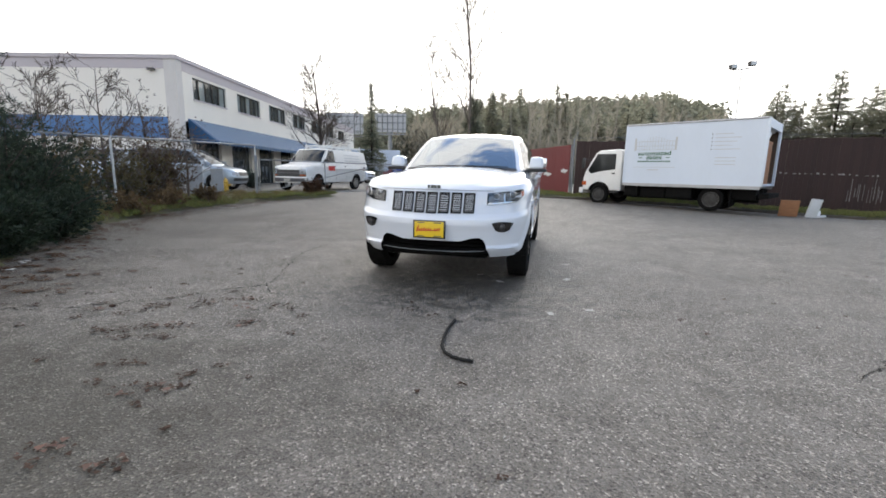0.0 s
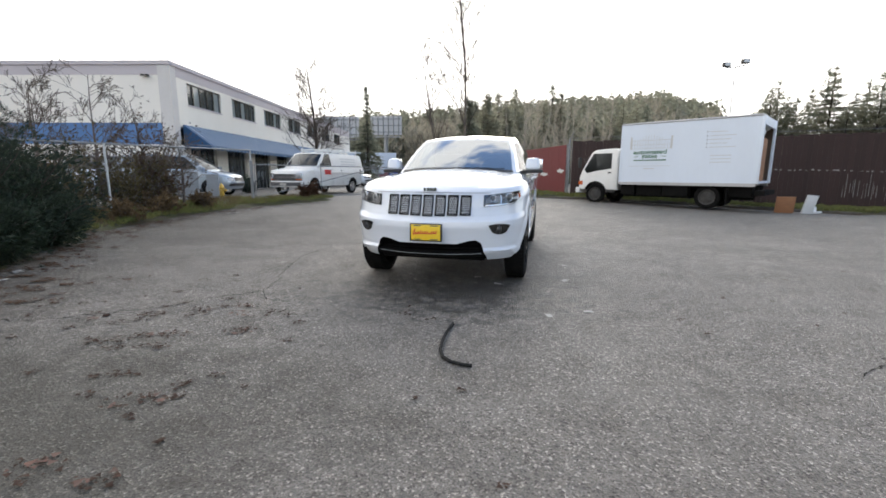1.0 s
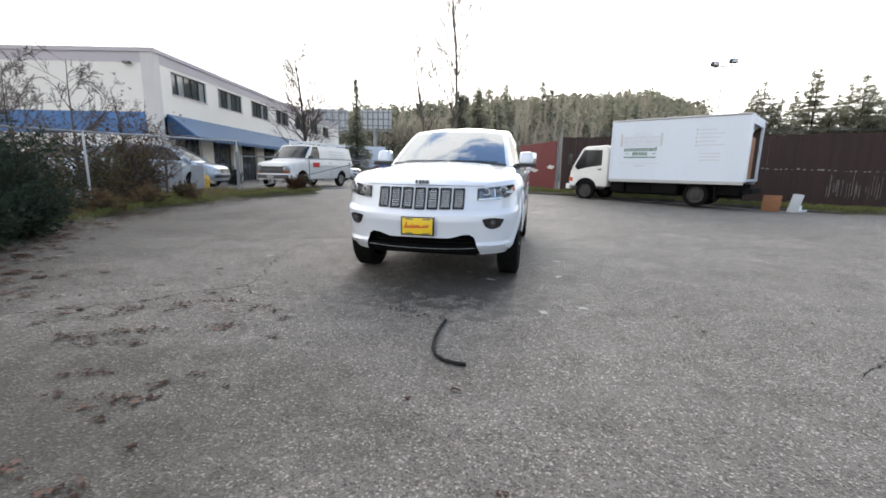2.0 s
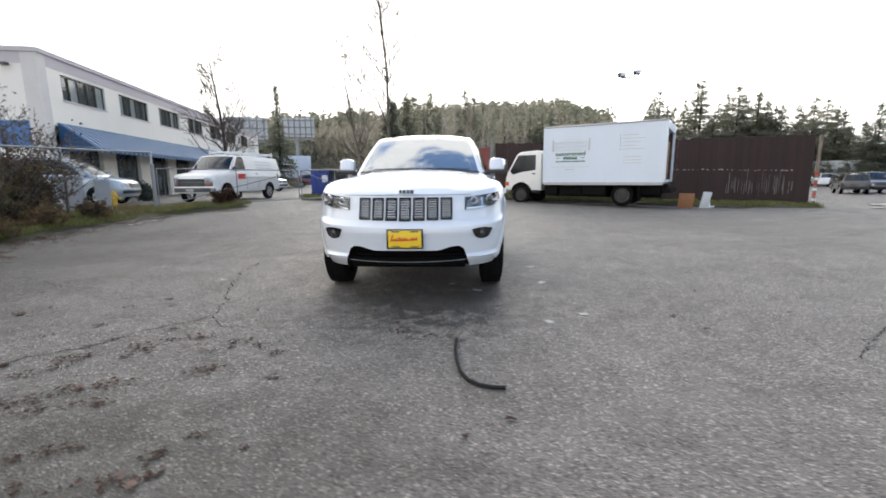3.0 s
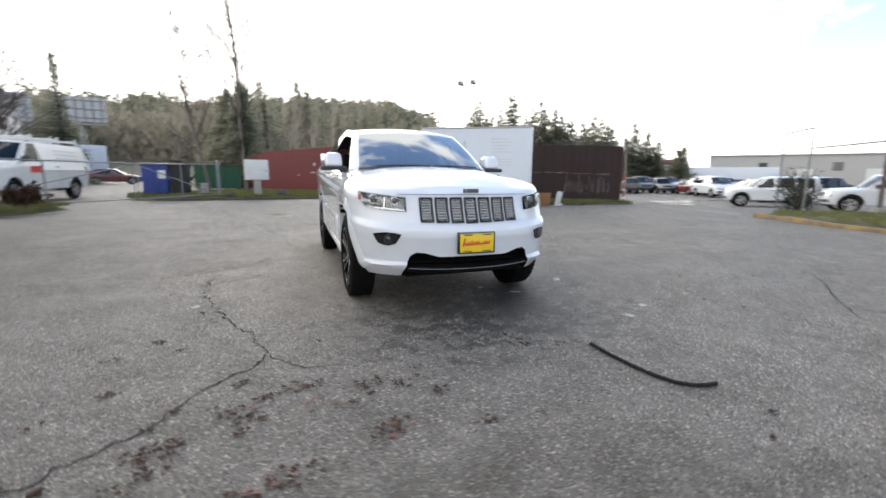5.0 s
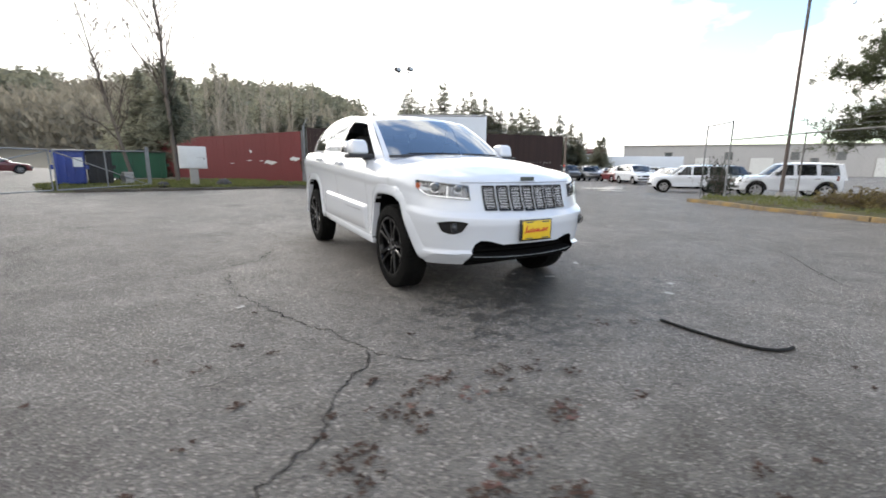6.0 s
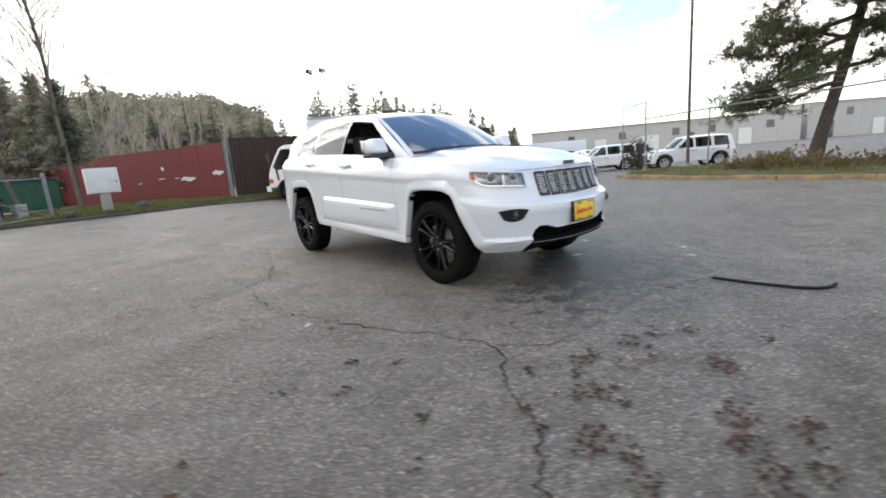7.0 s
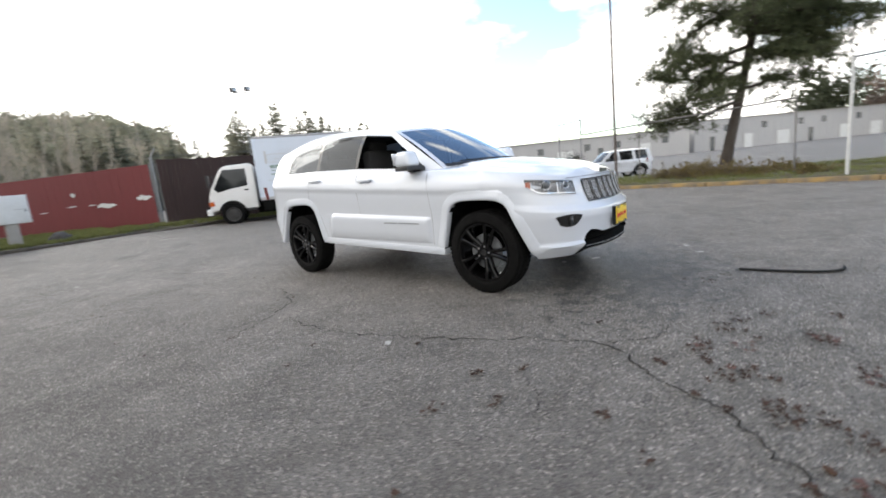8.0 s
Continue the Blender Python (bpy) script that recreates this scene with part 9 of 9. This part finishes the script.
# driveway threshold, puddles and cones of the sales lot
strip = Heap()
strip.add(*grid_mesh(lambda u, v: (17.3 - 4.2 * u + 0.16 * v, 15.7 - 6.9 * u - 0.1 * v, lot_z(17.3 - 4.2 * u, 15.7 - 6.9 * u) + 0.006), lin(0, 1, 12), (0, 1), True))
tagged(strip.link("threshold_strip", "concrete"), "pale concrete strip across the sales lot entrance", "pavement", kind="structure")
for k, (x, y, a, b) in enumerate([(20.8, 15.2, 1.3, 0.8), (25.6, 18.3, 1.8, 1.2), (28.7, 19.0, 1.3, 0.6), (21.9, 15.9, 0.7, 0.9), (17.8, 11.6, 0.9, 0.25), (30.8, 18.2, 1.0, 0.5), (-3.4, 27.5, 1.2, 0.3)]):
    bm = bmesh.new()
    vs = []
    for j in range(28):
        w = 2 * math.pi * j / 28
        r = 1 + 0.35 * noise.noise(Vector((math.cos(w) * 1.5, math.sin(w) * 1.5, k * 2.3)))
        px, py = x + a * r * math.cos(w), y + b * r * math.sin(w)
        vs.append(bm.verts.new((px, py, ground_z(px, py) + 0.03)))
    bm.faces.new(vs)
    tagged(link_mesh("puddle", bm, "puddle"), "shallow rain puddle on the asphalt", "puddle", "puddles", "structure")


def trailer(x, y, turn, L, label):
    t = thing("box_trailer", pose(x, y, ground_z(x, y), 0, 0, turn), label, "trailer", "trailers beyond the sales lot")
    box("trailer_box", -L / 2, L / 2, -1.25, 1.25, 1.1, 3.7, "box_white", t, 0.04)
    box("trailer_frame", -L / 2, L / 2, -1.0, 1.0, 0.85, 1.1, "plastic_black", t)
    for xx in (L * 0.28, L * 0.38):
        for yy in (-1.05, 1.05):
            bm = bmesh.new()
            lathe(bm, [(-0.15, 0.02), (-0.15, 0.5), (0.15, 0.5), (0.15, 0.02)], 18, "Y", off=(xx, yy, 0.5))
            part("trailer_wheel", bm, "rubber", t, smooth=40)


for x, y, L in ((70.0, 56.5, 7.0), (75.5, 50.0, 8.5), (80.0, 44.0, 6.5), (84.0, 38.5, 8.0)):
    trailer(x, y, -54, L, "white box trailer parked behind the sales lot")
kiosk = thing("sales_office", pose(79.0, 55.0, -0.3, 0, 0, -54), "low white sales office with a red roof band", "building")
box("wall", -6, 6, -3, 3, 0, 4.2, "board_white", kiosk)
box("roof_band", -6.3, 6.3, -3.3, 3.3, 4.2, 5.2, "paint_red", kiosk, 0.05)
for k in range(4):
    box("window", -5.0 + 2.7 * k, -3.2 + 2.7 * k, -3.06, -2.95, 1.2, 3.0, "window_dark", kiosk)
trailer(84.0, 62.0, -52, 9.0, "white box trailer beyond the parked cars")
trailer(92.0, 52.0, -52, 8.0, "white box trailer beside the far trees")
trailer(-12.5, 56.0, 15, 9.0, "white box trailer in the far yard")
